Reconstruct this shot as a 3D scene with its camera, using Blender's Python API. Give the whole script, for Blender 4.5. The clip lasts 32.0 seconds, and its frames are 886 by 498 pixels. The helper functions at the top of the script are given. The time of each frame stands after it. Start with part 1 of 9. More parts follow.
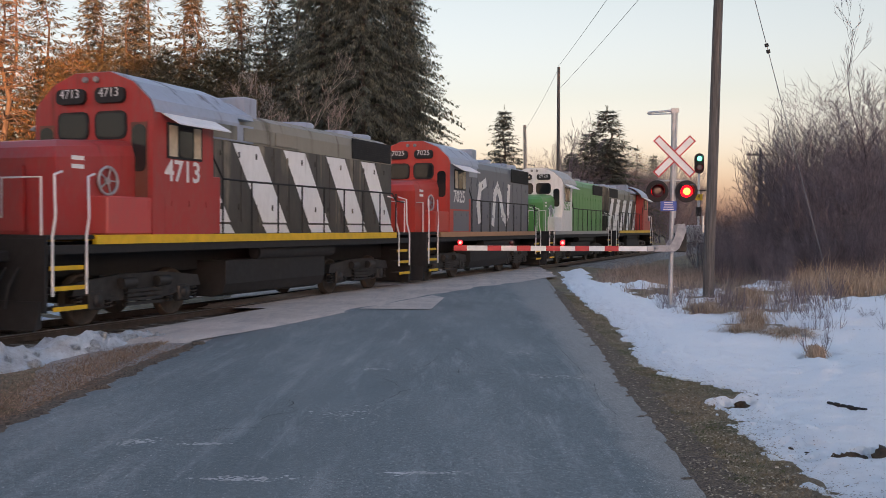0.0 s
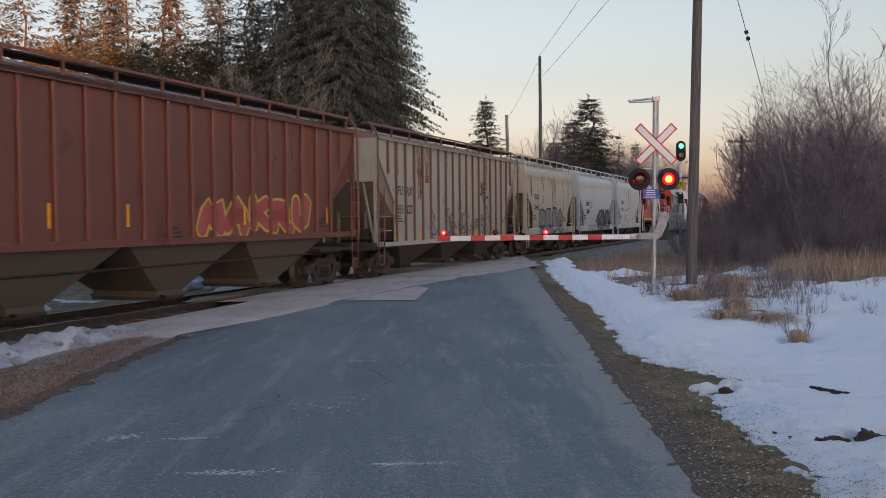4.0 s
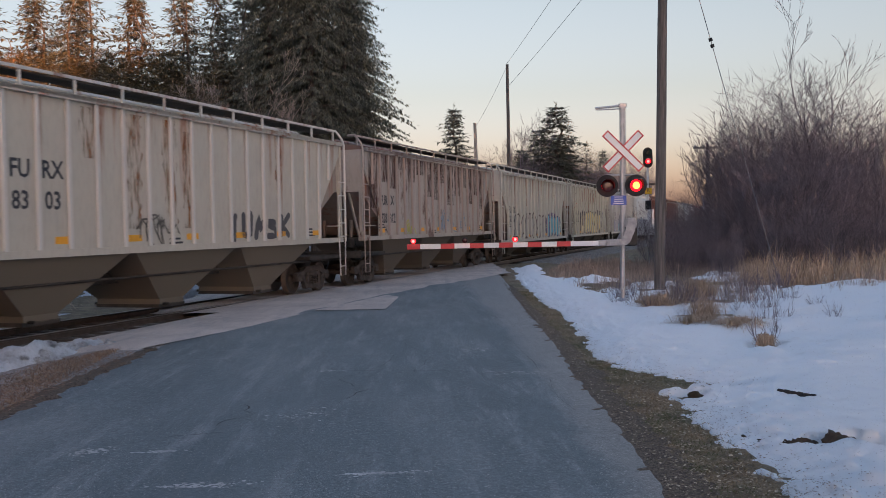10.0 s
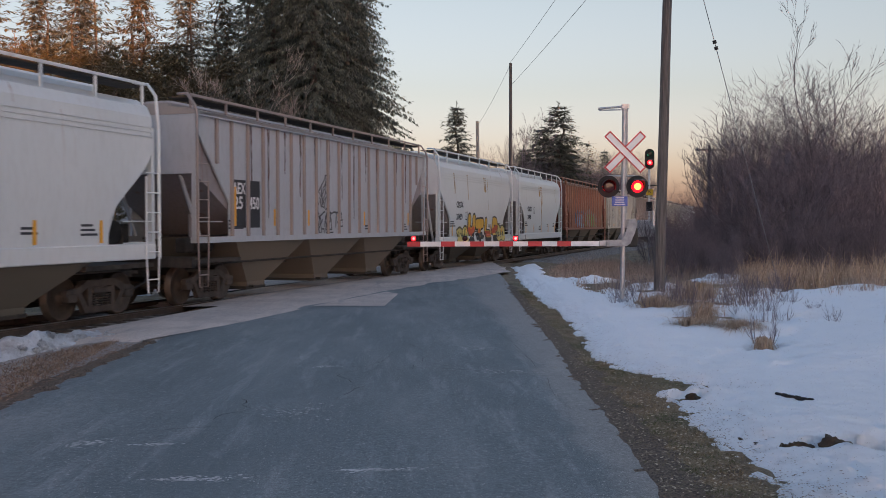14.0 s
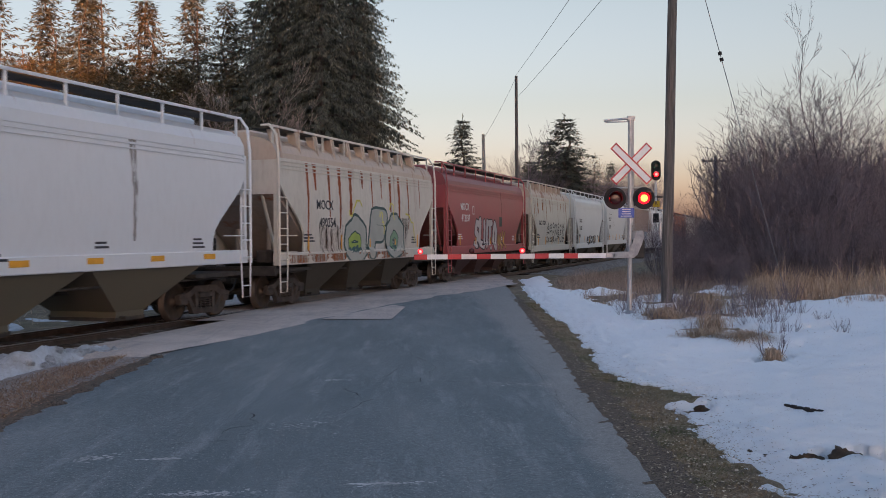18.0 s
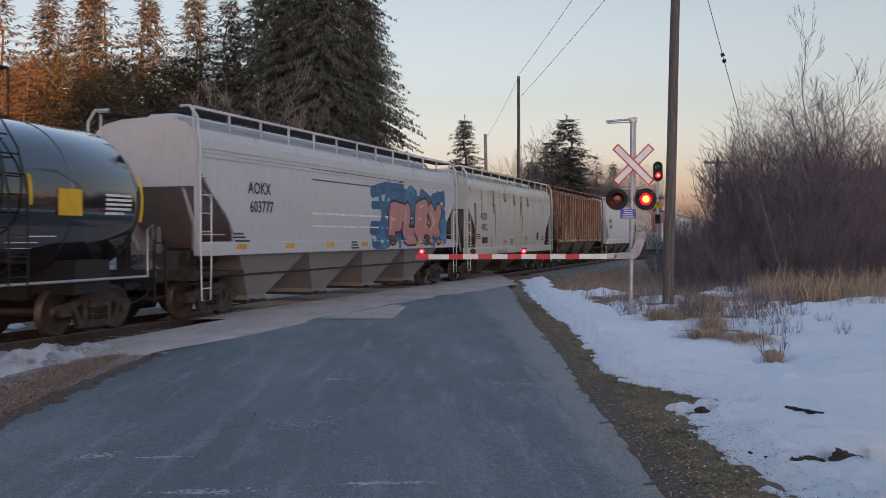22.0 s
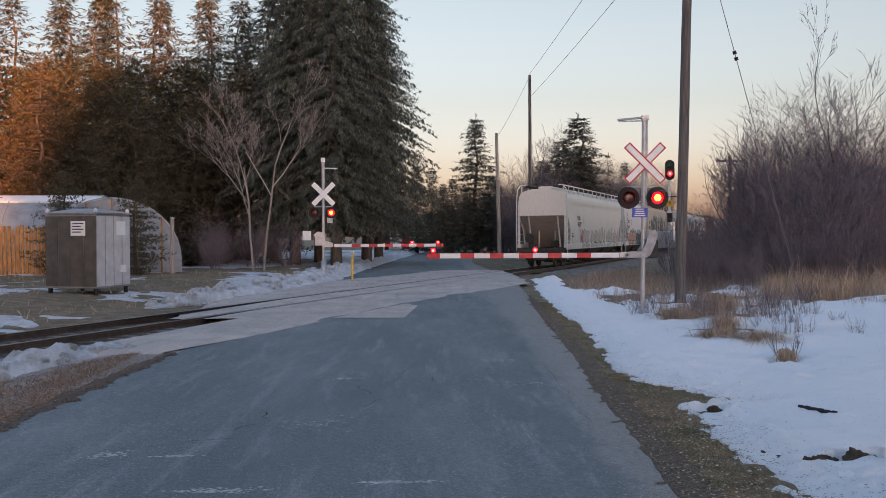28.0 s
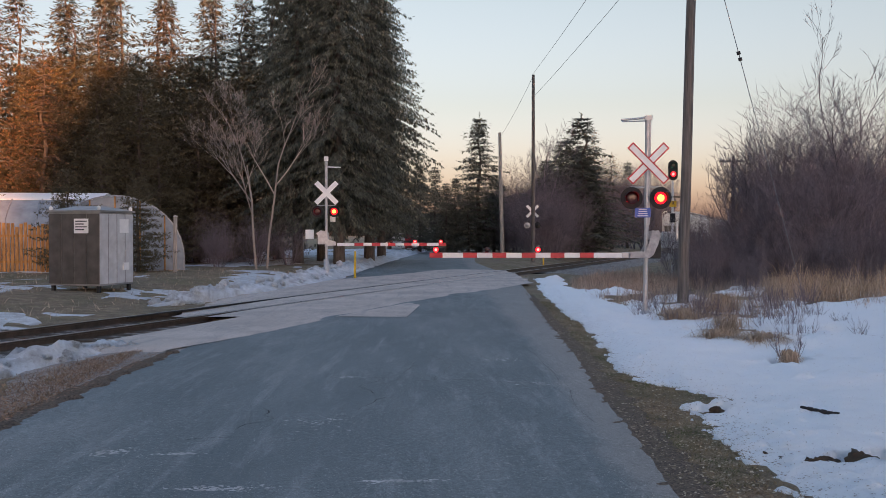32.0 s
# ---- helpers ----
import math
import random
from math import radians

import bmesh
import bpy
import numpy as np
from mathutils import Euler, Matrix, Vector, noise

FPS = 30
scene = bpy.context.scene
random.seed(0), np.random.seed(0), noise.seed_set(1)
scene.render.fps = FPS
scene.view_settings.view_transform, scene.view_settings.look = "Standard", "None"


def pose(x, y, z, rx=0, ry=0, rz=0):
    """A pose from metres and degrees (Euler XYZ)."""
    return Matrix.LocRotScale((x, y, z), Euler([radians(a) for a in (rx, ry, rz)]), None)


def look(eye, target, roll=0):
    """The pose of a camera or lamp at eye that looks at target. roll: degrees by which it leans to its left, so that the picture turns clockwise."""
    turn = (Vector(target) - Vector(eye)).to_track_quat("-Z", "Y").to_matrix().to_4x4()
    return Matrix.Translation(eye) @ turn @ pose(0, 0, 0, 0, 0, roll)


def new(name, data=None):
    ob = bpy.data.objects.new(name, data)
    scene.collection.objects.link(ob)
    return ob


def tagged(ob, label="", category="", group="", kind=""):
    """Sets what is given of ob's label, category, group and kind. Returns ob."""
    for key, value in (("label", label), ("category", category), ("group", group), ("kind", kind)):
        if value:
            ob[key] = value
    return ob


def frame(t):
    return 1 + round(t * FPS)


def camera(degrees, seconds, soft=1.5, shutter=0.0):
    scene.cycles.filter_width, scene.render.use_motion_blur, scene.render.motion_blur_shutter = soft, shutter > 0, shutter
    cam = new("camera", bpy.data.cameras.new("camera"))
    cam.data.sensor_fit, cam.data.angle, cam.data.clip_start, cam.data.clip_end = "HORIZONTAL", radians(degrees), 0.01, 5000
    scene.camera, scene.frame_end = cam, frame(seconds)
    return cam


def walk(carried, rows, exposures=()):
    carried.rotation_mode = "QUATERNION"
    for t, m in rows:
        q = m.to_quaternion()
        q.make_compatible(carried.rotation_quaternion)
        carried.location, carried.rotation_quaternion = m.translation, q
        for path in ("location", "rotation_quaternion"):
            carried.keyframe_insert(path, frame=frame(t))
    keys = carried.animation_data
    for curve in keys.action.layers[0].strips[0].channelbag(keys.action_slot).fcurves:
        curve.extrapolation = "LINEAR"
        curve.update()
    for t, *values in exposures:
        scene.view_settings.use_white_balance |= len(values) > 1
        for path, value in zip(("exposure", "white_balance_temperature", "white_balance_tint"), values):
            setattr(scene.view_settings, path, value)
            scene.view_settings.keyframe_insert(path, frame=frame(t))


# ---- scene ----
EYE = Vector((0.0, 0.0, 1.94))
# seconds, turn to the right, tilt up, lean, in degrees
PATH = [
    (0.0, -1.429, -1.265, 0.220),
    (0.5, -1.291, -1.170, 0.247),
    (1.0, -1.140, -1.224, 0.209),
    (1.5, -1.038, -1.414, 0.259),
    (2.0, -0.912, -1.498, 0.231),
    (2.5, -0.707, -1.371, 0.097),
    (3.0, -0.432, -1.211, -0.105),
    (3.5, -0.622, -1.531, -0.392),
    (5.5, 0.165, -2.087, -1.115),
    (6.0, -0.514, -2.283, -1.472),
    (6.5, -0.415, -2.552, -1.784),
    (7.0, 0.264, -2.898, -1.799),
    (7.5, 0.671, -2.977, -1.566),
    (8.0, 1.290, -2.253, -1.490),
    (8.5, 1.281, -1.938, -1.483),
    (9.0, 1.173, -2.006, -1.451),
    (9.5, 1.067, -1.949, -1.300),
    (10.0, 1.325, -1.360, -1.123),
    (10.5, 1.643, -1.203, -0.917),
    (11.0, 1.750, -1.257, -0.661),
    (11.5, 1.594, -1.173, -0.584),
    (12.0, 1.518, -1.232, -0.421),
    (12.5, 1.532, -1.232, -0.316),
    (13.0, 1.564, -1.312, -0.213),
    (13.5, 1.498, -1.403, -0.125),
    (14.0, 1.311, -1.492, -0.127),
    (14.5, 1.143, -1.533, -0.217),
    (16.5, 0.891, -0.966, -0.422),
    (17.0, 0.851, -0.895, -0.487),
    (17.5, 0.866, -0.766, -0.510),
    (18.0, 0.919, -0.734, -0.468),
    (18.5, 0.996, -0.719, -0.495),
    (19.0, 1.007, -0.695, -0.440),
    (19.5, 1.032, -0.643, -0.310),
    (20.0, 1.076, -0.644, -0.293),
    (20.5, 0.983, -0.761, -0.222),
    (21.0, 0.934, -0.820, -0.169),
    (21.5, 0.889, -0.829, -0.116),
    (22.0, 0.833, -0.739, -0.155),
    (22.5, 0.774, -0.692, -0.204),
    (23.0, 0.691, -0.816, -0.230),
    (23.5, 0.681, -0.820, -0.243),
    (24.0, 0.574, -0.864, -0.282),
    (24.5, 0.431, -0.942, -0.302),
    (25.0, 0.413, -0.869, -0.282),
    (25.5, 0.384, -0.820, -0.336),
    (27.5, 0.154, -0.813, -0.196),
    (28.0, 0.163, -0.790, -0.269),
    (28.5, 0.234, -0.729, -0.167),
    (29.0, 0.147, -0.652, -0.166),
    (29.5, 0.156, -0.729, -0.179),
    (30.0, 0.150, -0.713, -0.137),
    (30.5, 0.115, -0.622, -0.189),
    (31.0, 0.057, -0.686, -0.052),
    (31.5, -0.003, -0.796, -0.014),
    (32.0, 0.000, -0.833, -0.000),
]


def aim(turn, tilt, lean):
    return Matrix.Translation(EYE) @ pose(0, 0, 0, 90 + tilt, 0, -turn) @ pose(0, 0, 0, 0, 0, lean)


cam = camera(49.0, 32.0, soft=0.7, shutter=0.12)
walk(cam, [(t, aim(a, b, c)) for t, a, b, c in PATH], exposures=[(0.0, 2.27, 7300, 28), (1.2, 2.08, 7150, 27), (3.0, 2.03, 7050, 27), (8.0, 2.00, 6850, 28), (18.0, 1.93, 6850, 27), (25.0, 1.93, 6850, 27), (28.0, 2.08, 6900, 27), (32.0, 2.08, 6900, 27)])

# ---- light: a clear evening sky, the sun almost down behind the camera ----
SUN_FROM = (0.30, -1.0)      # compass side from which the sun shines
SUN_UP = 2.2                 # degrees
world = bpy.data.worlds.new("evening_sky")
scene.world = world
world.use_nodes = True
wn, wl = world.node_tree.nodes, world.node_tree.links
wn.clear()
w_out = wn.new("ShaderNodeOutputWorld")
w_bg = wn.new("ShaderNodeBackground")
w_sky = wn.new("ShaderNodeTexSky")
w_sky.sky_type = "NISHITA"
w_sky.sun_disc = False
w_sky.sun_elevation = radians(SUN_UP)
w_sky.sun_rotation = math.atan2(SUN_FROM[0], SUN_FROM[1])
w_sky.air_density, w_sky.dust_density, w_sky.ozone_density = 1.0, 1.8, 2.3
w_bg.inputs["Strength"].default_value = 0.30
w_pale = wn.new("ShaderNodeHueSaturation")      # thin high haze pales the colours
w_pale.inputs["Saturation"].default_value = 0.66
wl.new(w_sky.outputs[0], w_pale.inputs["Color"])
# the pink belt of dusk low down, deep blue overhead
w_co, w_xyz, w_ramp, w_tint = wn.new("ShaderNodeTexCoord"), wn.new("ShaderNodeSeparateXYZ"), wn.new("ShaderNodeValToRGB"), wn.new("ShaderNodeMix")
wl.new(w_co.outputs["Generated"], w_xyz.inputs[0])
wl.new(w_xyz.outputs[2], w_ramp.inputs[0])
DUSK = [(0.0, (0.70, 0.65, 0.80)), (0.06, (0.68, 0.64, 0.71)), (0.13, (0.57, 0.54, 0.51)), (0.26, (0.48, 0.485, 0.42)), (0.5, (0.50, 0.60, 0.62)), (1.0, (0.50, 0.70, 0.81))]
while len(w_ramp.color_ramp.elements) < len(DUSK):
    w_ramp.color_ramp.elements.new(0.5)
for e, (p, c) in zip(w_ramp.color_ramp.elements, DUSK):
    e.position, e.color = p, (*c, 1)
w_tint.data_type, w_tint.blend_type = "RGBA", "MULTIPLY"
w_tint.inputs[0].default_value = 1.0
wl.new(w_pale.outputs[0], w_tint.inputs[6])
wl.new(w_ramp.outputs[0], w_tint.inputs[7])
wl.new(w_tint.outputs[2], w_bg.inputs["Color"])
wl.new(w_bg.outputs[0], w_out.inputs["Surface"])
sun = new("sun", bpy.data.lights.new("sun", "SUN"))
sun.data.energy, sun.data.angle, sun.data.color = 2.9, radians(0.6), (1.0, 0.42, 0.14)
_s = Vector((SUN_FROM[0], SUN_FROM[1], 0)).normalized() * math.cos(radians(SUN_UP))
sun.matrix_world = look((_s.x * 60, _s.y * 60, 60), (_s.x * 59, _s.y * 59, 60 - math.sin(radians(SUN_UP))))

# ---- materials ----
def srgb(r, g, b):
    f = lambda c: (c / 255 / 12.92) if c / 255 <= 0.04045 else ((c / 255 + 0.055) / 1.055) ** 2.4
    return (f(r), f(g), f(b), 1.0)


class Nodes:
    """A small wrapper for building a node material."""

    def __init__(self, name, rough=0.7, metal=0.0):
        self.m = bpy.data.materials.new(name)
        self.m.use_nodes = True
        self.t = self.m.node_tree
        self.p = self.t.nodes["Principled BSDF"]
        self.p.inputs["Roughness"].default_value = rough
        self.p.inputs["Metallic"].default_value = metal
        self.co = self.n("ShaderNodeTexCoord")

    def n(self, kind):
        return self.t.nodes.new(kind)

    def link(self, a, b):
        self.t.links.new(a, b)

    def coords(self, scale=(1, 1, 1), where="Object"):
        mp = self.n("ShaderNodeMapping")
        mp.inputs["Scale"].default_value = scale
        self.link(self.co.outputs[where], mp.inputs["Vector"])
        return mp.outputs[0]

    def noise(self, scale, detail=4.0, rough=0.55, stretch=(1, 1, 1), where="Object"):
        t = self.n("ShaderNodeTexNoise")
        t.inputs["Scale"].default_value, t.inputs["Detail"].default_value, t.inputs["Roughness"].default_value = scale, detail, rough
        self.link(self.coords(stretch, where), t.inputs["Vector"])
        return t.outputs["Fac"]

    def ramp(self, fac, stops):
        r = self.n("ShaderNodeValToRGB")
        while len(r.color_ramp.elements) < len(stops):
            r.color_ramp.elements.new(0.5)
        for e, (p, c) in zip(r.color_ramp.elements, stops):
            e.position, e.color = p, (c if len(c) == 4 else (*c, 1))
        self.link(fac, r.inputs[0])
        return r.outputs[0]

    def mix(self, fac, a, b, kind="MIX"):
        m = self.n("ShaderNodeMix")
        m.data_type, m.blend_type = "RGBA", kind
        for v, i in ((fac, 0), (a, 6), (b, 7)):
            if isinstance(v, (int, float)):
                m.inputs[i].default_value = v
            elif isinstance(v, tuple):
                m.inputs[i].default_value = v if len(v) == 4 else (*v, 1)
            else:
                self.link(v, m.inputs[i])
        return m.outputs[2]

    def maths(self, kind, a, b):
        m = self.n("ShaderNodeMath")
        m.operation = kind
        for v, i in ((a, 0), (b, 1)):
            if isinstance(v, (int, float)):
                m.inputs[i].default_value = v
            else:
                self.link(v, m.inputs[i])
        return m.outputs[0]

    def rnd(self):
        return self.n("ShaderNodeObjectInfo").outputs["Random"]

    def island(self):
        return self.n("ShaderNodeNewGeometry").outputs["Random Per Island"]

    def color(self, c):
        if isinstance(c, tuple):
            self.p.inputs["Base Color"].default_value = c if len(c) == 4 else (*c, 1)
        else:
            self.link(c, self.p.inputs["Base Color"])
        return self

    def rough(self, r):
        self.link(r, self.p.inputs["Roughness"])
        return self

    def bump(self, h, strength=0.3, dist=0.02):
        b = self.n("ShaderNodeBump")
        b.inputs["Strength"].default_value, b.inputs["Distance"].default_value = strength, dist
        self.link(h, b.inputs["Height"])
        self.link(b.outputs[0], self.p.inputs["Normal"])
        return self


def plain(name, c, rough=0.6, metal=0.0, var=0.25, scale=6.0):
    k = Nodes(name, rough, metal)
    f = k.noise(scale, 5)
    lo, hi = tuple(x * (1 - var) for x in c[:3]), tuple(min(1, x * (1 + var)) for x in c[:3])
    k.color(k.ramp(f, [(0.3, lo), (0.7, hi)])).bump(k.noise(scale * 7, 3), 0.15, 0.01)
    return k.m


def glow(name, c, strength):
    k = Nodes(name, 0.4)
    k.color(tuple(x * 0.6 for x in c[:3]))
    k.p.inputs["Emission Color"].default_value = (*c[:3], 1)
    k.p.inputs["Emission Strength"].default_value = strength
    return k.m


RUST, RUST_DARK, GRIME = srgb(138, 76, 42), srgb(90, 48, 36), srgb(112, 108, 98)


def car_paint(name, c, rust=0.3, dirt=0.4, rough=0.42, streak=RUST, seed=0.0, blotch=0.0):
    """Weathered car paint: rust that runs down from the roof, a film of road dirt, small chips."""
    k = Nodes(name, rough)
    c = tuple(min(0.86, x * 1.42) for x in c[:3])
    shift = k.n("ShaderNodeMapping")
    run = k.n("ShaderNodeTexNoise")
    run.inputs["Scale"].default_value, run.inputs["Detail"].default_value, run.inputs["Roughness"].default_value = 1.0, 7, 0.62
    shift.inputs["Scale"].default_value, shift.inputs["Location"].default_value = (2.6, 1.2, 0.10), (seed * 3.7, seed, seed * 1.3)
    k.link(k.co.outputs["Object"], shift.inputs["Vector"])
    k.link(shift.outputs[0], run.inputs["Vector"])
    fine = k.noise(9.0, 5, 0.6, (1, 1, 0.35))
    cloud = k.noise(0.45, 5, 0.6)
    base = k.mix(k.ramp(cloud, [(0.3, (0, 0, 0)), (0.75, (dirt,) * 3)]), c, tuple(0.55 * a + 0.45 * b for a, b in zip(c, GRIME)))
    base = k.mix(k.ramp(fine, [(0.45, (0, 0, 0)), (0.8, (dirt * 0.6,) * 3)]), base, GRIME)
    lo = 0.70 - 0.26 * rust
    height = k.n("ShaderNodeSeparateXYZ")
    k.link(k.co.outputs["Object"], height.inputs[0])
    start = k.maths("ADD", run.outputs["Fac"], k.maths("MULTIPLY", k.maths("SUBTRACT", height.outputs[2], 2.9), 0.05))
    runs = k.ramp(start, [(lo, (0, 0, 0)), (min(0.98, lo + 0.12), (0.85, 0.85, 0.85))])
    runs = k.maths("MULTIPLY", runs, k.ramp(fine, [(0.25, (0.25, 0.25, 0.25)), (0.6, (1, 1, 1))]))
    base = k.mix(runs, base, streak)
    if blotch > 0:
        spots = k.noise(1.1, 8, 0.68, (1, 1, 0.6))
        base = k.mix(k.ramp(spots, [(0.62 - 0.2 * blotch, (0, 0, 0)), (0.70 - 0.2 * blotch, (0.9, 0.9, 0.9))]), base, RUST_DARK)
    k.color(base).rough(k.ramp(runs, [(0, (rough,) * 3), (1, (0.9,) * 3)]))
    k.bump(k.noise(2.2, 3), 0.12, 0.02)
    return k.m


def asphalt_material():
    k = Nodes("road_asphalt", 0.8)
    grit, chips = k.noise(120, 3, 0.8), k.noise(48, 2, 0.6)
    cloud = k.noise(0.35, 6, 0.62, (1.6, 0.5, 1))
    wear = k.noise(1.6, 8, 0.68, (2.4, 0.3, 1))
    c = k.ramp(cloud, [(0.25, (0.094, 0.122, 0.130)), (0.5, (0.136, 0.165, 0.172)), (0.75, (0.210, 0.232, 0.236))])
    c = k.mix(k.ramp(wear, [(0.52, (0, 0, 0)), (0.8, (0.7, 0.7, 0.7))]), c, (0.33, 0.35, 0.355))
    edge = k.n("ShaderNodeSeparateXYZ")
    k.link(k.co.outputs["Object"], edge.inputs[0])
    ragged = k.maths("ADD", edge.outputs[0], k.maths("MULTIPLY", k.noise(0.9, 6, 0.7, (1, 0.4, 1)), 0.9))
    margin = k.ramp(k.maths("MULTIPLY", ragged, 0.25), [(0.46, (0, 0, 0)), (0.53, (0.65, 0.65, 0.65))])
    c = k.mix(margin, c, (0.27, 0.262, 0.25))
    c = k.mix(0.9, c, k.ramp(grit, [(0.32, (0.12, 0.12, 0.12)), (0.68, (0.88, 0.88, 0.88))]), "OVERLAY")
    c = k.mix(0.6, c, k.ramp(k.noise(22, 5, 0.7), [(0.3, (0.28, 0.28, 0.28)), (0.7, (0.72, 0.72, 0.72))]), "OVERLAY")
    c = k.mix(k.ramp(chips, [(0.62, (0, 0, 0)), (0.70, (0.75, 0.75, 0.75))]), c, (0.55, 0.54, 0.52))
    k.color(c).bump(grit, 0.5, 0.006)
    return k.m


def paving_material():
    k = Nodes("pale_worn_asphalt", 0.85)
    cloud, streak, grit, blot = k.noise(0.6, 7, 0.66), k.noise(1.2, 8, 0.7, (2.2, 0.35, 1)), k.noise(80, 3, 0.75), k.noise(3.5, 7, 0.7)
    c = k.ramp(cloud, [(0.3, (0.40, 0.345, 0.31)), (0.55, (0.53, 0.455, 0.41)), (0.75, (0.61, 0.53, 0.48))])
    c = k.mix(k.ramp(streak, [(0.5, (0, 0, 0)), (0.72, (0.7, 0.7, 0.7))]), c, (0.25, 0.25, 0.255))
    c = k.mix(k.ramp(blot, [(0.58, (0, 0, 0)), (0.7, (0.5, 0.5, 0.5))]), c, (0.19, 0.175, 0.165))
    c = k.mix(0.7, c, k.ramp(grit, [(0.32, (0.2, 0.2, 0.2)), (0.68, (0.8, 0.8, 0.8))]), "OVERLAY")
    k.color(c).bump(grit, 0.4, 0.006)
    return k.m


def gravel_material(name, lo, hi, scale):
    """Loose stones: each cell of a fine pattern has its own grey."""
    k = Nodes(name, 0.95)
    cell = k.n("ShaderNodeTexVoronoi")
    cell.inputs["Scale"].default_value = scale
    k.link(k.coords(), cell.inputs["Vector"])
    tone = k.n("ShaderNodeSeparateColor")
    k.link(cell.outputs["Color"], tone.inputs[0])
    c = k.ramp(tone.outputs[0], [(0.0, lo), (1.0, hi)])
    patches = k.noise(1.3, 7, 0.68)
    c = k.mix(k.ramp(patches, [(0.45, (0, 0, 0)), (0.7, (0.65, 0.65, 0.65))]), c, (0.15, 0.115, 0.085))
    k.color(c).bump(cell.outputs["Distance"], 0.9, 0.03)
    return k.m


def ground_material():
    k = Nodes("ground_earth_and_grass", 0.95)
    big, mid, fine = k.noise(0.35, 6, 0.6), k.noise(2.5, 8, 0.7), k.noise(40, 5, 0.75)
    c = k.ramp(mid, [(0.25, (0.085, 0.060, 0.042)), (0.5, (0.22, 0.165, 0.11)), (0.75, (0.36, 0.285, 0.18))])
    c = k.mix(k.ramp(big, [(0.45, (0, 0, 0)), (0.7, (0.6, 0.6, 0.6))]), c, (0.10, 0.11, 0.045))
    c = k.mix(0.8, c, k.ramp(fine, [(0.3, (0.15, 0.15, 0.15)), (0.7, (0.85, 0.85, 0.85))]), "OVERLAY")
    k.color(c).bump(fine, 0.8, 0.04)
    return k.m


def snow_material():
    k = Nodes("old_snow", 0.6)
    mid = k.noise(1.4, 6, 0.6)
    c = k.ramp(mid, [(0.3, (0.90, 0.94, 0.98)), (0.7, (0.95, 0.98, 1.0))])
    grain = k.noise(34, 5, 0.7)
    c = k.mix(0.4, c, k.ramp(grain, [(0.3, (0.44, 0.44, 0.45)), (0.7, (0.70, 0.70, 0.70))]), "OVERLAY")
    specks = k.noise(46, 2, 0.5)
    c = k.mix(k.ramp(specks, [(0.67, (0, 0, 0)), (0.75, (0.6, 0.6, 0.6))]), c, (0.16, 0.12, 0.08))
    dirty = k.noise(0.9, 9, 0.72)
    c = k.mix(k.ramp(dirty, [(0.58, (0, 0, 0)), (0.78, (0.45, 0.45, 0.45))]), c, (0.52, 0.48, 0.44))
    k.color(c).bump(k.noise(11, 9, 0.75), 0.9, 0.06)
    return k.m


def plough_snow_material():
    k = Nodes("dirty_ploughed_snow", 0.75)
    c = k.ramp(k.noise(2.2, 7, 0.7), [(0.3, (0.34, 0.35, 0.37)), (0.52, (0.62, 0.66, 0.70)), (0.72, (0.82, 0.86, 0.92))])
    c = k.mix(k.ramp(k.noise(14, 6, 0.75), [(0.56, (0, 0, 0)), (0.74, (0.6, 0.6, 0.6))]), c, (0.20, 0.18, 0.165))
    k.color(c).bump(k.noise(9, 9, 0.75), 1.0, 0.08)
    return k.m


def bark_like(name, c, scale=14.0, stretch=(1, 1, 0.15)):
    k = Nodes(name, 0.9)
    f = k.noise(scale, 5, 0.6, stretch)
    k.color(k.ramp(f, [(0.3, tuple(x * 0.5 for x in c[:3])), (0.7, tuple(min(1, x * 1.4) for x in c[:3]))])).bump(f, 0.6, 0.02)
    return k.m


def leafy(name, a, b, other=None, scale=2.5):
    k = Nodes(name, 0.85)
    c = k.mix(k.island(), a, b)
    if other:
        c = k.mix(k.ramp(k.noise(scale, 6, 0.7), [(0.44, (0, 0, 0)), (0.58, (0.85, 0.85, 0.85))]), c, other)
    k.color(c)
    return k.m


ASPHALT, GROUND, SNOW, PLOUGHED = asphalt_material(), ground_material(), snow_material(), plough_snow_material()
CONCRETE = paving_material()
BALLAST = gravel_material("grey_ballast", (0.06, 0.058, 0.056), (0.36, 0.345, 0.335), 16)
RAIL = plain("rail_steel", (0.09, 0.07, 0.06), 0.55, 0.6, 0.3, 5)
RAIL_TOP = plain("polished_rail", (0.42, 0.42, 0.43), 0.3, 1.0, 0.1, 5)
TIE = bark_like("creosoted_wood", (0.07, 0.055, 0.045), 9)
GALV = plain("galvanised_steel", (0.42, 0.43, 0.45), 0.45, 0.55, 0.15, 8)
WHITE = plain("white_paint", (0.74, 0.74, 0.74), 0.5, 0, 0.08, 6)
SHEET_WHITE = plain("white_sign_sheet", (0.78, 0.78, 0.78), 0.4, 0, 0.05, 6)
SIGN_RED = plain("red_sign_sheet", (0.50, 0.022, 0.035), 0.4, 0, 0.1, 6)
SIGN_BLUE = plain("blue_sign_sheet", (0.015, 0.07, 0.36), 0.4, 0, 0.1, 6)
BLACK = plain("black_paint", (0.014, 0.014, 0.015), 0.75, 0, 0.3, 6)
UNDER = plain("dirty_underframe", (0.040, 0.035, 0.031), 0.8, 0.1, 0.5, 4)
TRUCK = plain("rusty_truck_casting", (0.060, 0.048, 0.041), 0.8, 0.2, 0.45, 5)
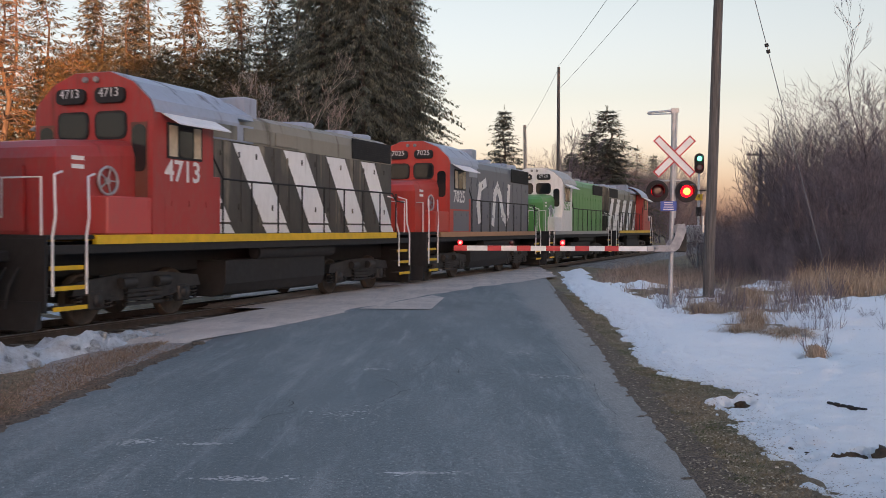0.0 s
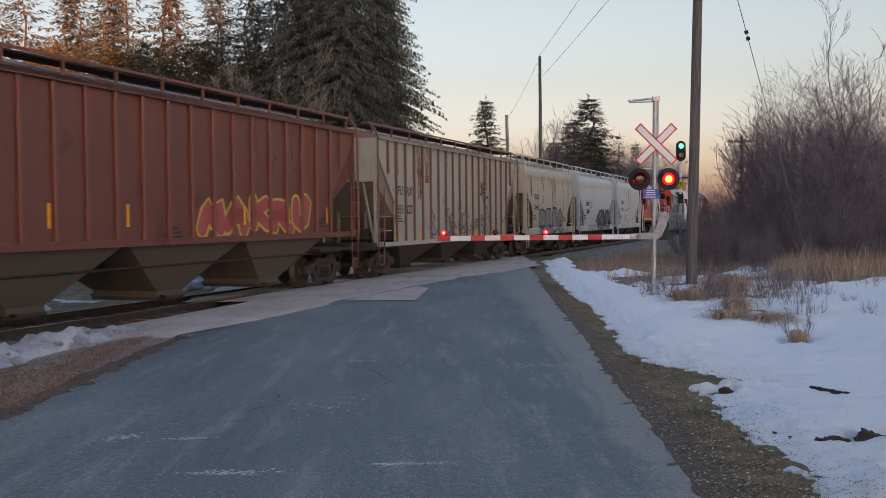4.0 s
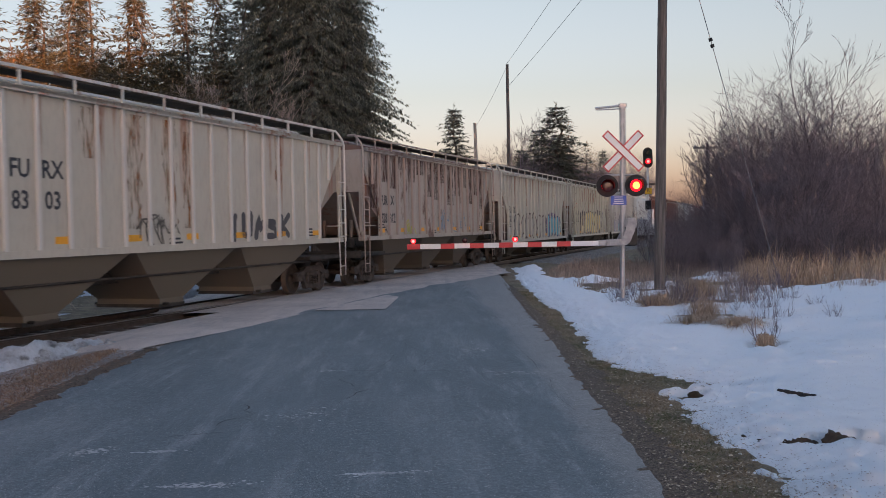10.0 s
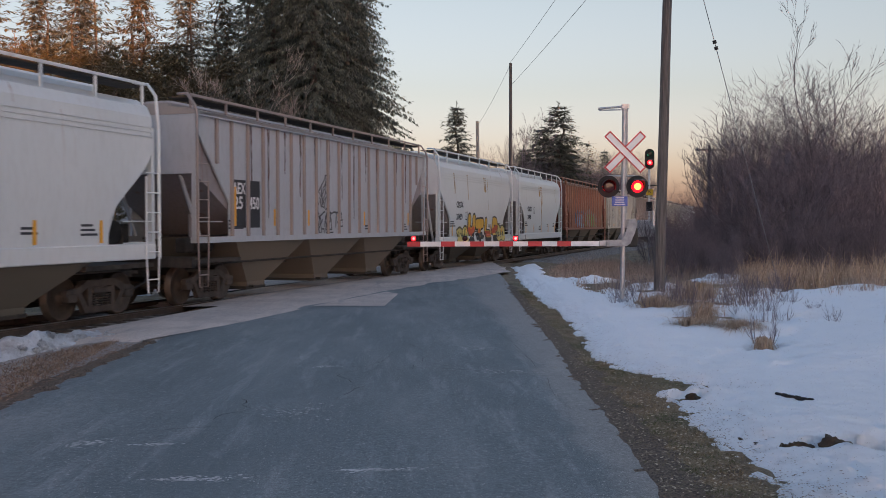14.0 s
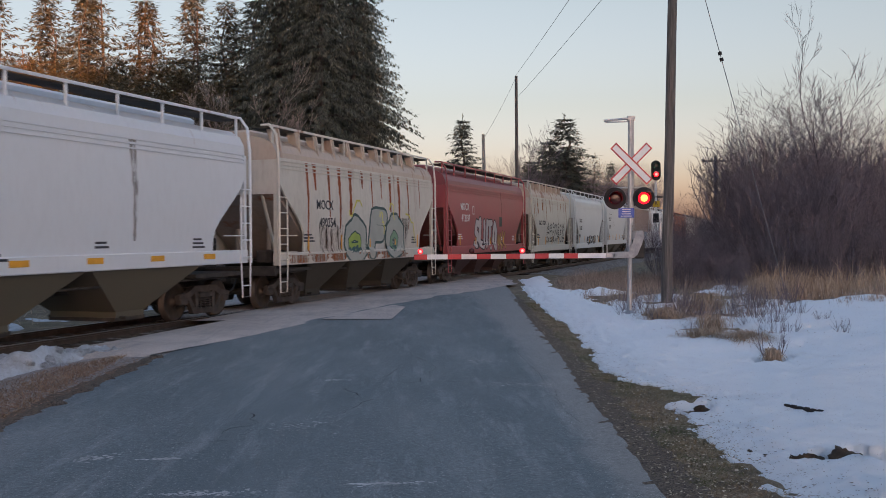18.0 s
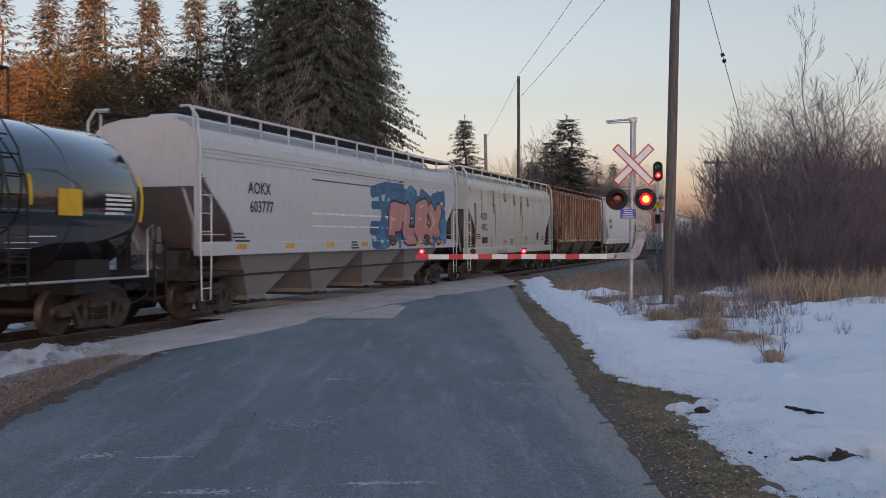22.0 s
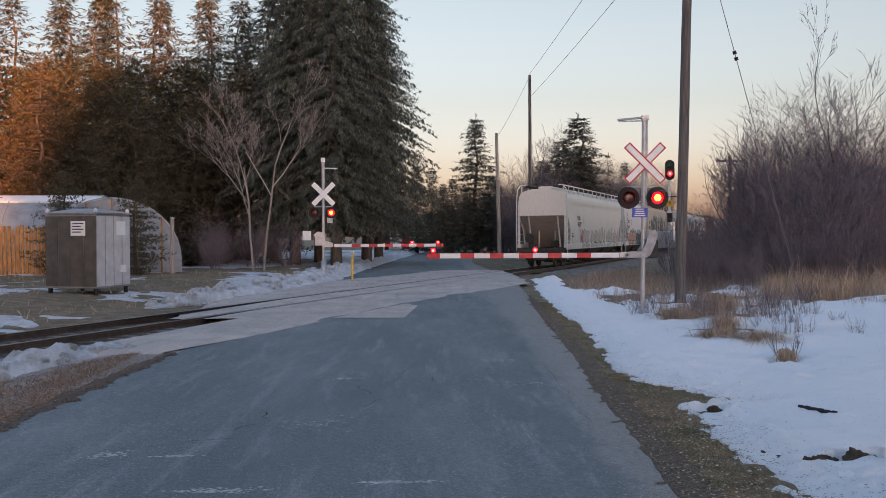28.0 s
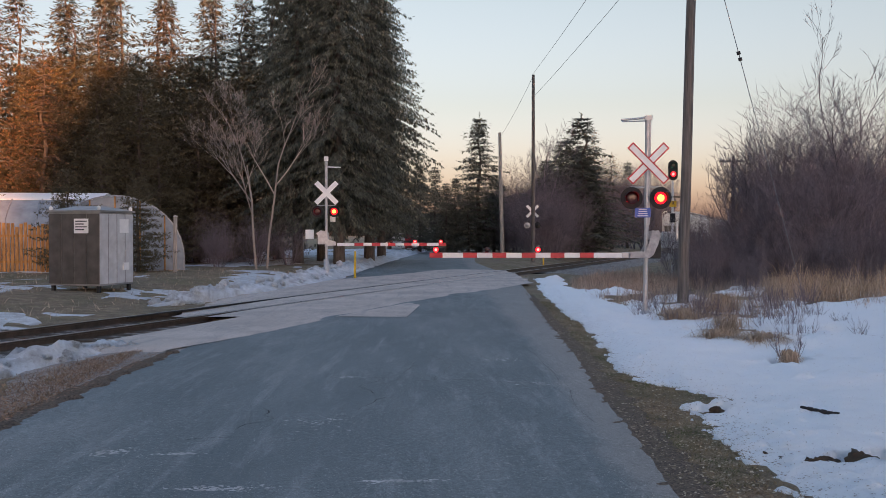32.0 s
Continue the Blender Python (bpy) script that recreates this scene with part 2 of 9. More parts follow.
WHEEL = plain("worn_wheel_steel", (0.085, 0.065, 0.052), 0.55, 0.6, 0.3, 6)
YELLOW = plain("yellow_paint", (0.68, 0.42, 0.02), 0.5, 0, 0.12, 5)
ORANGE = plain("orange_reflector", (0.78, 0.36, 0.03), 0.45, 0, 0.1, 5)
POLE = bark_like("weathered_pole_wood", (0.13, 0.115, 0.108), 22, (1, 1, 0.06))
LENS_RED = plain("unlit_red_glass", (0.045, 0.005, 0.006), 0.25, 0, 0.1, 6)
LENS_GREEN = plain("unlit_green_glass", (0.010, 0.014, 0.013), 0.35, 0, 0.1, 6)
LENS_CLEAR = plain("unlit_clear_glass", (0.25, 0.25, 0.26), 0.15, 0, 0.1, 6)
GLOW_RED = glow("lit_red_lamp", (1.0, 0.006, 0.008), 1.6)
GLOW_PINK = glow("lit_small_lamp_core", (1.0, 0.10, 0.08), 2.0)
GLOW_HOT = glow("lit_lamp_core", (1.0, 0.30, 0.03), 2.2)
GLOW_GREEN = glow("lit_green_lamp", (0.03, 0.8, 0.42), 1.0)
BARK = bark_like("grey_bark", (0.10, 0.082, 0.068), 12)
TWIG = leafy("bare_twigs", (0.085, 0.070, 0.084), (0.27, 0.225, 0.245))
PALE_TWIG = leafy("pale_bare_limbs", (0.17, 0.145, 0.13), (0.38, 0.33, 0.29))
STRAW = leafy("dry_straw", (0.22, 0.15, 0.105), (0.64, 0.49, 0.36))
NEEDLE = leafy("spruce_needles", (0.046, 0.056, 0.046), (0.140, 0.145, 0.105))
NEEDLE_BROWN = leafy("browned_needles", (0.10, 0.062, 0.034), (0.24, 0.14, 0.07))


# ---- mesh tools ----
class Geo:
    """Collects the faces of one mesh; several materials are allowed."""

    def __init__(self):
        self.v, self.f, self.s, self.mi = [], [], [], []
        self.slot = 0

    def face(self, pts, smooth=False):
        i = len(self.v)
        self.v += [tuple(p) for p in pts]
        self.f.append(tuple(range(i, i + len(pts))))
        self.s.append(smooth), self.mi.append(self.slot)

    def add(self, verts, faces, smooth=False):
        i = len(self.v)
        self.v += [tuple(p) for p in verts]
        for f in faces:
            self.f.append(tuple(a + i for a in f))
            self.s.append(smooth), self.mi.append(self.slot)

    def box(self, x0, x1, y0, y1, z0, z1, c=0.0):
        if c <= 0:
            v = [(x, y, z) for z in (z0, z1) for y in (y0, y1) for x in (x0, x1)]
            self.add(v, [(0, 2, 3, 1), (4, 5, 7, 6), (0, 1, 5, 4), (2, 6, 7, 3), (0, 4, 6, 2), (1, 3, 7, 5)])
            return
        # chamfered upright edges and top
        def ring(i, z):
            return [(x0 + i + c, y0 + i, z), (x1 - i - c, y0 + i, z), (x1 - i, y0 + i + c, z), (x1 - i, y1 - i - c, z),
                    (x1 - i - c, y1 - i, z), (x0 + i + c, y1 - i, z), (x0 + i, y1 - i - c, z), (x0 + i, y0 + i + c, z)]
        self.loft([ring(c, z0), ring(0, z0 + c), ring(0, z1 - c), ring(c, z1)], caps=True)

    def loft(self, rings, caps=True, smooth=False):
        n = len(rings[0])
        v = [p for r in rings for p in r]
        f = []
        for k in range(len(rings) - 1):
            for i in range(n):
                j = (i + 1) % n
                f.append((k * n + i, k * n + j, (k + 1) * n + j, (k + 1) * n + i))
        self.add(v, f, smooth)
        if caps:
            self.add(rings[0], [tuple(range(n))[::-1]])
            self.add(rings[-1], [tuple(range(n))])

    def tube(self, pts, r, n=6, smooth=True, caps=True):
        """A round bar along a line of points; r may be a list."""
        pts = [Vector(p) for p in pts]
        rs = r if isinstance(r, (list, tuple)) else [r] * len(pts)
        rings = []
        for i, p in enumerate(pts):
            a = (pts[min(i + 1, len(pts) - 1)] - pts[max(i - 1, 0)]).normalized()
            u = a.orthogonal().normalized() if abs(a.z) < 0.999 else Vector((1, 0, 0))
            if i and abs(a.dot(last)) > 0.2:
                u = (lu - a * lu.dot(a)).normalized()
            w = a.cross(u)
            lu, last = u, a
            rings.append([p + (u * math.cos(2 * math.pi * k / n) + w * math.sin(2 * math.pi * k / n)) * rs[i] for k in range(n)])
        self.loft(rings, caps, smooth)

    def prism(self, outline, axis, a, b, smooth=False):
        """An outline of two-number points, drawn out along an axis from a to b."""
        put = {"x": lambda p, q: (q, p[0], p[1]), "y": lambda p, q: (p[0], q, p[1]), "z": lambda p, q: (p[0], p[1], q)}[axis]
        n = len(outline)
        lo, hi = [put(p, a) for p in outline], [put(p, b) for p in outline]
        self.add(lo + hi, [(i, (i + 1) % n, n + (i + 1) % n, n + i) for i in range(n)], smooth)
        self.add(lo, [tuple(range(n))[::-1]])
        self.add(hi, [tuple(range(n))])

    def lathe(self, profile, centre, axis="y", n=20, smooth=True):
        """Radius and height pairs, turned about an axis."""
        rings = []
        for r, h in profile:
            ring = []
            for k in range(n):
                c, s = math.cos(2 * math.pi * k / n) * r, math.sin(2 * math.pi * k / n) * r
                d = {"y": (c, h, s), "x": (h, c, s), "z": (c, s, h)}[axis]
                ring.append((centre[0] + d[0], centre[1] + d[1], centre[2] + d[2]))
            rings.append(ring)
        self.loft(rings, True, smooth)

    def mesh(self, name, *mats):
        me = bpy.data.meshes.new(name)
        me.from_pydata(self.v, [], self.f)
        me.polygons.foreach_set("use_smooth", self.s)
        if len(mats) > 1:
            me.polygons.foreach_set("material_index", self.mi)
        for m in mats:
            me.materials.append(m)
        bm = bmesh.new()
        bm.from_mesh(me)
        bmesh.ops.recalc_face_normals(bm, faces=bm.faces)
        bm.to_mesh(me)
        bm.free()
        return me


def part(name, geo, mats, parent=None, label=""):
    mats = mats if isinstance(mats, (list, tuple)) else [mats]
    ob = new(name, geo.mesh(name, *mats) if isinstance(geo, Geo) else geo)
    if parent:
        ob.parent = parent
    if label:
        ob["label"] = label
    return ob


def thing(name, label, category, group="", kind="", at=None):
    ob = new(name)
    ob.empty_display_size = 0.2
    tagged(ob, label, category, group, kind)
    if at is not None:
        ob.matrix_basis = at
    return ob


def lettering(name, text, size, m, mat, parent, label="", fat=0.0, squeeze=1.0):
    """Writing with the built-in font as a thin mesh; m takes the text's plane into the parent's space."""
    cu = bpy.data.curves.new(name, "FONT")
    cu.body, cu.size, cu.extrude, cu.offset = text, size, 0.002, fat
    cu.align_x, cu.align_y, cu.resolution_u = "CENTER", "BOTTOM", 2
    tmp = bpy.data.objects.new(name, cu)
    me = bpy.data.meshes.new_from_object(tmp)
    bpy.data.objects.remove(tmp)
    me.transform(m @ Matrix.Diagonal((squeeze, 1, 1, 1)))
    me.materials.clear()
    me.materials.append(mat)
    return part(name, me, mat, parent, label)


NEAR_SIDE = Matrix(((1, 0, 0, 0), (0, 0, -1, 0), (0, 1, 0, 0), (0, 0, 0, 1)))   # text that faces -y, reading towards +x


def on_side(x, y, z):
    return Matrix.Translation((x, y, z)) @ NEAR_SIDE

# ---- the plan ----
TRACK = pose(-13.18, 4.72, 0.0, 0, 0, 70.3)      # x runs along the rails, y away from the camera
TRACK_INV = TRACK.inverted()
ROAD_LEFT, ROAD_RIGHT = -4.5, 1.85
CROSS_A, CROSS_B = 21.0, 51.5                     # the crossing, along the rails


def smooth(a, b, x):
    t = max(0.0, min(1.0, (x - a) / (b - a)))
    return t * t * (3 - 2 * t)


def n2(x, y, s, seed=0.0):
    return noise.noise((x * s + seed, y * s - seed * 0.7, seed))


def road_shift(y):
    """How far the road bends to the right beyond the crossing."""
    return 0.0 if y < 40 else 0.00042 * (y - 40) ** 2


def beside_road(x, y):
    c = road_shift(y)
    return max(ROAD_LEFT + c - x, x - ROAD_RIGHT - c, 0.0)


def along_track(x, y):
    p = TRACK_INV @ Vector((x, y, 0))
    return p.x, p.y


def lie(x, y):
    """Height of the bare ground."""
    d = beside_road(x, y)
    a, q = along_track(x, y)
    h = -0.07 - 0.10 * smooth(0.2, 2.5, d) + 0.05 * n2(x, y, 0.6, 3) * smooth(0, 1.5, d) + 0.10 * n2(x, y, 0.16, 8) * smooth(0.5, 5, d)
    if q > 3 or x < -6:
        h += 0.35 * smooth(4, 8, q) * smooth(0.3, 4, d)
    if x > 2:
        h += 0.42 * smooth(5.5, 12, x) * (1 - smooth(24, 36, y)) + 0.10 * n2(x, y, 0.45, 21) * smooth(3, 6, x)
    bed = smooth(4.2, 2.0, abs(q)) if abs(q) < 4.2 else 0.0
    off = smooth(0.0, 3.0, max(CROSS_A - a, a - CROSS_B, 0.0))
    if abs(q) < 5.5:
        ditch = -0.55 if a > CROSS_B else -0.32
        h = h + (ditch - h) * off * (smooth(5.5, 2.5, abs(q)) if q > 0 or a > CROSS_B else smooth(3.2, 2.0, abs(q)))
    return h + 0.0 * bed


def steps(parts):
    out = []
    for a, b, s in parts:
        k = max(1, round((b - a) / s))
        out += [a + (b - a) * i / k for i in range(k)]
    return out + [parts[-1][1]]


def sheet(xs, ys, height, keep=None, thick=0.0):
    g = Geo()
    index = {}
    for j, y in enumerate(ys):
        for i, x in enumerate(xs):
            index[i, j] = len(g.v)
            g.v.append((x, y, height(x, y)))
    for j in range(len(ys) - 1):
        for i in range(len(xs) - 1):
            if keep and not keep(i, j):
                continue
            g.f.append((index[i, j], index[i + 1, j], index[i + 1, j + 1], index[i, j + 1]))
            g.s.append(True), g.mi.append(0)
    return g


g = sheet(steps([(-900, -120, 60), (-120, -40, 8), (-40, -12, 1.2), (-12, 12, 0.4), (12, 40, 1.2), (40, 120, 8), (120, 900, 60)]),
          steps([(-500, -20, 40), (-20, 4, 2), (4, 30, 0.4), (30, 70, 0.9), (70, 130, 6), (130, 1500, 80)]), lie)
ground = part("ground", g, GROUND)
tagged(ground, "bare earth and dry grass beside the road", "ground", kind="structure")


def road_right(y):
    """The right edge of the asphalt, which widens towards the rails."""
    return ROAD_RIGHT - 0.40 + 0.0425 * max(4.0, min(y, 40.0)) - 1.25 * smooth(44, 75, y)


def road_z(x, y):
    """Height of the cambered asphalt."""
    b = road_right(y)
    return -0.035 * ((x - (ROAD_LEFT + b) / 2) / ((b - ROAD_LEFT) / 2)) ** 2 + 0.008 * n2(x, y, 0.7, 1.0)


def road_strip(x0, x1, y0, y1, z, step=0.6, ragged=0.07, seed=1.0):
    g = Geo()
    rows = []
    ys = steps([(y0, 4.5, step), (4.5, 20, 0.09), (20, y1, step)])
    k = len(ys) - 1
    for y in ys:
        c = road_shift(y)
        a = x0 + c + ragged * (n2(0, y, 0.5, seed) + 0.6 * n2(0, y, 2.1, seed))
        b = road_right(y) + c + ragged * (0.6 * n2(5, y, 0.5, seed) + 0.7 * n2(5, y, 2.6, seed) + 0.6 * n2(5, y, 7.0, seed) + 0.4 * n2(5, y, 15.0, seed))
        row = [(a - 0.08, y, z - 0.12)]
        for i in range(13):
            x = a + (b - a) * i / 12
            row.append((x, y, z - 0.035 * ((i - 6) / 6) ** 2 + 0.008 * n2(x, y, 0.7, seed)))
        rows.append(row + [(b + 0.08, y, z - 0.12)])
    n = len(rows[0])
    g.add([p for r in rows for p in r], [(j * n + i, j * n + i + 1, (j + 1) * n + i + 1, (j + 1) * n + i) for j in range(k) for i in range(n - 1)], True)
    return g


road = part("road", road_strip(ROAD_LEFT, ROAD_RIGHT, -14, 240, 0.0, 0.3), ASPHALT)
tagged(road, "worn blue-grey asphalt country road with cracks", "road", kind="structure")

# the paler paving on both sides of the rails
g = Geo()
for a0, a1, far in ((13.5, 20.0, -1.62), (20.0, 52.0, 4.6)):
    k = int((a1 - a0) / 0.5)
    rows_ = []
    for i in range(k + 1):
        a = a0 + (a1 - a0) * i / k
        lo = -4.0 - 0.6 * smooth(36, 46, a) + 0.10 * n2(a, 0, 0.35, 5) + 0.06 * n2(a, 0, 1.9, 6)
        hi = far + (0.5 * n2(a, 3, 0.3, 9) if far > 0 else 0.0)
        row = []
        for j in range(15):
            p = TRACK @ Vector((a, lo + (hi - lo) * j / 14, 0))
            c = road_shift(p.y)
            x = min(max(p.x, ROAD_LEFT - 2.3 + c + 0.4 * n2(1, p.y, 0.7, 2)), road_right(p.y) + 0.45 + c + 0.25 * n2(2, p.y, 0.8, 4))
            out = max(ROAD_LEFT + c - x, x - road_right(p.y) - c, 0.0)
            row.append((x, p.y, 0.010 - 0.06 * smooth(0.1, 2.0, out) - (0.03 if j in (0, 14) else 0.0)))
        rows_.append(row)
    rows_[0 if far < 0 else -1] = [(x, y, -0.12) for x, y, z in rows_[0 if far < 0 else -1]]
    g.add([p for r in rows_ for p in r], [(i * 15 + j, i * 15 + j + 1, (i + 1) * 15 + j + 1, (i + 1) * 15 + j) for i in range(k) for j in range(14)], True)
crossing_paving = part("crossing_paving", g, CONCRETE)
tagged(crossing_paving, "pale worn paving between and beside the rails", "paving", kind="structure")

# ---- the railway ----
g = Geo()
for a0, a1 in ((-70.0, 19.0), (CROSS_B, 190.0)):
    k = int((a1 - a0) / 0.5)
    prof = [(-3.3, -0.75), (-1.75, -0.17), (-1.2, -0.14), (1.2, -0.14), (1.75, -0.17), (3.3, -0.75)]
    rows = []
    for i in range(k + 1):
        a = a0 + (a1 - a0) * i / k
        rows.append([(a, y + 0.12 * n2(a, y, 1.7, 2), z + 0.035 * n2(a, y, 2.3, 6)) for y, z in prof])
    g.add([p for r in rows for p in r], [(i * 6 + j, i * 6 + j + 1, (i + 1) * 6 + j + 1, (i + 1) * 6 + j) for i in range(k) for j in range(5)], True)
ballast = part("ballast", g, BALLAST)
ballast.matrix_basis = TRACK
tagged(ballast, "crushed grey stone ballast under the rails", "ballast", kind="structure")

railway_track = thing("railway_track", "single railway track with rusty rails on dark wooden ties", "track", kind="structure", at=TRACK)
for side in (-0.7525, 0.7525):
    g = Geo()
    g.prism([(side - 0.07, -0.155), (side + 0.07, -0.155), (side + 0.07, -0.14), (side + 0.012, -0.12), (side + 0.012, -0.03), (side + 0.036, -0.022),
             (side + 0.036, 0.008), (side - 0.036, 0.008), (side - 0.036, -0.022), (side - 0.012, -0.03), (side - 0.012, -0.12), (side - 0.07, -0.14)], "x", -70, 190)
    g.slot = 1
    g.box(-70, 190, side - 0.030, side + 0.030, 0.008, 0.018)
    part("rail", g, [RAIL, RAIL_TOP], railway_track)
    g = Geo()
    g.box(19.0, CROSS_B, side + (0.04 if side < 0 else -0.11), side + (0.11 if side < 0 else -0.04), -0.02, 0.013)
    part("flangeway", g, BLACK, railway_track, "dark flangeway groove along the rail")
g = Geo()
g.box(-0.115, 0.115, -1.3, 1.3, -0.28, -0.115, 0.012)
tie_mesh = g.mesh("tie", TIE)
a = -24.0
while a < 100:
    if a < 19.0 or a > CROSS_B + 0.3:
        tie = part("tie", tie_mesh, TIE, railway_track)
        tie.matrix_basis = pose(a + random.uniform(-0.03, 0.03), random.uniform(-0.04, 0.04), random.uniform(-0.012, 0.0), 0, 0, random.uniform(-1, 1))
    a += 0.55

# ---- the train ----
SPEED = 17.418
# places of the couplings along the rails at the start, from the head of the train to its tail
JOINTS = [84.3, 67.8, 50.7, 34.6, 16.7, 4.0, -8.9, -21.0, -38.6, -56.8, -70.7, -87.9, -105.9, -124.3, -141.8, -160.0, -177.8, -190.6, -203.8,
          -221.3, -233.9, -246.6, -258.9, -273.3, -287.4, -304.7, -322.4, -340.5, -360.9, -374.3, -392.0, -405.5, -425.2]
JOINTS = [j - 4.46 + (-1.5 if k == 32 else 0.65 if k > 4 else 0.3 if k == 4 else 0.0) for k, j in enumerate(JOINTS)]
MARK0 = -0.65       # the datum from which marks on a wagon are placed, behind its rear coupling
TRAIN = []          # the vehicles, with the place of their middle at the start


def wheelset_mesh(r, n=22):
    g = Geo()
    for s in (-1, 1):
        k = [(r + 0.028, 0.685), (r + 0.028, 0.705), (r + 0.004, 0.72), (r - 0.004, 0.815), (r - 0.05, 0.82), (r - 0.075, 0.785), (0.16, 0.765), (0.11, 0.80), (0.09, 0.86), (0.001, 0.86)]
        g.lathe([(a, b * s) for a, b in k], (0, 0, 0), "y", n)
    g.tube([(0, -0.7, 0), (0, 0.7, 0)], 0.085, 10)
    for s in (-1, 1):
        g.tube([(0, 0.86 * s, 0), (0, 1.06 * s, 0)], 0.07, 10)
        for k in range(3):
            a = k * 2.094
            g.box(math.cos(a) * 0.05 - 0.015, math.cos(a) * 0.05 + 0.015, min(1.05 * s, 1.085 * s), max(1.05 * s, 1.085 * s), math.sin(a) * 0.05 - 0.015, math.sin(a) * 0.05 + 0.015)
    return g.mesh("wheelset", WHEEL)


WHEELSETS = {r: wheelset_mesh(r) for r in (0.457, 0.508)}


def side_frame_mesh():
    """A cast side frame with two windows, springs in its middle and bearing adapters at its ends."""
    g = Geo()
    for y0, y1 in ((0.94, 1.07),):
        g.prism([(-1.08, 0.50), (-1.05, 0.62), (-0.72, 0.66), (-0.45, 0.80), (0.45, 0.80), (0.72, 0.66), (1.05, 0.62), (1.08, 0.50), (0.70, 0.50), (0.42, 0.66), (-0.42, 0.66), (-0.70, 0.50)], "y", y0, y1)
        g.prism([(-0.72, 0.50), (-0.62, 0.54), (-0.42, 0.26), (0.42, 0.26), (0.62, 0.54), (0.72, 0.50), (0.50, 0.14), (-0.50, 0.14)], "y", y0, y1)
        for s in (-1, 1):
            g.box(s * 0.36 - 0.06, s * 0.36 + 0.06, y0, y1, 0.24, 0.68)
            g.box(s * 0.89 - 0.14, s * 0.89 + 0.14, y0 - 0.03, y1 + 0.02, 0.38, 0.56, 0.02)
    g.box(-0.30, 0.30, 0.90, 1.12, 0.52, 0.64, 0.02)
    for x in (-0.2, 0.0, 0.2):
        pts = [(x + 0.07 * math.cos(k * 1.05), 1.0 + 0.07 * math.sin(k * 1.05), 0.26 + 0.26 * k / 30) for k in range(31)]
        g.tube(pts, 0.017, 4)
    return g.mesh("side_frame", TRUCK)


SIDE_FRAME = side_frame_mesh()


def truck(parent, x, r=0.457, base=1.78, frame_mesh=None, name="truck"):
    g = Geo()
    g.box(-0.19, 0.19, -1.05, 1.05, 0.45, 0.74, 0.03)
    g.lathe([(0.2, 0.74), (0.2, 0.84), (0.001, 0.84)], (0, 0, 0), "z", 14)
    for s in (-1, 1):
        g.box(s * 0.42 - 0.05, s * 0.42 + 0.05, -0.85, 0.85, 0.36, 0.50)
    t = part(name, g, TRUCK, parent, "dark rusty two-axle truck")
    t.matrix_basis = pose(x, 0, 0.018)
    for s in (-1, 1):
        f = part("side_frame", frame_mesh or SIDE_FRAME, TRUCK, t)
        f.matrix_basis = pose(0, 0, 0, 0, 0, 0 if s > 0 else 180)
        w = part("wheelset", WHEELSETS[r], WHEEL, t)
        w.matrix_basis = pose(s * base / 2, 0, r)
        WHEELS.append((w, len(TRAIN), s * base / 2, r))
    return t


WHEELS = []


def coupler(parent, x, s):
    g = Geo()
    g.box(min(x, x + s * 0.42), max(x, x + s * 0.42), -0.08, 0.08, 0.78, 0.95, 0.015)
    g.prism([(x + s * 0.40, -0.17), (x + s * 0.58, -0.17), (x + s * 0.60, -0.05), (x + s * 0.60, 0.13), (x + s * 0.40, 0.17)], "z", 0.74, 0.99)
    part("coupler", g, TRUCK, parent)
    g = Geo()
    g.tube([(x, 0.35 * s, 0.85), (x + s * 0.2, 0.36 * s, 0.60), (x + s * 0.5, 0.25 * s, 0.45), (x + s * 0.66, 0.1 * s, 0.5)], 0.025, 6)
    part("air_hose", g, BLACK, parent)


def ladder(parent, x, y, z0, z1, mat, across="x", w=0.42, rungs=None, name="ladder"):
    g = Geo()
    d = w / 2
    ends = [(x - d, y), (x + d, y)] if across == "x" else [(x, y - d), (x, y + d)]
    for a, b in ends:
        g.box(a - 0.022, a + 0.022, b - 0.022, b + 0.022, z0, z1)
    n = rungs or max(2, int((z1 - z0) / 0.36))
    for i in range(n):
        z = z0 + 0.12 + (z1 - z0 - 0.2) * i / (n - 1)
        g.tube([(*ends[0], z), (*ends[1], z)], 0.016, 5)
    return part(name, g, mat, parent)


def side_y(z, sill):
    """How far the smooth side stands out at a height."""
    return 1.455 + 0.065 * math.sin(math.pi * max(0.0, min(1.0, (z - sill) / (4.1 - sill))))


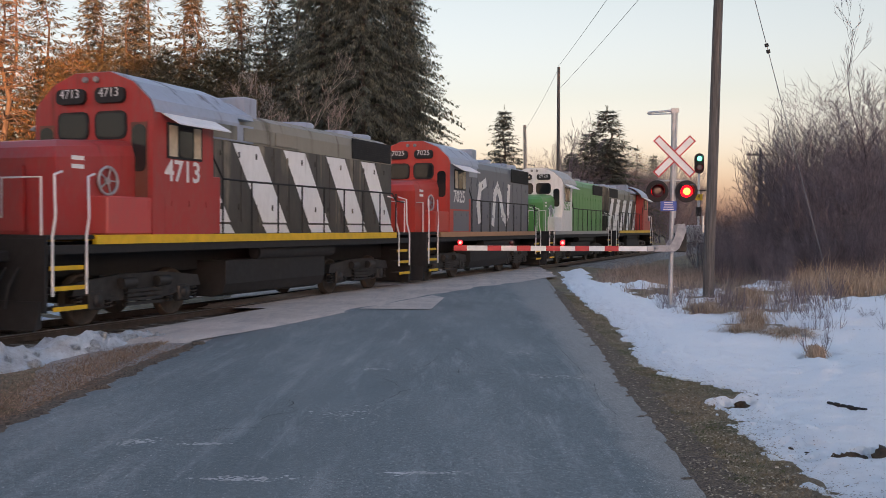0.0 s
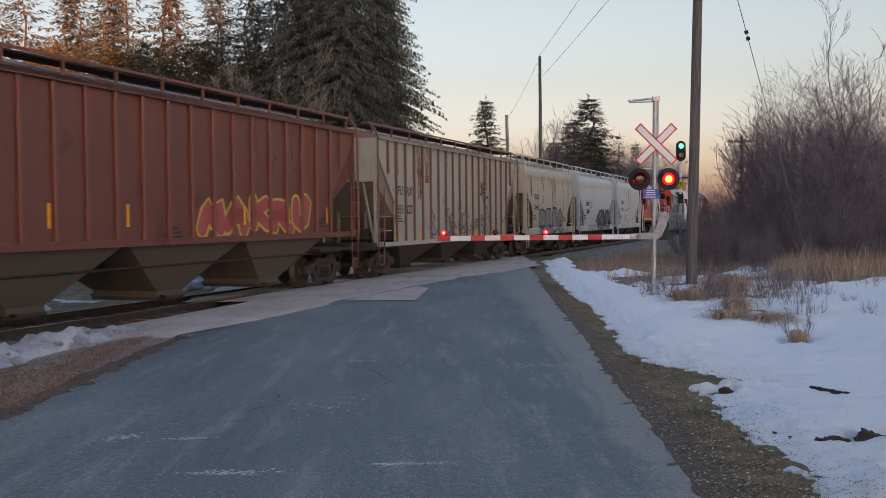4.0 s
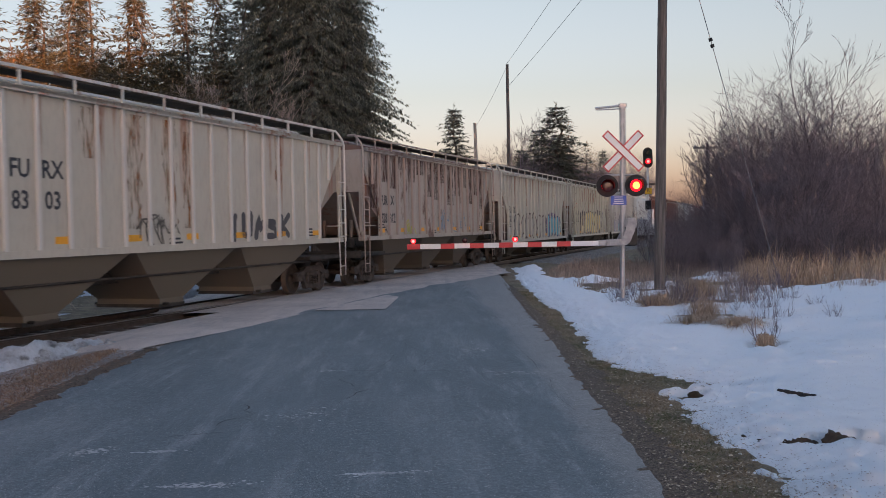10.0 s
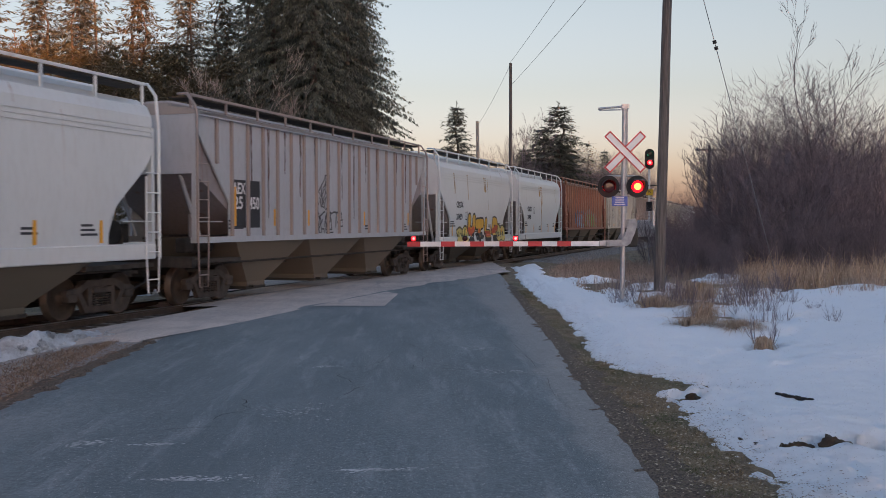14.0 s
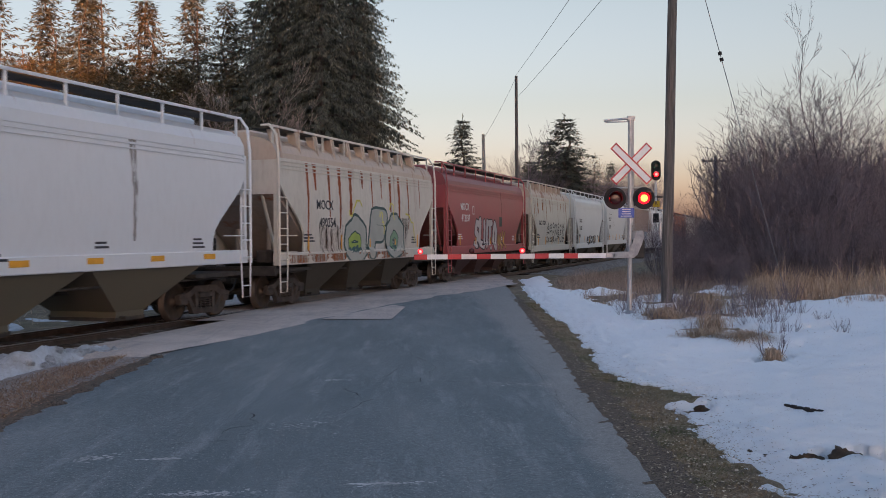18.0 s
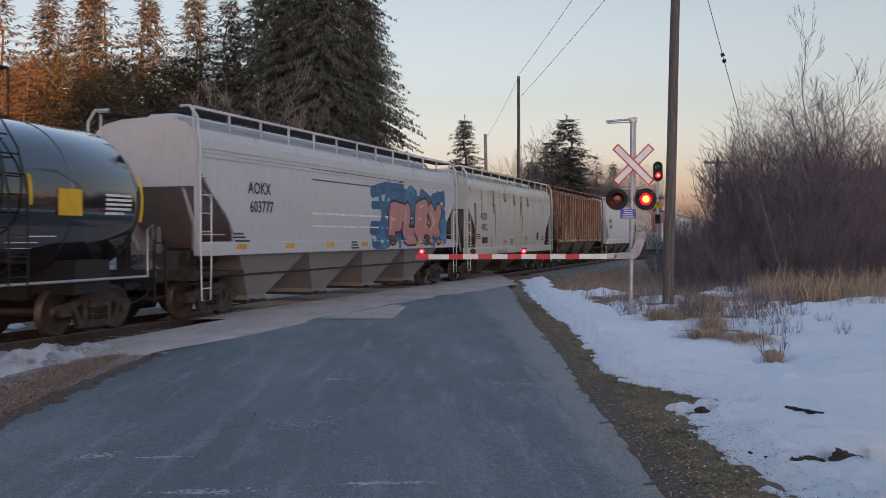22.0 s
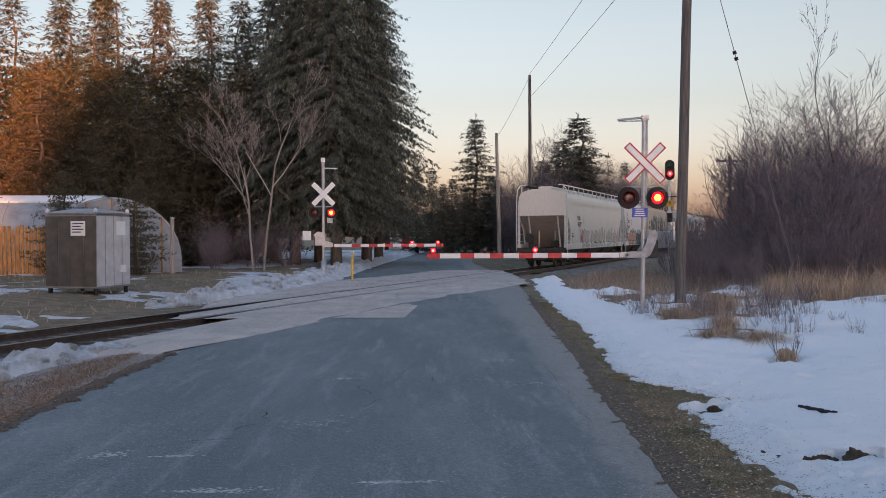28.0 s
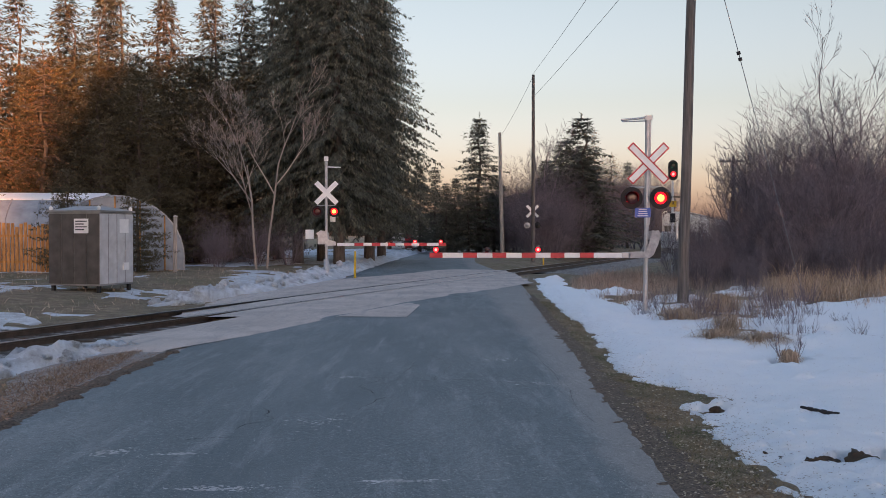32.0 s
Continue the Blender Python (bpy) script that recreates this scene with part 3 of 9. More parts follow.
def hopper_body(parent, L, style, mats, sill=1.16, posts=17, notch=1.5):
    """A covered hopper: upright sides with the ends cut away over sloped sheets; style 'ribbed' or 'smooth'."""
    paint, inner, roof_mat, post_paint = mats
    ribbed = style == "ribbed"
    top = 4.56 if ribbed else 4.1
    hb = L / 2 - 0.85
    W = 1.52
    m = hb - notch
    cut = 2.45 if ribbed else 2.2
    # sloped inner body
    g = Geo()
    g.prism([(-hb + 0.08, top), (-hb + 0.08, 3.15), (-hb + 2.6, sill + 0.05), (hb - 2.6, sill + 0.05), (hb - 0.08, 3.15), (hb - 0.08, top)], "y", -W + 0.16, W - 0.16)
    part("slope_sheet", g, inner, parent, "dirty sloped end sheets")
    for s in (-1, 1):
        g = Geo()
        if ribbed:
            edge = [(-hb, top), (-hb, top - 0.35), (-m - 0.12, cut + 0.15), (-m, cut), (-m, sill), (m, sill), (m, cut), (m + 0.12, cut + 0.15), (hb, top - 0.35), (hb, top)]
            g.prism(edge, "y", s * (W - 0.12), s * (W - 0.07))
        else:
            k, nx = 11, 15
            verts, faces = [], []
            for i in range(k):
                z = sill + 0.22 + (top - sill - 0.22) * i / (k - 1)
                e = m + (hb - m) * smooth(cut - 0.25, 3.65, z) ** 0.9
                for q in range(nx):
                    verts.append((-e + 2 * e * q / (nx - 1), s * side_y(z, sill), z))
            for i in range(k - 1):
                for q in range(nx - 1):
                    faces.append((i * nx + q, i * nx + q + 1, (i + 1) * nx + q + 1, (i + 1) * nx + q))
            g.add(verts, faces, True)
            back = [(x, y - s * 0.06, z) for x, y, z in verts]
            g.add(back, [f[::-1] for f in faces], True)
            for i in range(k - 1):
                for q in (0, nx - 1):
                    a, b = i * nx + q, (i + 1) * nx + q
                    g.face([verts[a], verts[b], back[b], back[a]])
        wall = part("side_wall", g, paint, parent)
        if ribbed:
            g = Geo()
            g.box(-0.05, 0.05, min(s * (W - 0.068), s * W), max(s * (W - 0.068), s * W), sill - 0.02, top - 0.06, 0.012)
            me = g.mesh("post", post_paint)
            for i in range(posts):
                part("post", me, post_paint, wall).matrix_basis = pose(-m + 0.06 + (2 * m - 0.12) * i / (posts - 1), 0, 0)
            for e in (-1, 1):
                part("post", me, post_paint, wall).matrix_basis = pose(e * (m + 0.62), 0, 0) @ Matrix.Translation((0, 0, 3.4)) @ Matrix.Diagonal((1, 1, (top - 3.45) / (top - sill), 1)) @ Matrix.Translation((0, 0, -sill))
        else:
            for z, h in ((3.80, 0.03), (3.90, 0.045), (4.0, 0.03)):
                g = Geo()
                y = side_y(z, sill)
                g.box(-hb + 0.02, hb - 0.02, min(s * (y - 0.02), s * (y + 0.022)), max(s * (y - 0.02), s * (y + 0.022)), z, z + h)
                part("ridge", g, paint, wall)
        g = Geo()
        if ribbed:
            g.box(-hb - 0.02, hb + 0.02, min(s * (W - 0.2), s * (W + 0.012)), max(s * (W - 0.2), s * (W + 0.012)), sill - 0.12, sill + 0.02)
            g.box(-hb - 0.02, hb + 0.02, min(s * (W - 0.14), s * (W + 0.03)), max(s * (W - 0.14), s * (W + 0.03)), top - 0.09, top + 0.02)
        else:
            g.box(-hb - 0.02, hb + 0.02, min(s * (W - 0.2), s * (W + 0.02)), max(s * (W - 0.2), s * (W + 0.02)), sill - 0.10, sill + 0.23, 0.02)
        part("side_sill", g, paint, parent)
    # roof
    g = Geo()
    if ribbed:
        yr = W + 0.03
        arc = [(-yr, top + 0.015), (-yr * 0.86, top + 0.07), (-yr * 0.5, top + 0.14), (0, top + 0.17)]
    else:
        arc = [(-1.455, top - 0.02), (-1.44, top + 0.14), (-1.33, top + 0.36), (-1.08, top + 0.52), (-0.6, top + 0.62), (0, top + 0.65)]
    arc = arc + [(-y, z) for y, z in arc[-2::-1]]
    g.prism(arc + [(arc[-1][0], top - 0.06), (arc[0][0], top - 0.06)], "x", -hb - 0.03, hb + 0.03)
    part("roof", g, roof_mat, parent)
    if ribbed:
        for i in range(int(hb * 2 / 1.5)):
            g = Geo()
            x = -hb + 0.6 + i * 1.5
            rib = [(y * 1.004, z + 0.02) for y, z in arc]
            g.prism(rib + [(y, z - 0.03) for y, z in rib[::-1]], "x", x - 0.04, x + 0.04)
            part("roof_rib", g, roof_mat, parent)
    # running boards with their posts and edge bars, and the hatch trough
    zb = 4.90
    zr = top + (0.04 if ribbed else 0.40)
    for s in (-1, 1):
        g = Geo()
        g.box(-hb, hb, min(s * 0.72, s * 1.27), max(s * 0.72, s * 1.27), zb - 0.02, zb + 0.01)
        board = part("running_board", g, UNDER, parent, "dark grating running board")
        g = Geo()
        n = int(hb * 2 / 1.45) + 1
        for i in range(n):
            x = -hb + 0.08 + (2 * hb - 0.16) * i / (n - 1)
            g.box(x - 0.028, x + 0.028, min(s * 1.26, s * 1.31), max(s * 1.26, s * 1.31), zr - 0.1, zb + 0.06)
        g.box(-hb, hb, min(s * 1.29, s * 1.33), max(s * 1.29, s * 1.33), zb + 0.02, zb + 0.08)
        part("board_edge", g, post_paint, board)
    g = Geo()
    g.box(-hb * 0.93, hb * 0.93, -0.42, 0.42, zr, zb + 0.02, 0.06)
    part("roof_hatch", g, roof_mat, parent)
    # ends
    for e in (-1, 1):
        g = Geo()
        g.box(min(e * (hb - 0.06), e * (hb + 0.02)), max(e * (hb - 0.06), e * (hb + 0.02)), -W + 0.1, W - 0.1, 3.12, top + 0.02)
        for s in (-1, 1):
            g.box(e * hb - 0.055, e * hb + 0.055, s * (W - 0.09) - 0.055, s * (W - 0.09) + 0.055, sill - 0.05, top - 0.1)
        part("end_frame", g, paint, parent)
        for s in (-1, 1):
            g = Geo()
            g.tube([(e * (hb - 1.0), s * 0.9, sill + 0.05), (e * (hb - 0.15), s * 0.9, 3.2)], 0.05, 5)
            part("end_brace", g, paint, parent)
            g = Geo()
            g.tube([(e * (hb - 1.25), s * 0.5, sill - 0.05), (e * (hb - 1.25), s * 0.5, 2.2)], 0.06, 6)
            part("slope_post", g, inner, parent)
        g = Geo()
        g.box(min(e * (hb - 2.1), e * (hb + 0.22)), max(e * (hb - 2.1), e * (hb + 0.22)), -W + 0.12, W - 0.12, 1.02, 1.11)
        g.box(min(e * (hb + 0.12), e * (hb + 0.25)), max(e * (hb + 0.12), e * (hb + 0.25)), -W + 0.02, W - 0.02, 0.94, 1.18)
        g.box(min(e * (hb - 1.5), e * (hb + 0.32)), max(e * (hb - 1.5), e * (hb + 0.32)), -0.22, 0.22, 0.72, 1.06)
        part("end_platform", g, UNDER, parent)
        for s in (-1, 1):
            g = Geo()
            x0, x1, y = e * (hb + 0.10), e * (hb - 0.36), s * (W + 0.045)
            g.tube([(x0, y, sill - 0.1), (x0, y, top - 0.05), (x0, s * (W - 0.02), zb - 0.2), (x0, s * (W - 0.22), zb + 0.06), (x0 - e * 0.1, s * 1.0, zb + 0.07)], 0.036, 6)
            part("corner_post", g, post_paint, parent)
            g = Geo()
            g.tube([(x1, y, sill - 0.1), (x1, y, 2.95)], 0.022, 6)
            for i in range(5):
                z = sill + 0.05 + i * 0.42
                g.tube([(x0, y, z), (x1, y, z)], 0.017, 5)
            part("corner_ladder", g, post_paint, parent)
            g = Geo()
            g.tube([(x0 - e * 0.02, y, sill - 0.1), (x0 - e * 0.05, y, 0.48), (x1 + e * 0.05, y, 0.48), (x1, y, sill - 0.1)], 0.02, 5)
            g.tube([(x0 - e * 0.04, y, 0.76), (x1 + e * 0.04, y, 0.76)], 0.016, 5)
            part("stirrup_step", g, post_paint, parent)
            g = Geo()
            x0, x1 = e * (hb - 0.02), e * (hb - 1.05)
            for z in (1.55, 2.0):
                g.tube([(x0, s * (W - 0.03), z), (x1, s * (W - 0.03), z)], 0.016, 5)
            part("grab_iron", g, paint, parent)
        coupler(parent, e * (hb + 0.27), e)
    # brake gear on the rear end
    g = Geo()
    g.lathe([(0.27, 0), (0.29, 0.02), (0.27, 0.04), (0.25, 0.02)], (-hb - 0.16, 0.75, 1.75), "x", 18)
    for k in range(4):
        a = k * 1.571
        g.tube([(-hb - 0.14, 0.75, 1.75), (-hb - 0.14, 0.75 + 0.26 * math.cos(a), 1.75 + 0.26 * math.sin(a))], 0.018, 4)
    g.tube([(-hb - 0.14, 0.75, 1.75), (-hb + 0.25, 0.75, 1.75)], 0.03, 6)
    g.box(-hb + 0.1, -hb + 0.3, 0.62, 0.88, 1.05, 1.95)
    part("brake_wheel", g, UNDER, parent)
    g = Geo()
    g.tube([(-hb + 1.1, -0.55, 1.42), (-hb + 1.9, -0.55, 1.42)], 0.2, 12)
    g.box(-hb + 0.7, -hb + 1.1, -0.7, -0.4, 1.25, 1.6, 0.03)
    g.tube([(-hb + 1.5, -0.55, 1.1), (-hb + 1.5, -0.55, 1.3)], 0.06, 6)
    part("brake_cylinder", g, UNDER, parent)


def bays(parent, L, n, mat, sill=1.16):
    inner = L - 5.3
    w = inner / n
    for i in range(n):
        x = -inner / 2 + w * (i + 0.5)
        g = Geo()
        def ring(a, b, z):
            return [(x - a, -b, z), (x + a, -b, z), (x + a, b, z), (x - a, b, z)]
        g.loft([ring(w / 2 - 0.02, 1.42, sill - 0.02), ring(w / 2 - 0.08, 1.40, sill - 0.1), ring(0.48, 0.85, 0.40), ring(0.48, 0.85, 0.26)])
        part("hopper_bay", g, mat, parent, "grimy discharge hopper, darkened for the shade under the wagon")
        g = Geo()
        g.box(x - 0.52, x + 0.52, -0.85, 0.85, 0.20, 0.28)
        g.tube([(x - 0.35, -1.0, 0.28), (x - 0.35, 1.0, 0.28)], 0.035, 6)
        part("outlet_gate", g, UNDER, parent)
    g = Geo()
    g.box(-L / 2 + 1.0, L / 2 - 1.0, -0.18, 0.18, 0.80, 1.08)
    g.tube([(-L / 2 + 1.2, -1.15, 0.98), (L / 2 - 1.2, -1.15, 0.98)], 0.03, 5)
    part("centre_sill", g, UNDER, parent)


def join_train(ob):
    k = len(TRAIN)
    TRAIN.append((ob, (JOINTS[k] + JOINTS[k + 1]) / 2))


def length():
    k = len(TRAIN)
    return JOINTS[k] - JOINTS[k + 1]


DARK_TEXT = plain("dark_lettering", (0.03, 0.035, 0.045), 0.6, 0, 0.2, 5)
PALE_TEXT = plain("pale_lettering", (0.70, 0.70, 0.70), 0.6, 0, 0.1, 5)


SILL = {}


def hopper(label, style, colour, bay_count, rust=0.3, dirt=0.4, marks=(), under=None, roof=None, posts=17, streak=RUST, blotch=0.0, inner=None, text=None, art=None, notch=1.5, sill=1.16, post=None, refl="up", scallop=False):
    k, L = len(TRAIN), length()
    ob = thing("hopper_wagon", label, "railway wagon", group="wagons of the freight train")
    paint = car_paint("wagon_paint_%d" % k, colour, rust, dirt, seed=k * 1.7, streak=streak, blotch=blotch)
    post_mat = car_paint("wagon_post_%d" % k, post or tuple(min(0.8, c * 1.08) for c in colour[:3]), rust * 0.7, dirt * 0.7, seed=k * 1.1, streak=streak)
    roof_mat = car_paint("wagon_roof_%d" % k, roof or colour, rust * 0.8, dirt, seed=k * 2.3, streak=streak)
    in_mat = car_paint("wagon_inner_%d" % k, inner or tuple(0.5 * c + 0.5 * d for c, d in zip(colour, RUST_DARK)), min(1, rust + 0.3), 0.7, 0.8, seed=k * 0.9)
    hopper_body(ob, L, style, (paint, in_mat, roof_mat, post_mat), sill=sill, posts=posts, notch=notch)
    SILL[ob.name] = sill
    # bay colour darkened for the shade under the wagon, plus a little dirt
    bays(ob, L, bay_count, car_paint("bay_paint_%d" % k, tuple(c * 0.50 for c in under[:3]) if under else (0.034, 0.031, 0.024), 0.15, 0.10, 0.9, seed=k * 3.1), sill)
    for e in (-1, 1):
        truck(ob, e * (L / 2 - 2.05))
    for words, x, z, size, *more in marks:
        if style == "ribbed":
            # each group of characters stands between two posts
            half = L / 2 - 0.85 - notch - 0.06
            pitch = 2 * half / (posts - 1)
            groups = words.split()
            first = round((-L / 2 + MARK0 + x + half) / pitch - len(groups) / 2)
            for i, word in enumerate(groups):
                lettering("lettering", word, size * 1.12, on_side(-half + pitch * (first + i + 0.5), -1.456, z), text or DARK_TEXT, ob, fat=0.008, squeeze=min(0.95, pitch * 1.7 / (size * 1.12 * len(word)) * 0.8))
            continue
        lettering("lettering", words, size * 1.18, on_side(-L / 2 + MARK0 + x, wall_of(style, sill)(z + 0.15) - 0.004, z), text or DARK_TEXT, ob, fat=0.006, squeeze=more[0] if more else 0.95)
    small_print(ob, style, L, [(2.3, 2.0, 3, 0.7), (L * 0.45, 1.75, 3, 0.6), (L * 0.62, 1.85, 2, 0.5), (L - 3.2, 1.9, 3, 0.5)], text)
    if refl:
        reflectors(ob, style, L, upright=refl == "up")
    if scallop:
        for e in (-1, 1):
            for i in range(int((L - 2) / 1.15)):
                x = -L / 2 + 1.2 + i * 1.15
                g = Geo()
                g.prism([(e * 1.0, 4.93), (e * 1.30, 4.93), (e * 1.42, 4.30), (e * 1.25, 4.42)], "x", x - 0.03, x + 0.03)
                g.prism([(e * 1.02, 4.90), (e * 1.28, 4.90), (e * 1.36, 4.46), (e * 1.1, 4.62)], "x", x - 0.13, x + 0.13)
                part("board_bracket", g, roof_mat, ob)
    join_train(ob)
    if art:
        art(ob, style, L)
    return ob


def tank_wagon():
    k, L = len(TRAIN), length()
    ob = thing("tank_wagon", "glossy black tank wagon with white lettering and yellow stripes", "railway wagon", group="wagons of the freight train")
    TANK = Nodes("glossy_black_tank", 0.14)
    TANK.p.inputs["Coat Weight"].default_value, TANK.p.inputs["Coat Roughness"].default_value, TANK.p.inputs["Coat IOR"].default_value = 1.0, 0.06, 1.9
    TANK.color(TANK.ramp(TANK.noise(1.2, 5), [(0.3, (0.008, 0.009, 0.011)), (0.8, (0.022, 0.022, 0.024))]))
    TANK.rough(TANK.ramp(TANK.noise(3, 6), [(0.3, (0.10,) * 3), (0.8, (0.22,) * 3)])).bump(TANK.noise(0.9, 2), 0.05, 0.03)
    hb = L / 2 - 0.75
    R, zc = 1.52, 2.68
    g = Geo()
    prof = [(0.001, -hb), (0.7, -hb + 0.08), (1.2, -hb + 0.3), (1.42, -hb + 0.55), (R, -hb + 0.85)]
    prof = prof + [(R, -hb / 2), (R, 0.0), (R, hb / 2)] + [(r, -x) for r, x in prof[::-1]]
    g.lathe(prof, (0, 0, zc), "x", 48)
    part("tank_shell", g, TANK.m, ob)
    for x in (-hb * 0.62, -hb * 0.1, hb * 0.55):
        g = Geo()
        g.lathe([(R, x - 0.02), (R + 0.012, x - 0.012), (R + 0.012, x + 0.012), (R, x + 0.02)], (0, 0, zc), "x", 40)
        part("weld_band", g, TANK.m, ob)
    g = Geo()
    g.lathe([(0.55, zc + 1.3), (0.55, zc + 2.02), (0.58, zc + 2.04), (0.58, zc + 2.14), (0.001, zc + 2.17)], (0.3, 0, 0), "z", 22)
    g.lathe([(0.25, zc + 1.4), (0.25, zc + 1.75), (0.001, zc + 1.8)], (1.5, 0.2, 0), "z", 14)
    part("manway", g, BLACK, ob)
    g = Geo()
    g.box(-1.6, 2.2, -1.0, -0.55, zc + 1.40, zc + 1.44)
    g.box(-1.6, 2.2, 0.55, 1.0, zc + 1.40, zc + 1.44)
    part("platform", g, BLACK, ob)
    g = Geo()
    for y in (-1.0, 1.0):
        g.tube([(-1.6, y, zc + 1.42), (-1.6, y, zc + 2.3), (2.2, y, zc + 2.3), (2.2, y, zc + 1.42)], 0.025, 6)
    for x in (-1.6, 2.2):
        g.tube([(x, -1.0, zc + 2.3), (x, 1.0, zc + 2.3)], 0.025, 6)
    part("platform_rail", g, BLACK, ob)
    for s in (-1, 1):
        g = Geo()
        for x in (1.55, 2.0):
            g.tube([(x, s * 1.0, zc + 1.4), (x, s * 1.38, zc + 0.85), (x, s * 1.6, zc), (x, s * 1.58, 1.1)], 0.02, 5)
        for i in range(9):
            z = 1.25 + i * 0.36
            y = 1.58 if z < zc else math.sqrt(max(0.3, R * R - (z - zc) ** 2)) + 0.08
            g.tube([(1.55, s * y, z), (2.0, s * y, z)], 0.016, 5)
        part("ladder", g, BLACK, ob)
        g = Geo()
        g.tube([(-hb + 0.4, s * 1.5, 1.12), (hb - 0.4, s * 1.5, 1.12)], 0.03, 6)
        for x in (-hb + 0.4, hb - 0.4):
            g.tube([(x, s * 1.5, 1.12), (x, s * 1.5, 2.1), (x * 1.06, s * 1.4, 2.2), (x * 1.1, s * 1.3, 1.1)], 0.025, 6)
        part("handrail", g, GALV if s < 0 else BLACK, ob)
    for e in (-1, 1):
        g = Geo()
        g.box(min(e * (hb - 2.6), e * (hb + 0.2)), max(e * (hb - 2.6), e * (hb + 0.2)), -0.35, 0.35, 0.72, 1.15)
        g.box(min(e * (hb - 2.5), e * (hb - 1.5)), max(e * (hb - 2.5), e * (hb - 1.5)), -1.4, 1.4, 0.85, 1.5)
        g.box(min(e * (hb - 0.1), e * (hb + 0.22)), max(e * (hb - 0.1), e * (hb + 0.22)), -1.45, 1.45, 0.95, 1.1)
        part("stub_sill", g, BLACK, ob)
        coupler(ob, e * (hb + 0.2), e)
        truck(ob, e * (L / 2 - 2.2))
        for s in (-1, 1):
            ladder(ob, e * (hb + 0.05), s * 1.5, 0.55, 1.9, BLACK)
    for x, z, h_ in ((-L / 2 + MARK0 + 2.2, 2.85, 1.25), (-L / 2 + MARK0 + 5.0, 2.8, 0.55), (-L / 2 + MARK0 + 6.6, 2.8, 0.55), (-L / 2 + MARK0 + 9.5, 2.8, 0.55), (L / 2 - 1.35, 2.75, 1.0)):
        g = Geo()
        pts = []
        for i in range(9):
            zz = z - h_ / 2 + h_ * i / 8
            y = -math.sqrt(R * R - (zz - zc) ** 2) - 0.008
            pts.append((zz, y))
        for (za, ya), (zb, yb) in zip(pts, pts[1:]):
            g.face([(x - 0.05, ya, za), (x + 0.05, ya, za), (x + 0.05, yb, zb), (x - 0.05, yb, zb)])
        part("yellow_stripe", g, YELLOW, ob)
    g = Geo()
    g.box(-L / 2 + MARK0 + 10.2, -L / 2 + MARK0 + 10.85, -R - 0.012, -R - 0.006, 2.35, 2.85)
    part("placard", g, YELLOW, ob, "yellow placard")
    y = -R - 0.012
    lettering("lettering", "NAXX 1010", 0.40, on_side(-L / 2 + MARK0 + 3.95, y, 2.36), PALE_TEXT, ob, "white lettering", 0.01, 0.80)
    for i, (x, z, w) in enumerate(((-L / 2 + MARK0 + 3.9, 2.16, 1.5), (-L / 2 + MARK0 + 3.9, 2.0, 1.5), (-0.3, 1.95, 0.8), (-0.3, 1.86, 0.8), (-0.4, 1.77, 0.5), (2.4, 1.95, 1.2), (2.2, 1.84, 0.8), (2.2, 1.74, 0.6), (4.6, 2.75, 0.8), (4.6, 2.66, 0.8), (4.6, 2.57, 0.8), (4.6, 2.48, 0.8), (4.5, 2.39, 0.6))):
        g = Geo()
        yy = -math.sqrt(R * R - (z - zc) ** 2) - 0.01
        g.box(x - w / 2, x + w / 2, yy, yy + 0.003, z, z + 0.05)
        part("writing_bar", g, PALE_TEXT, ob)
    join_train(ob)


LIGHT_GREY, TAN_GREY, OFF_WHITE = srgb(164, 171, 174), srgb(158, 155, 143), srgb(180, 185, 186)


# ---- painted graffiti: flat strokes that follow the wagon's side ----
def wall_of(style, sill=1.16):
    if style == "ribbed":
        return lambda z: -1.4535
    return lambda z: -1.5455 if z < sill + 0.24 else -side_y(z, sill) - 0.003


def stroke(g, pts, r, off, wall, low=1.1, wide=20.0):
    """A broad painted stroke with rounded ends along a line of (x, z) points."""
    fine = []
    for (xa, za), (xb, zb) in zip(pts, pts[1:]):
        n = max(1, int(math.hypot(xb - xa, zb - za) / 0.12))
        fine += [(xa + (xb - xa) * i / n, za + (zb - za) * i / n) for i in range(n)]
    fine.append(pts[-1])
    m = len(fine)
    (x0, z0), (x1, z1) = fine[0], fine[1]
    l = math.hypot(x1 - x0, z1 - z0) or 1
    head = [(x0 - (x1 - x0) / l * r * q, z0 - (z1 - z0) / l * r * q, w) for q, w in ((0.98, 0.12), (0.8, 0.6), (0.45, 0.9))]
    (x0, z0), (x1, z1) = fine[-1], fine[-2]
    l = math.hypot(x1 - x0, z1 - z0) or 1
    tail = [(x0 - (x1 - x0) / l * r * q, z0 - (z1 - z0) / l * r * q, w) for q, w in ((0.45, 0.9), (0.8, 0.6), (0.98, 0.12))]
    line = head + [(x, z, 1.0) for x, z in fine] + tail
    verts, faces, k = [], [], 5
    for i, (x, z, w) in enumerate(line):
        a, b = line[max(0, i - 1)], line[min(len(line) - 1, i + 1)]
        dx, dz = b[0] - a[0], b[1] - a[1]
        l = math.hypot(dx, dz) or 1
        for j in range(k):
            o = r * w * (2 * j / (k - 1) - 1)
            zz = max(low, min(4.05, z + dx / l * o))
            verts.append((max(-wide, min(wide, x - dz / l * o)), wall(zz) - off, zz))
    for i in range(len(line) - 1):
        for j in range(k - 1):
            faces.append((i * k + j, i * k + j + 1, (i + 1) * k + j + 1, (i + 1) * k + j))
    g.add(verts, faces)


SPRAY = {}


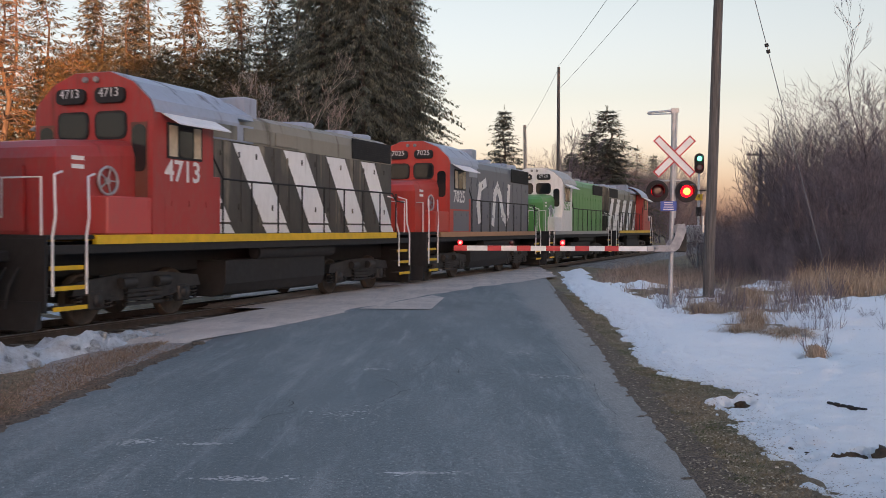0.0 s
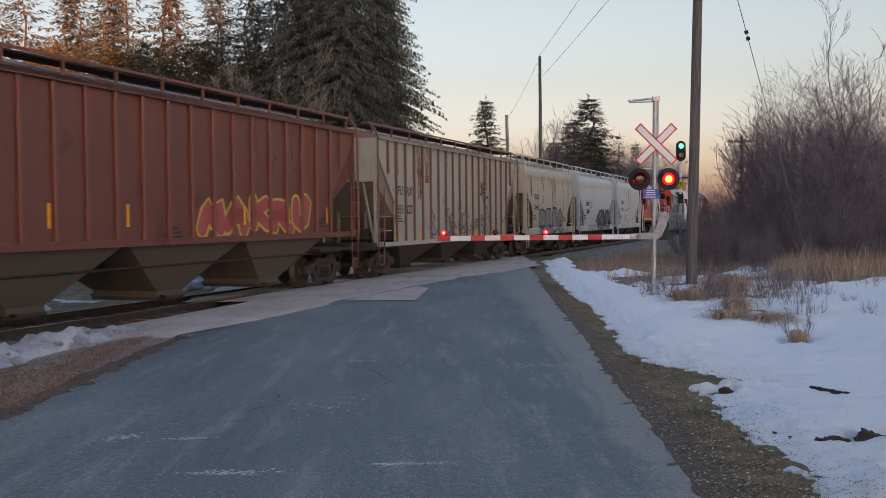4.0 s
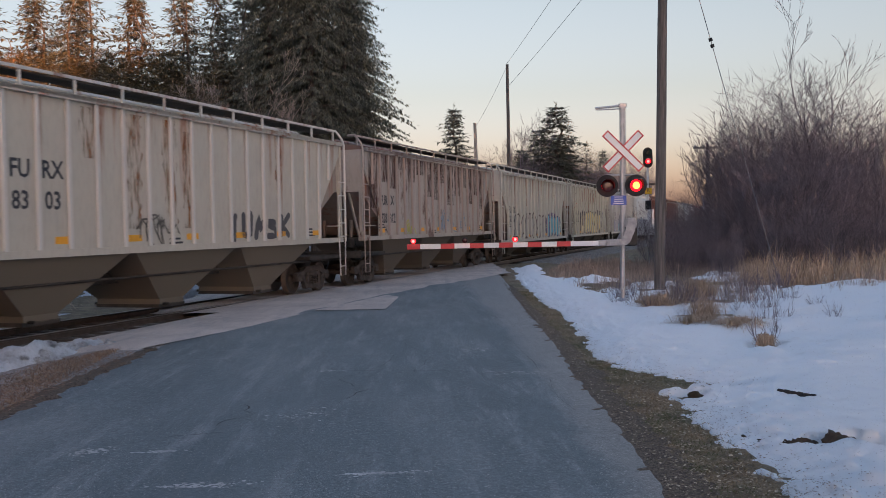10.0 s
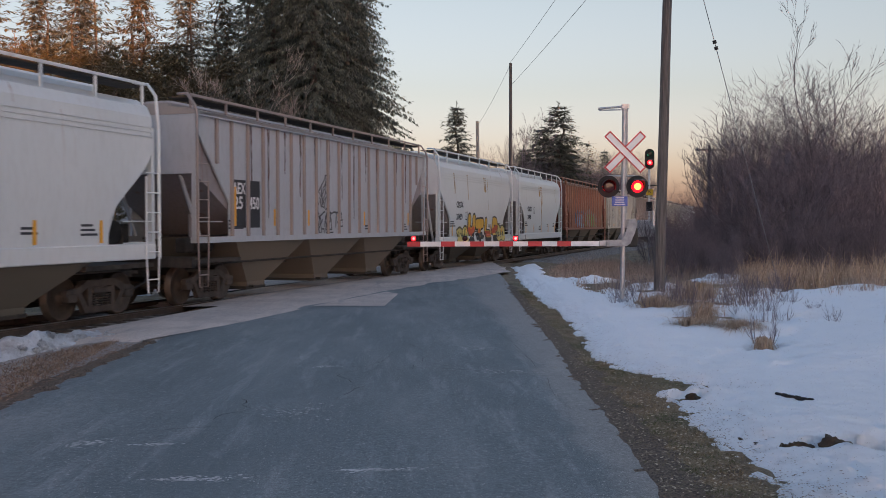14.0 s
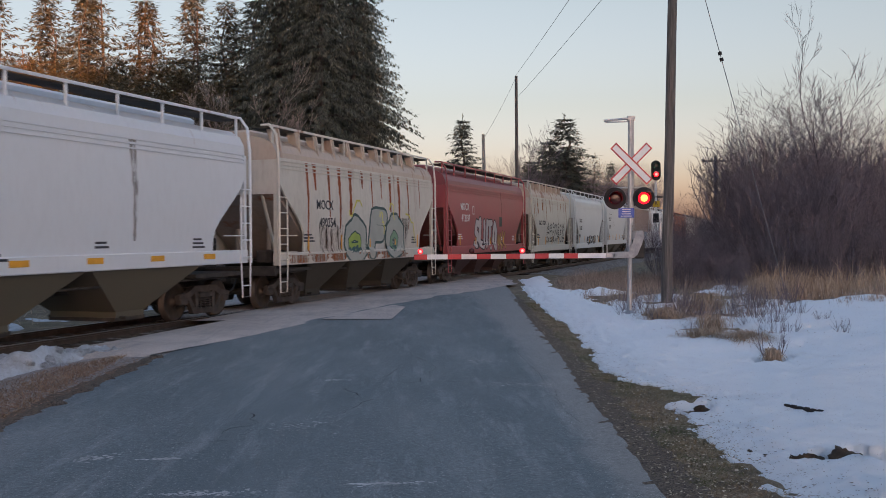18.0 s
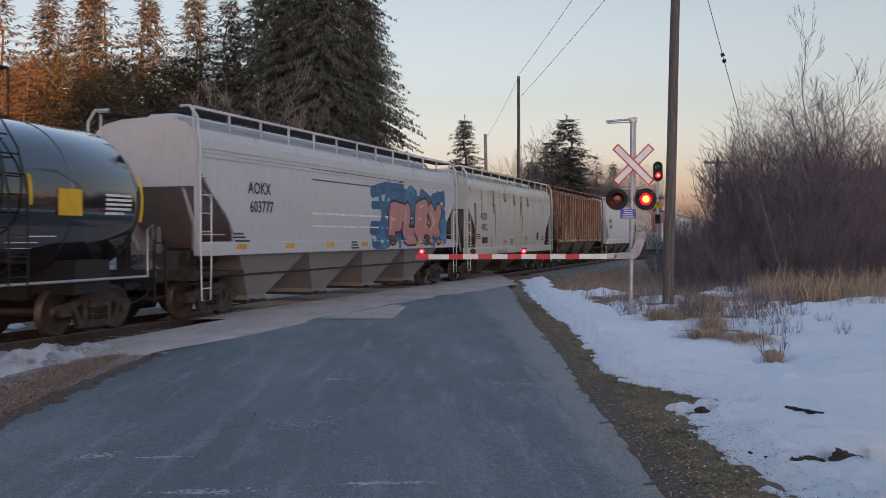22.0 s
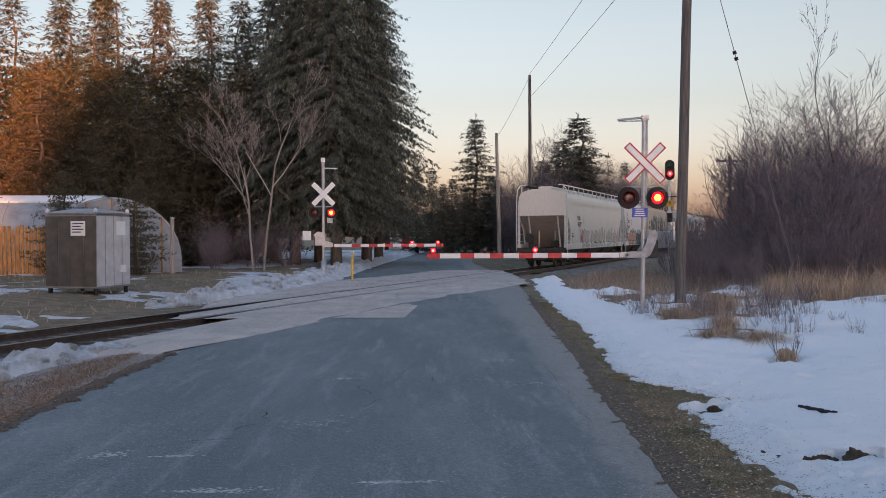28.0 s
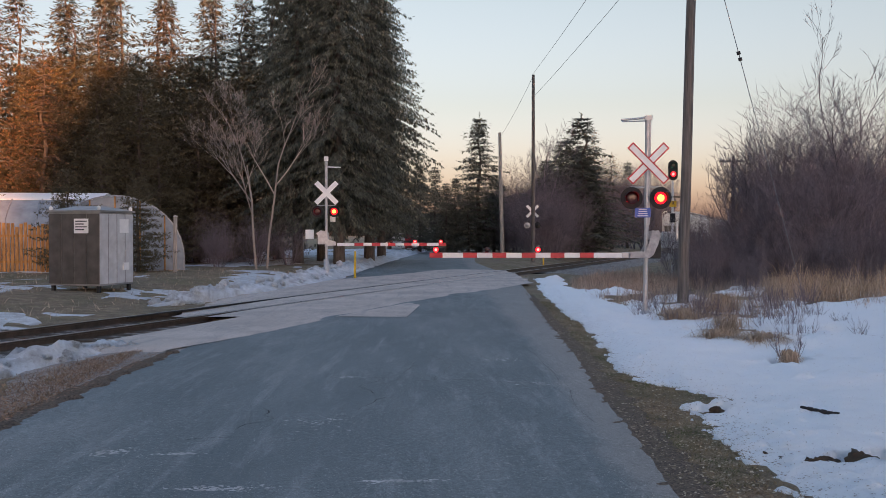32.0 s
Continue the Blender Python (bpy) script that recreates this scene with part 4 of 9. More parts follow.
def spray_paint(c):
    if c not in SPRAY:
        k = Nodes("spray_paint_%d_%d_%d" % c, 0.6)
        rgb = srgb(*c)[:3]
        k.color(k.mix(k.ramp(k.noise(2.5, 5), [(0.35, (0, 0, 0)), (0.75, (0.55, 0.55, 0.55))]), rgb, tuple(0.6 * a + 0.4 * b for a, b in zip(rgb, GRIME))))
        SPRAY[c] = k.m
    return SPRAY[c]


# skeletons of letters, as strokes in a unit square
GLYPHS = {
    "R": ("0.2 0.0 0.15 1.0 0.75 0.9 0.8 0.6 0.2 0.5", "0.4 0.5 0.9 0.0"), "C": ("0.85 0.85 0.4 1.0 0.12 0.5 0.4 0.0 0.88 0.12",), "N": ("0.12 0.0 0.2 1.0 0.75 0.05 0.85 1.0",),
    "U": ("0.15 1.0 0.18 0.15 0.5 0.0 0.8 0.15 0.85 1.0",), "T": ("0.1 0.95 0.9 0.95", "0.5 0.95 0.47 0.0"), "S": ("0.82 0.92 0.3 0.95 0.2 0.62 0.75 0.42 0.75 0.1 0.15 0.05",),
    "A": ("0.08 0.0 0.48 1.0 0.9 0.0", "0.28 0.35 0.72 0.35"), "E": ("0.85 1.0 0.2 0.95 0.2 0.05 0.88 0.0", "0.2 0.5 0.75 0.52"), "O": ("0.5 1.0 0.15 0.75 0.15 0.25 0.5 0.0 0.85 0.25 0.85 0.75 0.5 1.0",),
    "K": ("0.18 0.0 0.2 1.0", "0.85 1.0 0.3 0.5 0.9 0.0"), "L": ("0.22 1.0 0.2 0.05 0.85 0.02",), "X": ("0.1 0.0 0.9 1.0", "0.12 1.0 0.88 0.0"), "Y": ("0.1 1.0 0.5 0.5 0.9 1.0", "0.5 0.5 0.45 0.0"),
    "M": ("0.08 0.0 0.2 1.0 0.5 0.35 0.8 1.0 0.92 0.0",), "V": ("0.08 1.0 0.48 0.0 0.92 1.0",), "H": ("0.18 0.0 0.18 1.0", "0.82 0.0 0.85 1.0", "0.18 0.5 0.82 0.5"), "D": ("0.2 0.0 0.18 1.0 0.65 0.9 0.85 0.5 0.65 0.08 0.2 0.0",),
    "F": ("0.2 0.0 0.2 1.0 0.85 0.98", "0.2 0.55 0.7 0.55"), "G": ("0.82 0.85 0.45 1.0 0.14 0.6 0.2 0.1 0.6 0.0 0.85 0.2 0.82 0.45 0.55 0.45",), "B": ("0.2 0.0 0.2 1.0 0.7 0.92 0.7 0.6 0.25 0.52", "0.25 0.52 0.82 0.4 0.75 0.05 0.2 0.0"), "W": ("0.06 1.0 0.25 0.0 0.5 0.7 0.75 0.0 0.94 1.0",),
    "I": ("0.5 0.0 0.5 1.0",), "J": ("0.3 0.98 0.9 0.98", "0.65 0.98 0.6 0.2 0.3 0.0 0.08 0.2"), "P": ("0.2 0.0 0.2 1.0 0.75 0.92 0.8 0.6 0.2 0.45",),
}


def letter_lines(glyph, x, w, z0, z1):
    out = []
    for line in GLYPHS[glyph]:
        q = [float(v) for v in line.split()]
        out.append([(x + q[i] * w, z0 + q[i + 1] * (z1 - z0)) for i in range(0, len(q), 2)])
    return out


def graffiti(ob, style, L, x0, x1, z0, z1, letters, fill, outline=None, shine=None, cloud=None, fat=0.36, seed=1, tilt=0.0, fill2=None, word="", lift=0.0, edge=0.0):
    """Letters between the fractions x0 and x1 of the wagon's length; each letter is one part with its layers of paint."""
    rng = random.Random(seed)
    sill = SILL[ob.name]
    low, wide = sill - 0.08, L / 2 - 2.1
    wall = wall_of(style, sill)
    word = word or "".join(rng.choice("RCNUTSAEOKXM") for _ in range(letters))
    letters = len(word)
    a, b = -L / 2 + MARK0 + x0 * L, -L / 2 + MARK0 + x1 * L
    w = (b - a) / letters
    for i, glyph in enumerate(word):
        up = rng.uniform(-0.08, 0.08) * (z1 - z0) + tilt * i
        zt = z1 + up - rng.uniform(0, 0.16) * (z1 - z0)
        r = fat * 0.62 * min(w * 0.5, (z1 - z0) * 0.42) * rng.uniform(0.85, 1.1)
        skew = rng.uniform(-0.12, 0.16)
        lines = []
        for line in letter_lines(glyph, a + (i + 0.07) * w, w * 0.86, z0 + up + r, zt - r):
            line = [(x + skew * (z - z0) + rng.uniform(-0.05, 0.05) * w, z + rng.uniform(-0.04, 0.04)) for x, z in line]
            if rng.random() < 0.5:         # a pointed serif
                (xa, za), (xb, zb) = line[-2], line[-1]
                line.append((xb + (xb - xa) * 0.12 + rng.uniform(-0.12, 0.12) * w, zb + (zb - za) * 0.10))
            lines.append(line)
        layers = [(n, c, Geo()) for n, c in (("cloud", cloud), ("outline", outline), ("fill", fill), ("shade", fill2), ("shine", shine)) if c]
        lay = {n: g for n, c, g in layers}
        if cloud:
            for _ in range(4):
                zc = rng.uniform(z0 + 0.1, z1)
                stroke(lay["cloud"], [(a + (i - 0.2) * w, zc), (a + (i + rng.uniform(0.5, 1.2)) * w, zc + rng.uniform(-0.3, 0.3))], min(w * rng.uniform(0.10, 0.22), (z1 - z0) * 0.17), 0.0015, wall, low, wide)
        for line in lines:
            if outline:
                stroke(lay["outline"], line, r + (edge or max(0.04, min(0.09, r * 0.4))), 0.003 + lift, wall, low, wide)
            stroke(lay["fill"], line, r, 0.005 + lift, wall, low, wide)
            if fill2:
                base = [q for q in line if q[1] < (z0 + z1) / 2]
                if len(base) > 1:
                    stroke(lay["shade"], base, r * 0.8, 0.0065 + lift, wall, low, wide)
            if shine and rng.random() < 0.9:
                (xa, za), (xb, zb) = line[0], line[1]
                stroke(lay["shine"], [(xa + (xb - xa) * 0.15 - r * 0.4, za + (zb - za) * 0.15 + r * 0.3), (xa + (xb - xa) * 0.6 - r * 0.4, za + (zb - za) * 0.6 + r * 0.3)], r * 0.16, 0.008 + lift, wall, low, wide)
        parent = ob
        for n, c, g in layers:
            if g.f:
                p = part("graffiti_letter" if parent is ob else n, g, spray_paint(c), parent, "spray-painted graffiti letter" if parent is ob else "")
                parent = p if parent is ob else parent


def scribble(ob, style, L, x0, x1, z0, z1, n, c, seed=3, r=0.016):
    rng = random.Random(seed)
    wall = wall_of(style, SILL[ob.name])
    up = SILL[ob.name] - 1.16
    g = Geo()
    for i in range(n):
        x, z = -L / 2 + MARK0 + L * rng.uniform(x0, x1), rng.uniform(z0, z1)
        pts = [(x, z)]
        for k in range(7):
            pts.append((pts[-1][0] + rng.uniform(-0.05, 0.22), min(z1 + 0.2, max(1.2 + up, pts[-1][1] + rng.uniform(-0.3, 0.3)))))
        stroke(g, pts, r, 0.0095, wall, 1.2 + up, L / 2 - 2.1)
    part("graffiti_tag", g, spray_paint(c), ob, "thin spray-painted tag")


STAINS = {}


def stain_material(c, cover):
    """Rust or grime that has run down the paint, with ragged gaps."""
    if (c, cover) not in STAINS:
        k = Nodes("stain_%d_%d_%d" % c, 0.92)
        rgb = srgb(*c)[:3]
        k.color(k.mix(k.noise(5, 6, 0.7), tuple(v * 0.55 for v in rgb), tuple(min(1, v * 1.35) for v in rgb)))
        holes = k.noise(7.0, 7, 0.7, (1.6, 1, 0.22))
        k.link(k.ramp(holes, [(0.62 - 0.4 * cover, (0, 0, 0)), (0.80 - 0.4 * cover, (0.92, 0.92, 0.92))]), k.p.inputs["Alpha"])
        STAINS[c, cover] = k.m
    return STAINS[c, cover]


def rust_runs(ob, style, L, runs, c=(158, 86, 44), cover=0.6, seed=2):
    """Runs down the side: place from the rear end in metres, top, foot, width."""
    rng = random.Random(seed)
    wall = wall_of(style, SILL[ob.name])
    for x, z1, z0, w in runs:
        g = Geo()
        n = max(4, int((z1 - z0) / 0.12))
        rows = []
        q = 0.0
        for i in range(n + 1):
            z = z1 + (z0 - z1) * i / n
            q += rng.uniform(-0.012, 0.012)
            h = w / 2 * ((1.15 - 0.75 * i / n) * rng.uniform(0.75, 1.2) if w < 0.25 else (1.0 - 0.2 * i / n) * rng.uniform(0.6, 1.15))
            y = wall(z) - 0.0022
            rows.append([(-L / 2 + MARK0 + x + q - h, y, z), (-L / 2 + MARK0 + x + q + h, y, z)])
        g.add([p for r in rows for p in r], [(2 * i, 2 * i + 1, 2 * i + 3, 2 * i + 2) for i in range(n)])
        part("rust_run", g, stain_material(c, cover), ob, "rust run down the paint")


def stripe_bar(ob, style, L, x0, x1, z0, z1, mat, name="painted_bar", label=""):
    """A painted bar or panel on the side."""
    wall = wall_of(style, SILL[ob.name])
    g = Geo()
    n = max(1, int((z1 - z0) / 0.2))
    x0, x1 = x0 + MARK0, x1 + MARK0
    for i in range(n):
        a, b = z0 + (z1 - z0) * i / n, z0 + (z1 - z0) * (i + 1) / n
        ya, yb = wall(a) - 0.0026, wall(b) - 0.0026
        g.face([(-L / 2 + x0, ya, a), (-L / 2 + x1, ya, a), (-L / 2 + x1, yb, b), (-L / 2 + x0, yb, b)])
    part(name, g, mat, ob, label)


def blobs(ob, style, L, spots, c):
    """Soft round puffs of spray paint: place, height, radius."""
    wall = wall_of(style, SILL[ob.name])
    low = SILL[ob.name] - 0.05
    for x, z, r in spots:
        g = Geo()
        rings = [[(-L / 2 + MARK0 + x + r * q * math.cos(a), max(low, z + r * q * math.sin(a))) for a in [k * math.pi / 9 for k in range(18)]] for q in (0.01, 0.35, 0.7, 1.0)]
        verts = [(px, wall(pz) - 0.0018, pz) for ring in rings for px, pz in ring]
        g.add(verts, [(i * 18 + k, i * 18 + (k + 1) % 18, (i + 1) * 18 + (k + 1) % 18, (i + 1) * 18 + k) for i in range(3) for k in range(18)])
        part("graffiti_puff", g, spray_paint(c), ob, "puff of spray paint")


def small_print(ob, style, L, spots, c=None):
    """Unreadable small writing as plain bars."""
    wall = wall_of(style, SILL[ob.name])
    for x, z, n, w in spots:
        for i in range(n):
            g = Geo()
            zz = z - i * 0.09
            ww = w * (0.7 + 0.3 * ((i * 7) % 3) / 2)
            y = wall(zz)
            g.box(-L / 2 + x, -L / 2 + x + ww, y - 0.003, y, zz, zz + 0.045)
            part("writing_bar", g, c or DARK_TEXT, ob)


def reflectors(ob, style, L, upright=False, c=None):
    n = 5 if L < 15 else 7
    sill = SILL[ob.name]
    for i in range(n):
        x = -L / 2 + 2.6 + (L - 5.2) * i / (n - 1)
        g = Geo()
        if upright:
            y = wall_of(style, sill)(sill + 0.5) - 0.002
            g.box(x - 0.045, x + 0.045, y - 0.008, y, sill + 0.27, sill + (1.25 if i == 0 else 0.72))
        else:
            y = -1.5455 if style == "smooth" else -1.4545
            g.box(x - 0.24, x + 0.24, y - 0.004, y, sill + 0.04 if style == "smooth" else sill + 0.12, sill + 0.16 if style == "smooth" else sill + 0.26)
        part("reflector", g, c or ORANGE, ob)


# ---- locomotives ----
GLASS_DARK = Nodes("dark_cab_glass", 0.08).color((0.015, 0.018, 0.02)).m
CAB_INSIDE = plain("cab_curtain", (0.5, 0.42, 0.3), 0.7, 0, 0.2, 5)


LOCO_TRUCK = plain("oily_black_casting", (0.028, 0.026, 0.025), 0.6, 0.2, 0.5, 5)


def rounded(y0, y1, z0, z1, r=0.09):
    """A rectangle with rounded corners."""
    out = []
    for cy, cz, a0 in ((y1 - r, z1 - r, 0), (y0 + r, z1 - r, 90), (y0 + r, z0 + r, 180), (y1 - r, z0 + r, 270)):
        out += [(cy + r * math.cos(radians(a0 + d)), cz + r * math.sin(radians(a0 + d))) for d in (0, 30, 60, 90)]
    return out


def loco_frame_mesh():
    """The long side frame of a locomotive truck, with springs, journals and brake cylinders."""
    g = Geo()
    g.prism([(-2.0, 0.62), (-1.9, 0.86), (-0.6, 0.98), (0.6, 0.98), (1.9, 0.86), (2.0, 0.62), (1.62, 0.62), (0.9, 0.46), (-0.9, 0.46), (-1.62, 0.62)], "y", 0.98, 1.12)
    for x in (-1.37, 1.37):
        g.box(x - 0.22, x + 0.22, 0.96, 1.16, 0.32, 0.68, 0.03)
        g.lathe([(0.001, 1.20), (0.12, 1.19), (0.13, 1.14), (0.13, 1.0)], (x, 0, 0.5), "y", 12)
        for s in (-0.42, 0.42):
            pts = [(x + s + 0.09 * math.cos(k), 1.04 + 0.09 * math.sin(k), 0.34 + 0.3 * k / 25) for k in range(26)]
            g.tube(pts, 0.022, 4)
    for k in range(4):
        g.box(-0.55, 0.55, 1.08, 1.2, 0.34 + 0.09 * k, 0.40 + 0.09 * k)
    g.tube([(-0.75, 1.2, 0.8), (-0.35, 1.2, 0.8)], 0.11, 10)
    g.tube([(0.35, 1.2, 0.8), (0.75, 1.2, 0.8)], 0.11, 10)
    return g.mesh("side_frame", LOCO_TRUCK)


LOCO_FRAME = loco_frame_mesh()


def loco(label, cab_paint, hood_paint, sill_paint, roof_paint, number="", bands=(), band_paint=None, flip=False, number_paint=None, nose_paint=None, crew_white=None, side_paint=None, top_paint=None, box_paint=None):
    k, L = len(TRAIN), length()
    ob = thing("locomotive", label, "locomotive", group="locomotives of the freight train")
    h = L / 2
    f = -1 if flip else 1

    def add(name, g, mats, words="", parent=None):
        if flip:
            g.v = [(-x, y, z) for x, y, z in g.v]
        return part(name, g, mats, parent or ob, words)

    nose_paint = nose_paint or cab_paint
    # underframe
    g = Geo()
    g.box(-h + 0.75, h - 0.75, -1.50, 1.50, 1.44, 1.60)
    g.box(-h + 0.9, h - 0.9, -0.5, 0.5, 0.95, 1.44)
    add("underframe", g, BLACK)
    for s in (-1, 1):
        g = Geo()
        g.box(-h + 1.95, h - 1.95, min(s * 1.42, s * 1.53), max(s * 1.42, s * 1.53), 1.605, 1.78)
        add("sill_stripe", g, sill_paint)
    g = Geo()
    g.box(-h + 0.75, h - 0.75, -1.47, 1.47, 1.70, 1.775)
    add("walkway", g, BLACK)
    # steps, pilots, end rails
    for e in (-1, 1):
        x = e * (h - 0.75)
        g = Geo()
        g.box(min(x, x + e * 0.06), max(x, x + e * 0.06), -1.48, 1.48, 0.42, 1.72)
        g.prism([(x + e * 0.06, 0.15), (x + e * 0.22, 0.12), (x + e * 0.10, 0.62), (x + e * 0.06, 0.62)], "y", -1.4, 1.4)
        add("pilot", g, BLACK)
        g = Geo()
        g.box(min(x, x + e * 0.35), max(x, x + e * 0.35), -0.7, 0.7, 1.30, 1.50, 0.03)
        add("anticlimber", g, BLACK)
        for s in (-1, 1):
            for i in range(4):
                g = Geo()
                z = 0.45 + i * 0.36
                g.box(min(x - e * 0.95, x - e * 0.1), max(x - e * 0.95, x - e * 0.1), min(s * 1.16, s * (1.50 - 0.04 * i)), max(s * 1.16, s * (1.50 - 0.04 * i)), z, z + 0.05)
                g.slot = 1
                g.box(min(x - e * 0.95, x - e * 0.1), max(x - e * 0.95, x - e * 0.1), min(s * (1.505 - 0.04 * i), s * (1.52 - 0.04 * i)), max(s * (1.505 - 0.04 * i), s * (1.52 - 0.04 * i)), z - 0.02, z + 0.06)
                add("step", g, [BLACK, YELLOW])
            for q in (0.1, 0.95):
                g = Geo()
                g.tube([(x - e * q, s * 1.5, 0.7), (x - e * q, s * 1.5, 1.75), (x - e * (q + 0.12), s * 1.46, 2.1), (x - e * (q + 0.12), s * 1.44, 2.85), (x - e * (q + 0.45), s * 1.3, 2.92)], 0.024, 6)
                add("step_handrail", g, WHITE, "white step handrail")
        g = Geo()
        g.tube([(x - e * 0.05, -1.3, 1.75), (x - e * 0.05, -1.3, 2.8), (x - e * 0.05, -0.4, 2.8), (x - e * 0.05, -0.4, 2.1), (x - e * 0.05, 0.4, 2.1), (x - e * 0.05, 0.4, 2.8), (x - e * 0.05, 1.3, 2.8), (x - e * 0.05, 1.3, 1.75)], 0.022, 6)
        add("end_handrail", g, WHITE)
        coupler(ob, e * (h - 0.6), e)
        for y in (-0.9, -0.6, 0.6, 0.9):
            g = Geo()
            g.tube([(x + e * 0.05, y, 1.2), (x + e * 0.3, y, 0.9), (x + e * 0.35, y * 0.95, 0.5)], 0.03, 5)
            add("brake_hose", g, BLACK)
    # side handrails
    for s in (-1, 1):
        xs = [-2.7 + i * (h - 1.9 + 2.7) / 8 for i in range(9)]
        for x in xs:
            g = Geo()
            g.tube([(x, s * 1.48, 1.62), (x, s * 1.48, 3.0)], 0.022, 6)
            add("stanchion", g, BLACK)
        g = Geo()
        g.tube([(-3.1, s * 1.46, 3.55), (-2.7, s * 1.48, 3.02)] + [(x, s * 1.48, 3.0) for x in xs[1:-1]] + [(xs[-1] - 0.3, s * 1.48, 3.0), (xs[-1], s * 1.48, 2.78), (h - 1.2, s * 1.46, 2.75)], 0.024, 6)
        add("side_handrail", g, BLACK)
    # long hood
    x0, x1 = -3.15, h - 1.05
    g = Geo()
    prof = [(-0.93, 1.77), (-0.93, 4.35), (-0.86, 4.58), (-0.6, 4.72), (0.6, 4.72), (0.86, 4.58), (0.93, 4.35), (0.93, 1.77)]
    g.prism(prof, "x", x0, x1)
    add("long_hood", g, hood_paint)
    for i in range(13):
        x = x0 + 0.5 + i * (x1 - x0 - 1.0) / 13
        for s in (-1, 1):
            g = Geo()
            w = (x1 - x0 - 1.0) / 13 - 0.05
            g.box(x, x + w, min(s * 0.932, s * 0.95), max(s * 0.932, s * 0.95), 2.05, 3.95)
            for z in (2.35, 3.6):
                g.box(x + w - 0.09, x + w - 0.04, min(s * 0.95, s * 0.975), max(s * 0.95, s * 0.975), z, z + 0.14)
            add("hood_door", g, hood_paint)
    for a, b in bands:
        for s in (-1, 1):
            g = Geo()
            pts = [(max(a, -2.95), 3.94), (min(a + b, 7.6), 3.94), (min(a + b + 1.35, 7.7), 2.05), (a + 1.35, 2.05)]
            g.prism(pts, "y", s * 0.9515, s * 0.956)
            add("stripe", g, band_paint, "white diagonal stripe")
            g = Geo()
            pts = [(a + 1.35, 2.0), (a + b + 1.35, 2.0), (a + b + 1.55, 1.79), (a + 1.55, 1.79)]
            g.prism(pts, "y", s * 0.9345, s * 0.94)
            add("stripe", g, band_paint)
    if top_paint:
        g = Geo()
        upper = [(-0.938, 3.97), (-0.938, 4.36), (-0.866, 4.59), (-0.6, 4.73), (0.6, 4.73), (0.866, 4.59), (0.938, 4.36), (0.938, 3.97)]
        g.prism(upper, "x", x0 + 0.02, x1 - 0.01)
        add("upper_hood", g, top_paint, "dusty grey upper hood")
        for q in range(3):
            x = x0 + 0.6 + 1.5 * q
            g = Geo()
            g.box(x, x + 1.2, -0.98, -0.94, 4.02, 4.34)
            add("hood_hatch", g, top_paint)
    # radiator, exhaust, fans, roof boxes
    for s in (-1, 1):
        g = Geo()
        g.box(x1 - 2.9, x1 - 0.12, min(s * 0.94, s * 0.968), max(s * 0.94, s * 0.968), 4.0, 4.6)
        for i in range(9):
            g.box(x1 - 2.85, x1 - 0.17, min(s * 0.969, s * 0.985), max(s * 0.969, s * 0.985), 4.03 + i * 0.062, 4.06 + i * 0.062)
        add("radiator_grille", g, BLACK, "dark radiator grille")
        g = Geo()
        g.box(-2.6, -0.6, min(s * 0.94, s * 0.96), max(s * 0.94, s * 0.96), 3.98, 4.4)
        add("air_filter_box", g, roof_paint)
    for x in (x1 - 0.8, x1 - 2.1, x1 - 4.6):
        g = Geo()
        g.lathe([(0.5, 4.70), (0.52, 4.86), (0.46, 4.90), (0.001, 4.88)], (x, 0, 0), "z", 20)
        add("roof_fan", g, roof_paint)
    g = Geo()
    g.box(-0.7, -0.1, -0.75, 0.75, 4.4, 5.15, 0.03)
    add("exhaust_box", g, roof_paint)
    g = Geo()
    g.prism([(-1.15, 4.5), (-1.1, 4.62), (-0.5, 4.95), (0.5, 4.95), (1.1, 4.62), (1.15, 4.5)], "x", -3.15, -0.9)
    add("blower_roof", g, roof_paint)
    # cab
    c0, c1 = -5.2, -3.1
    g = Geo()
    roof = [(-1.5, 4.30), (-1.42, 4.50), (-1.0, 4.88), (-0.45, 5.10), (0.45, 5.10), (1.0, 4.88), (1.42, 4.50), (1.5, 4.30)]
    g.prism([(-1.5, 1.78)] + roof + [(1.5, 1.78)], "x", c0, c1)
    add("cab", g, cab_paint)
    for s in (-1, 1):
        g = Geo()
        g.box(c0 + 0.03, c1 - 0.02, min(s * 1.5005, s * 1.506), max(s * 1.5005, s * 1.506), 2.62, 4.26)
        add("cab_side_panel", g, side_paint or cab_paint)
        g = Geo()
        g.box(c0 + 0.40, c1 - 0.02, min(s * 1.5005, s * 1.506), max(s * 1.5005, s * 1.506), 1.80, 2.56)
        for x in (c0 + 0.6, c0 + 1.2, c0 + 1.8):
            g.box(x, x + 0.05, min(s * 1.506, s * 1.52), max(s * 1.506, s * 1.52), 2.36, 2.48)
        add("cab_lower_door", g, side_paint or cab_paint)
    g = Geo()
    g.prism([(y * 1.02, z + 0.015) for y, z in roof] + [(y * 1.02, z - 0.05) for y, z in roof[::-1]], "x", c0 + 0.05, c1 + 1.0)
    add("cab_roof", g, roof_paint)
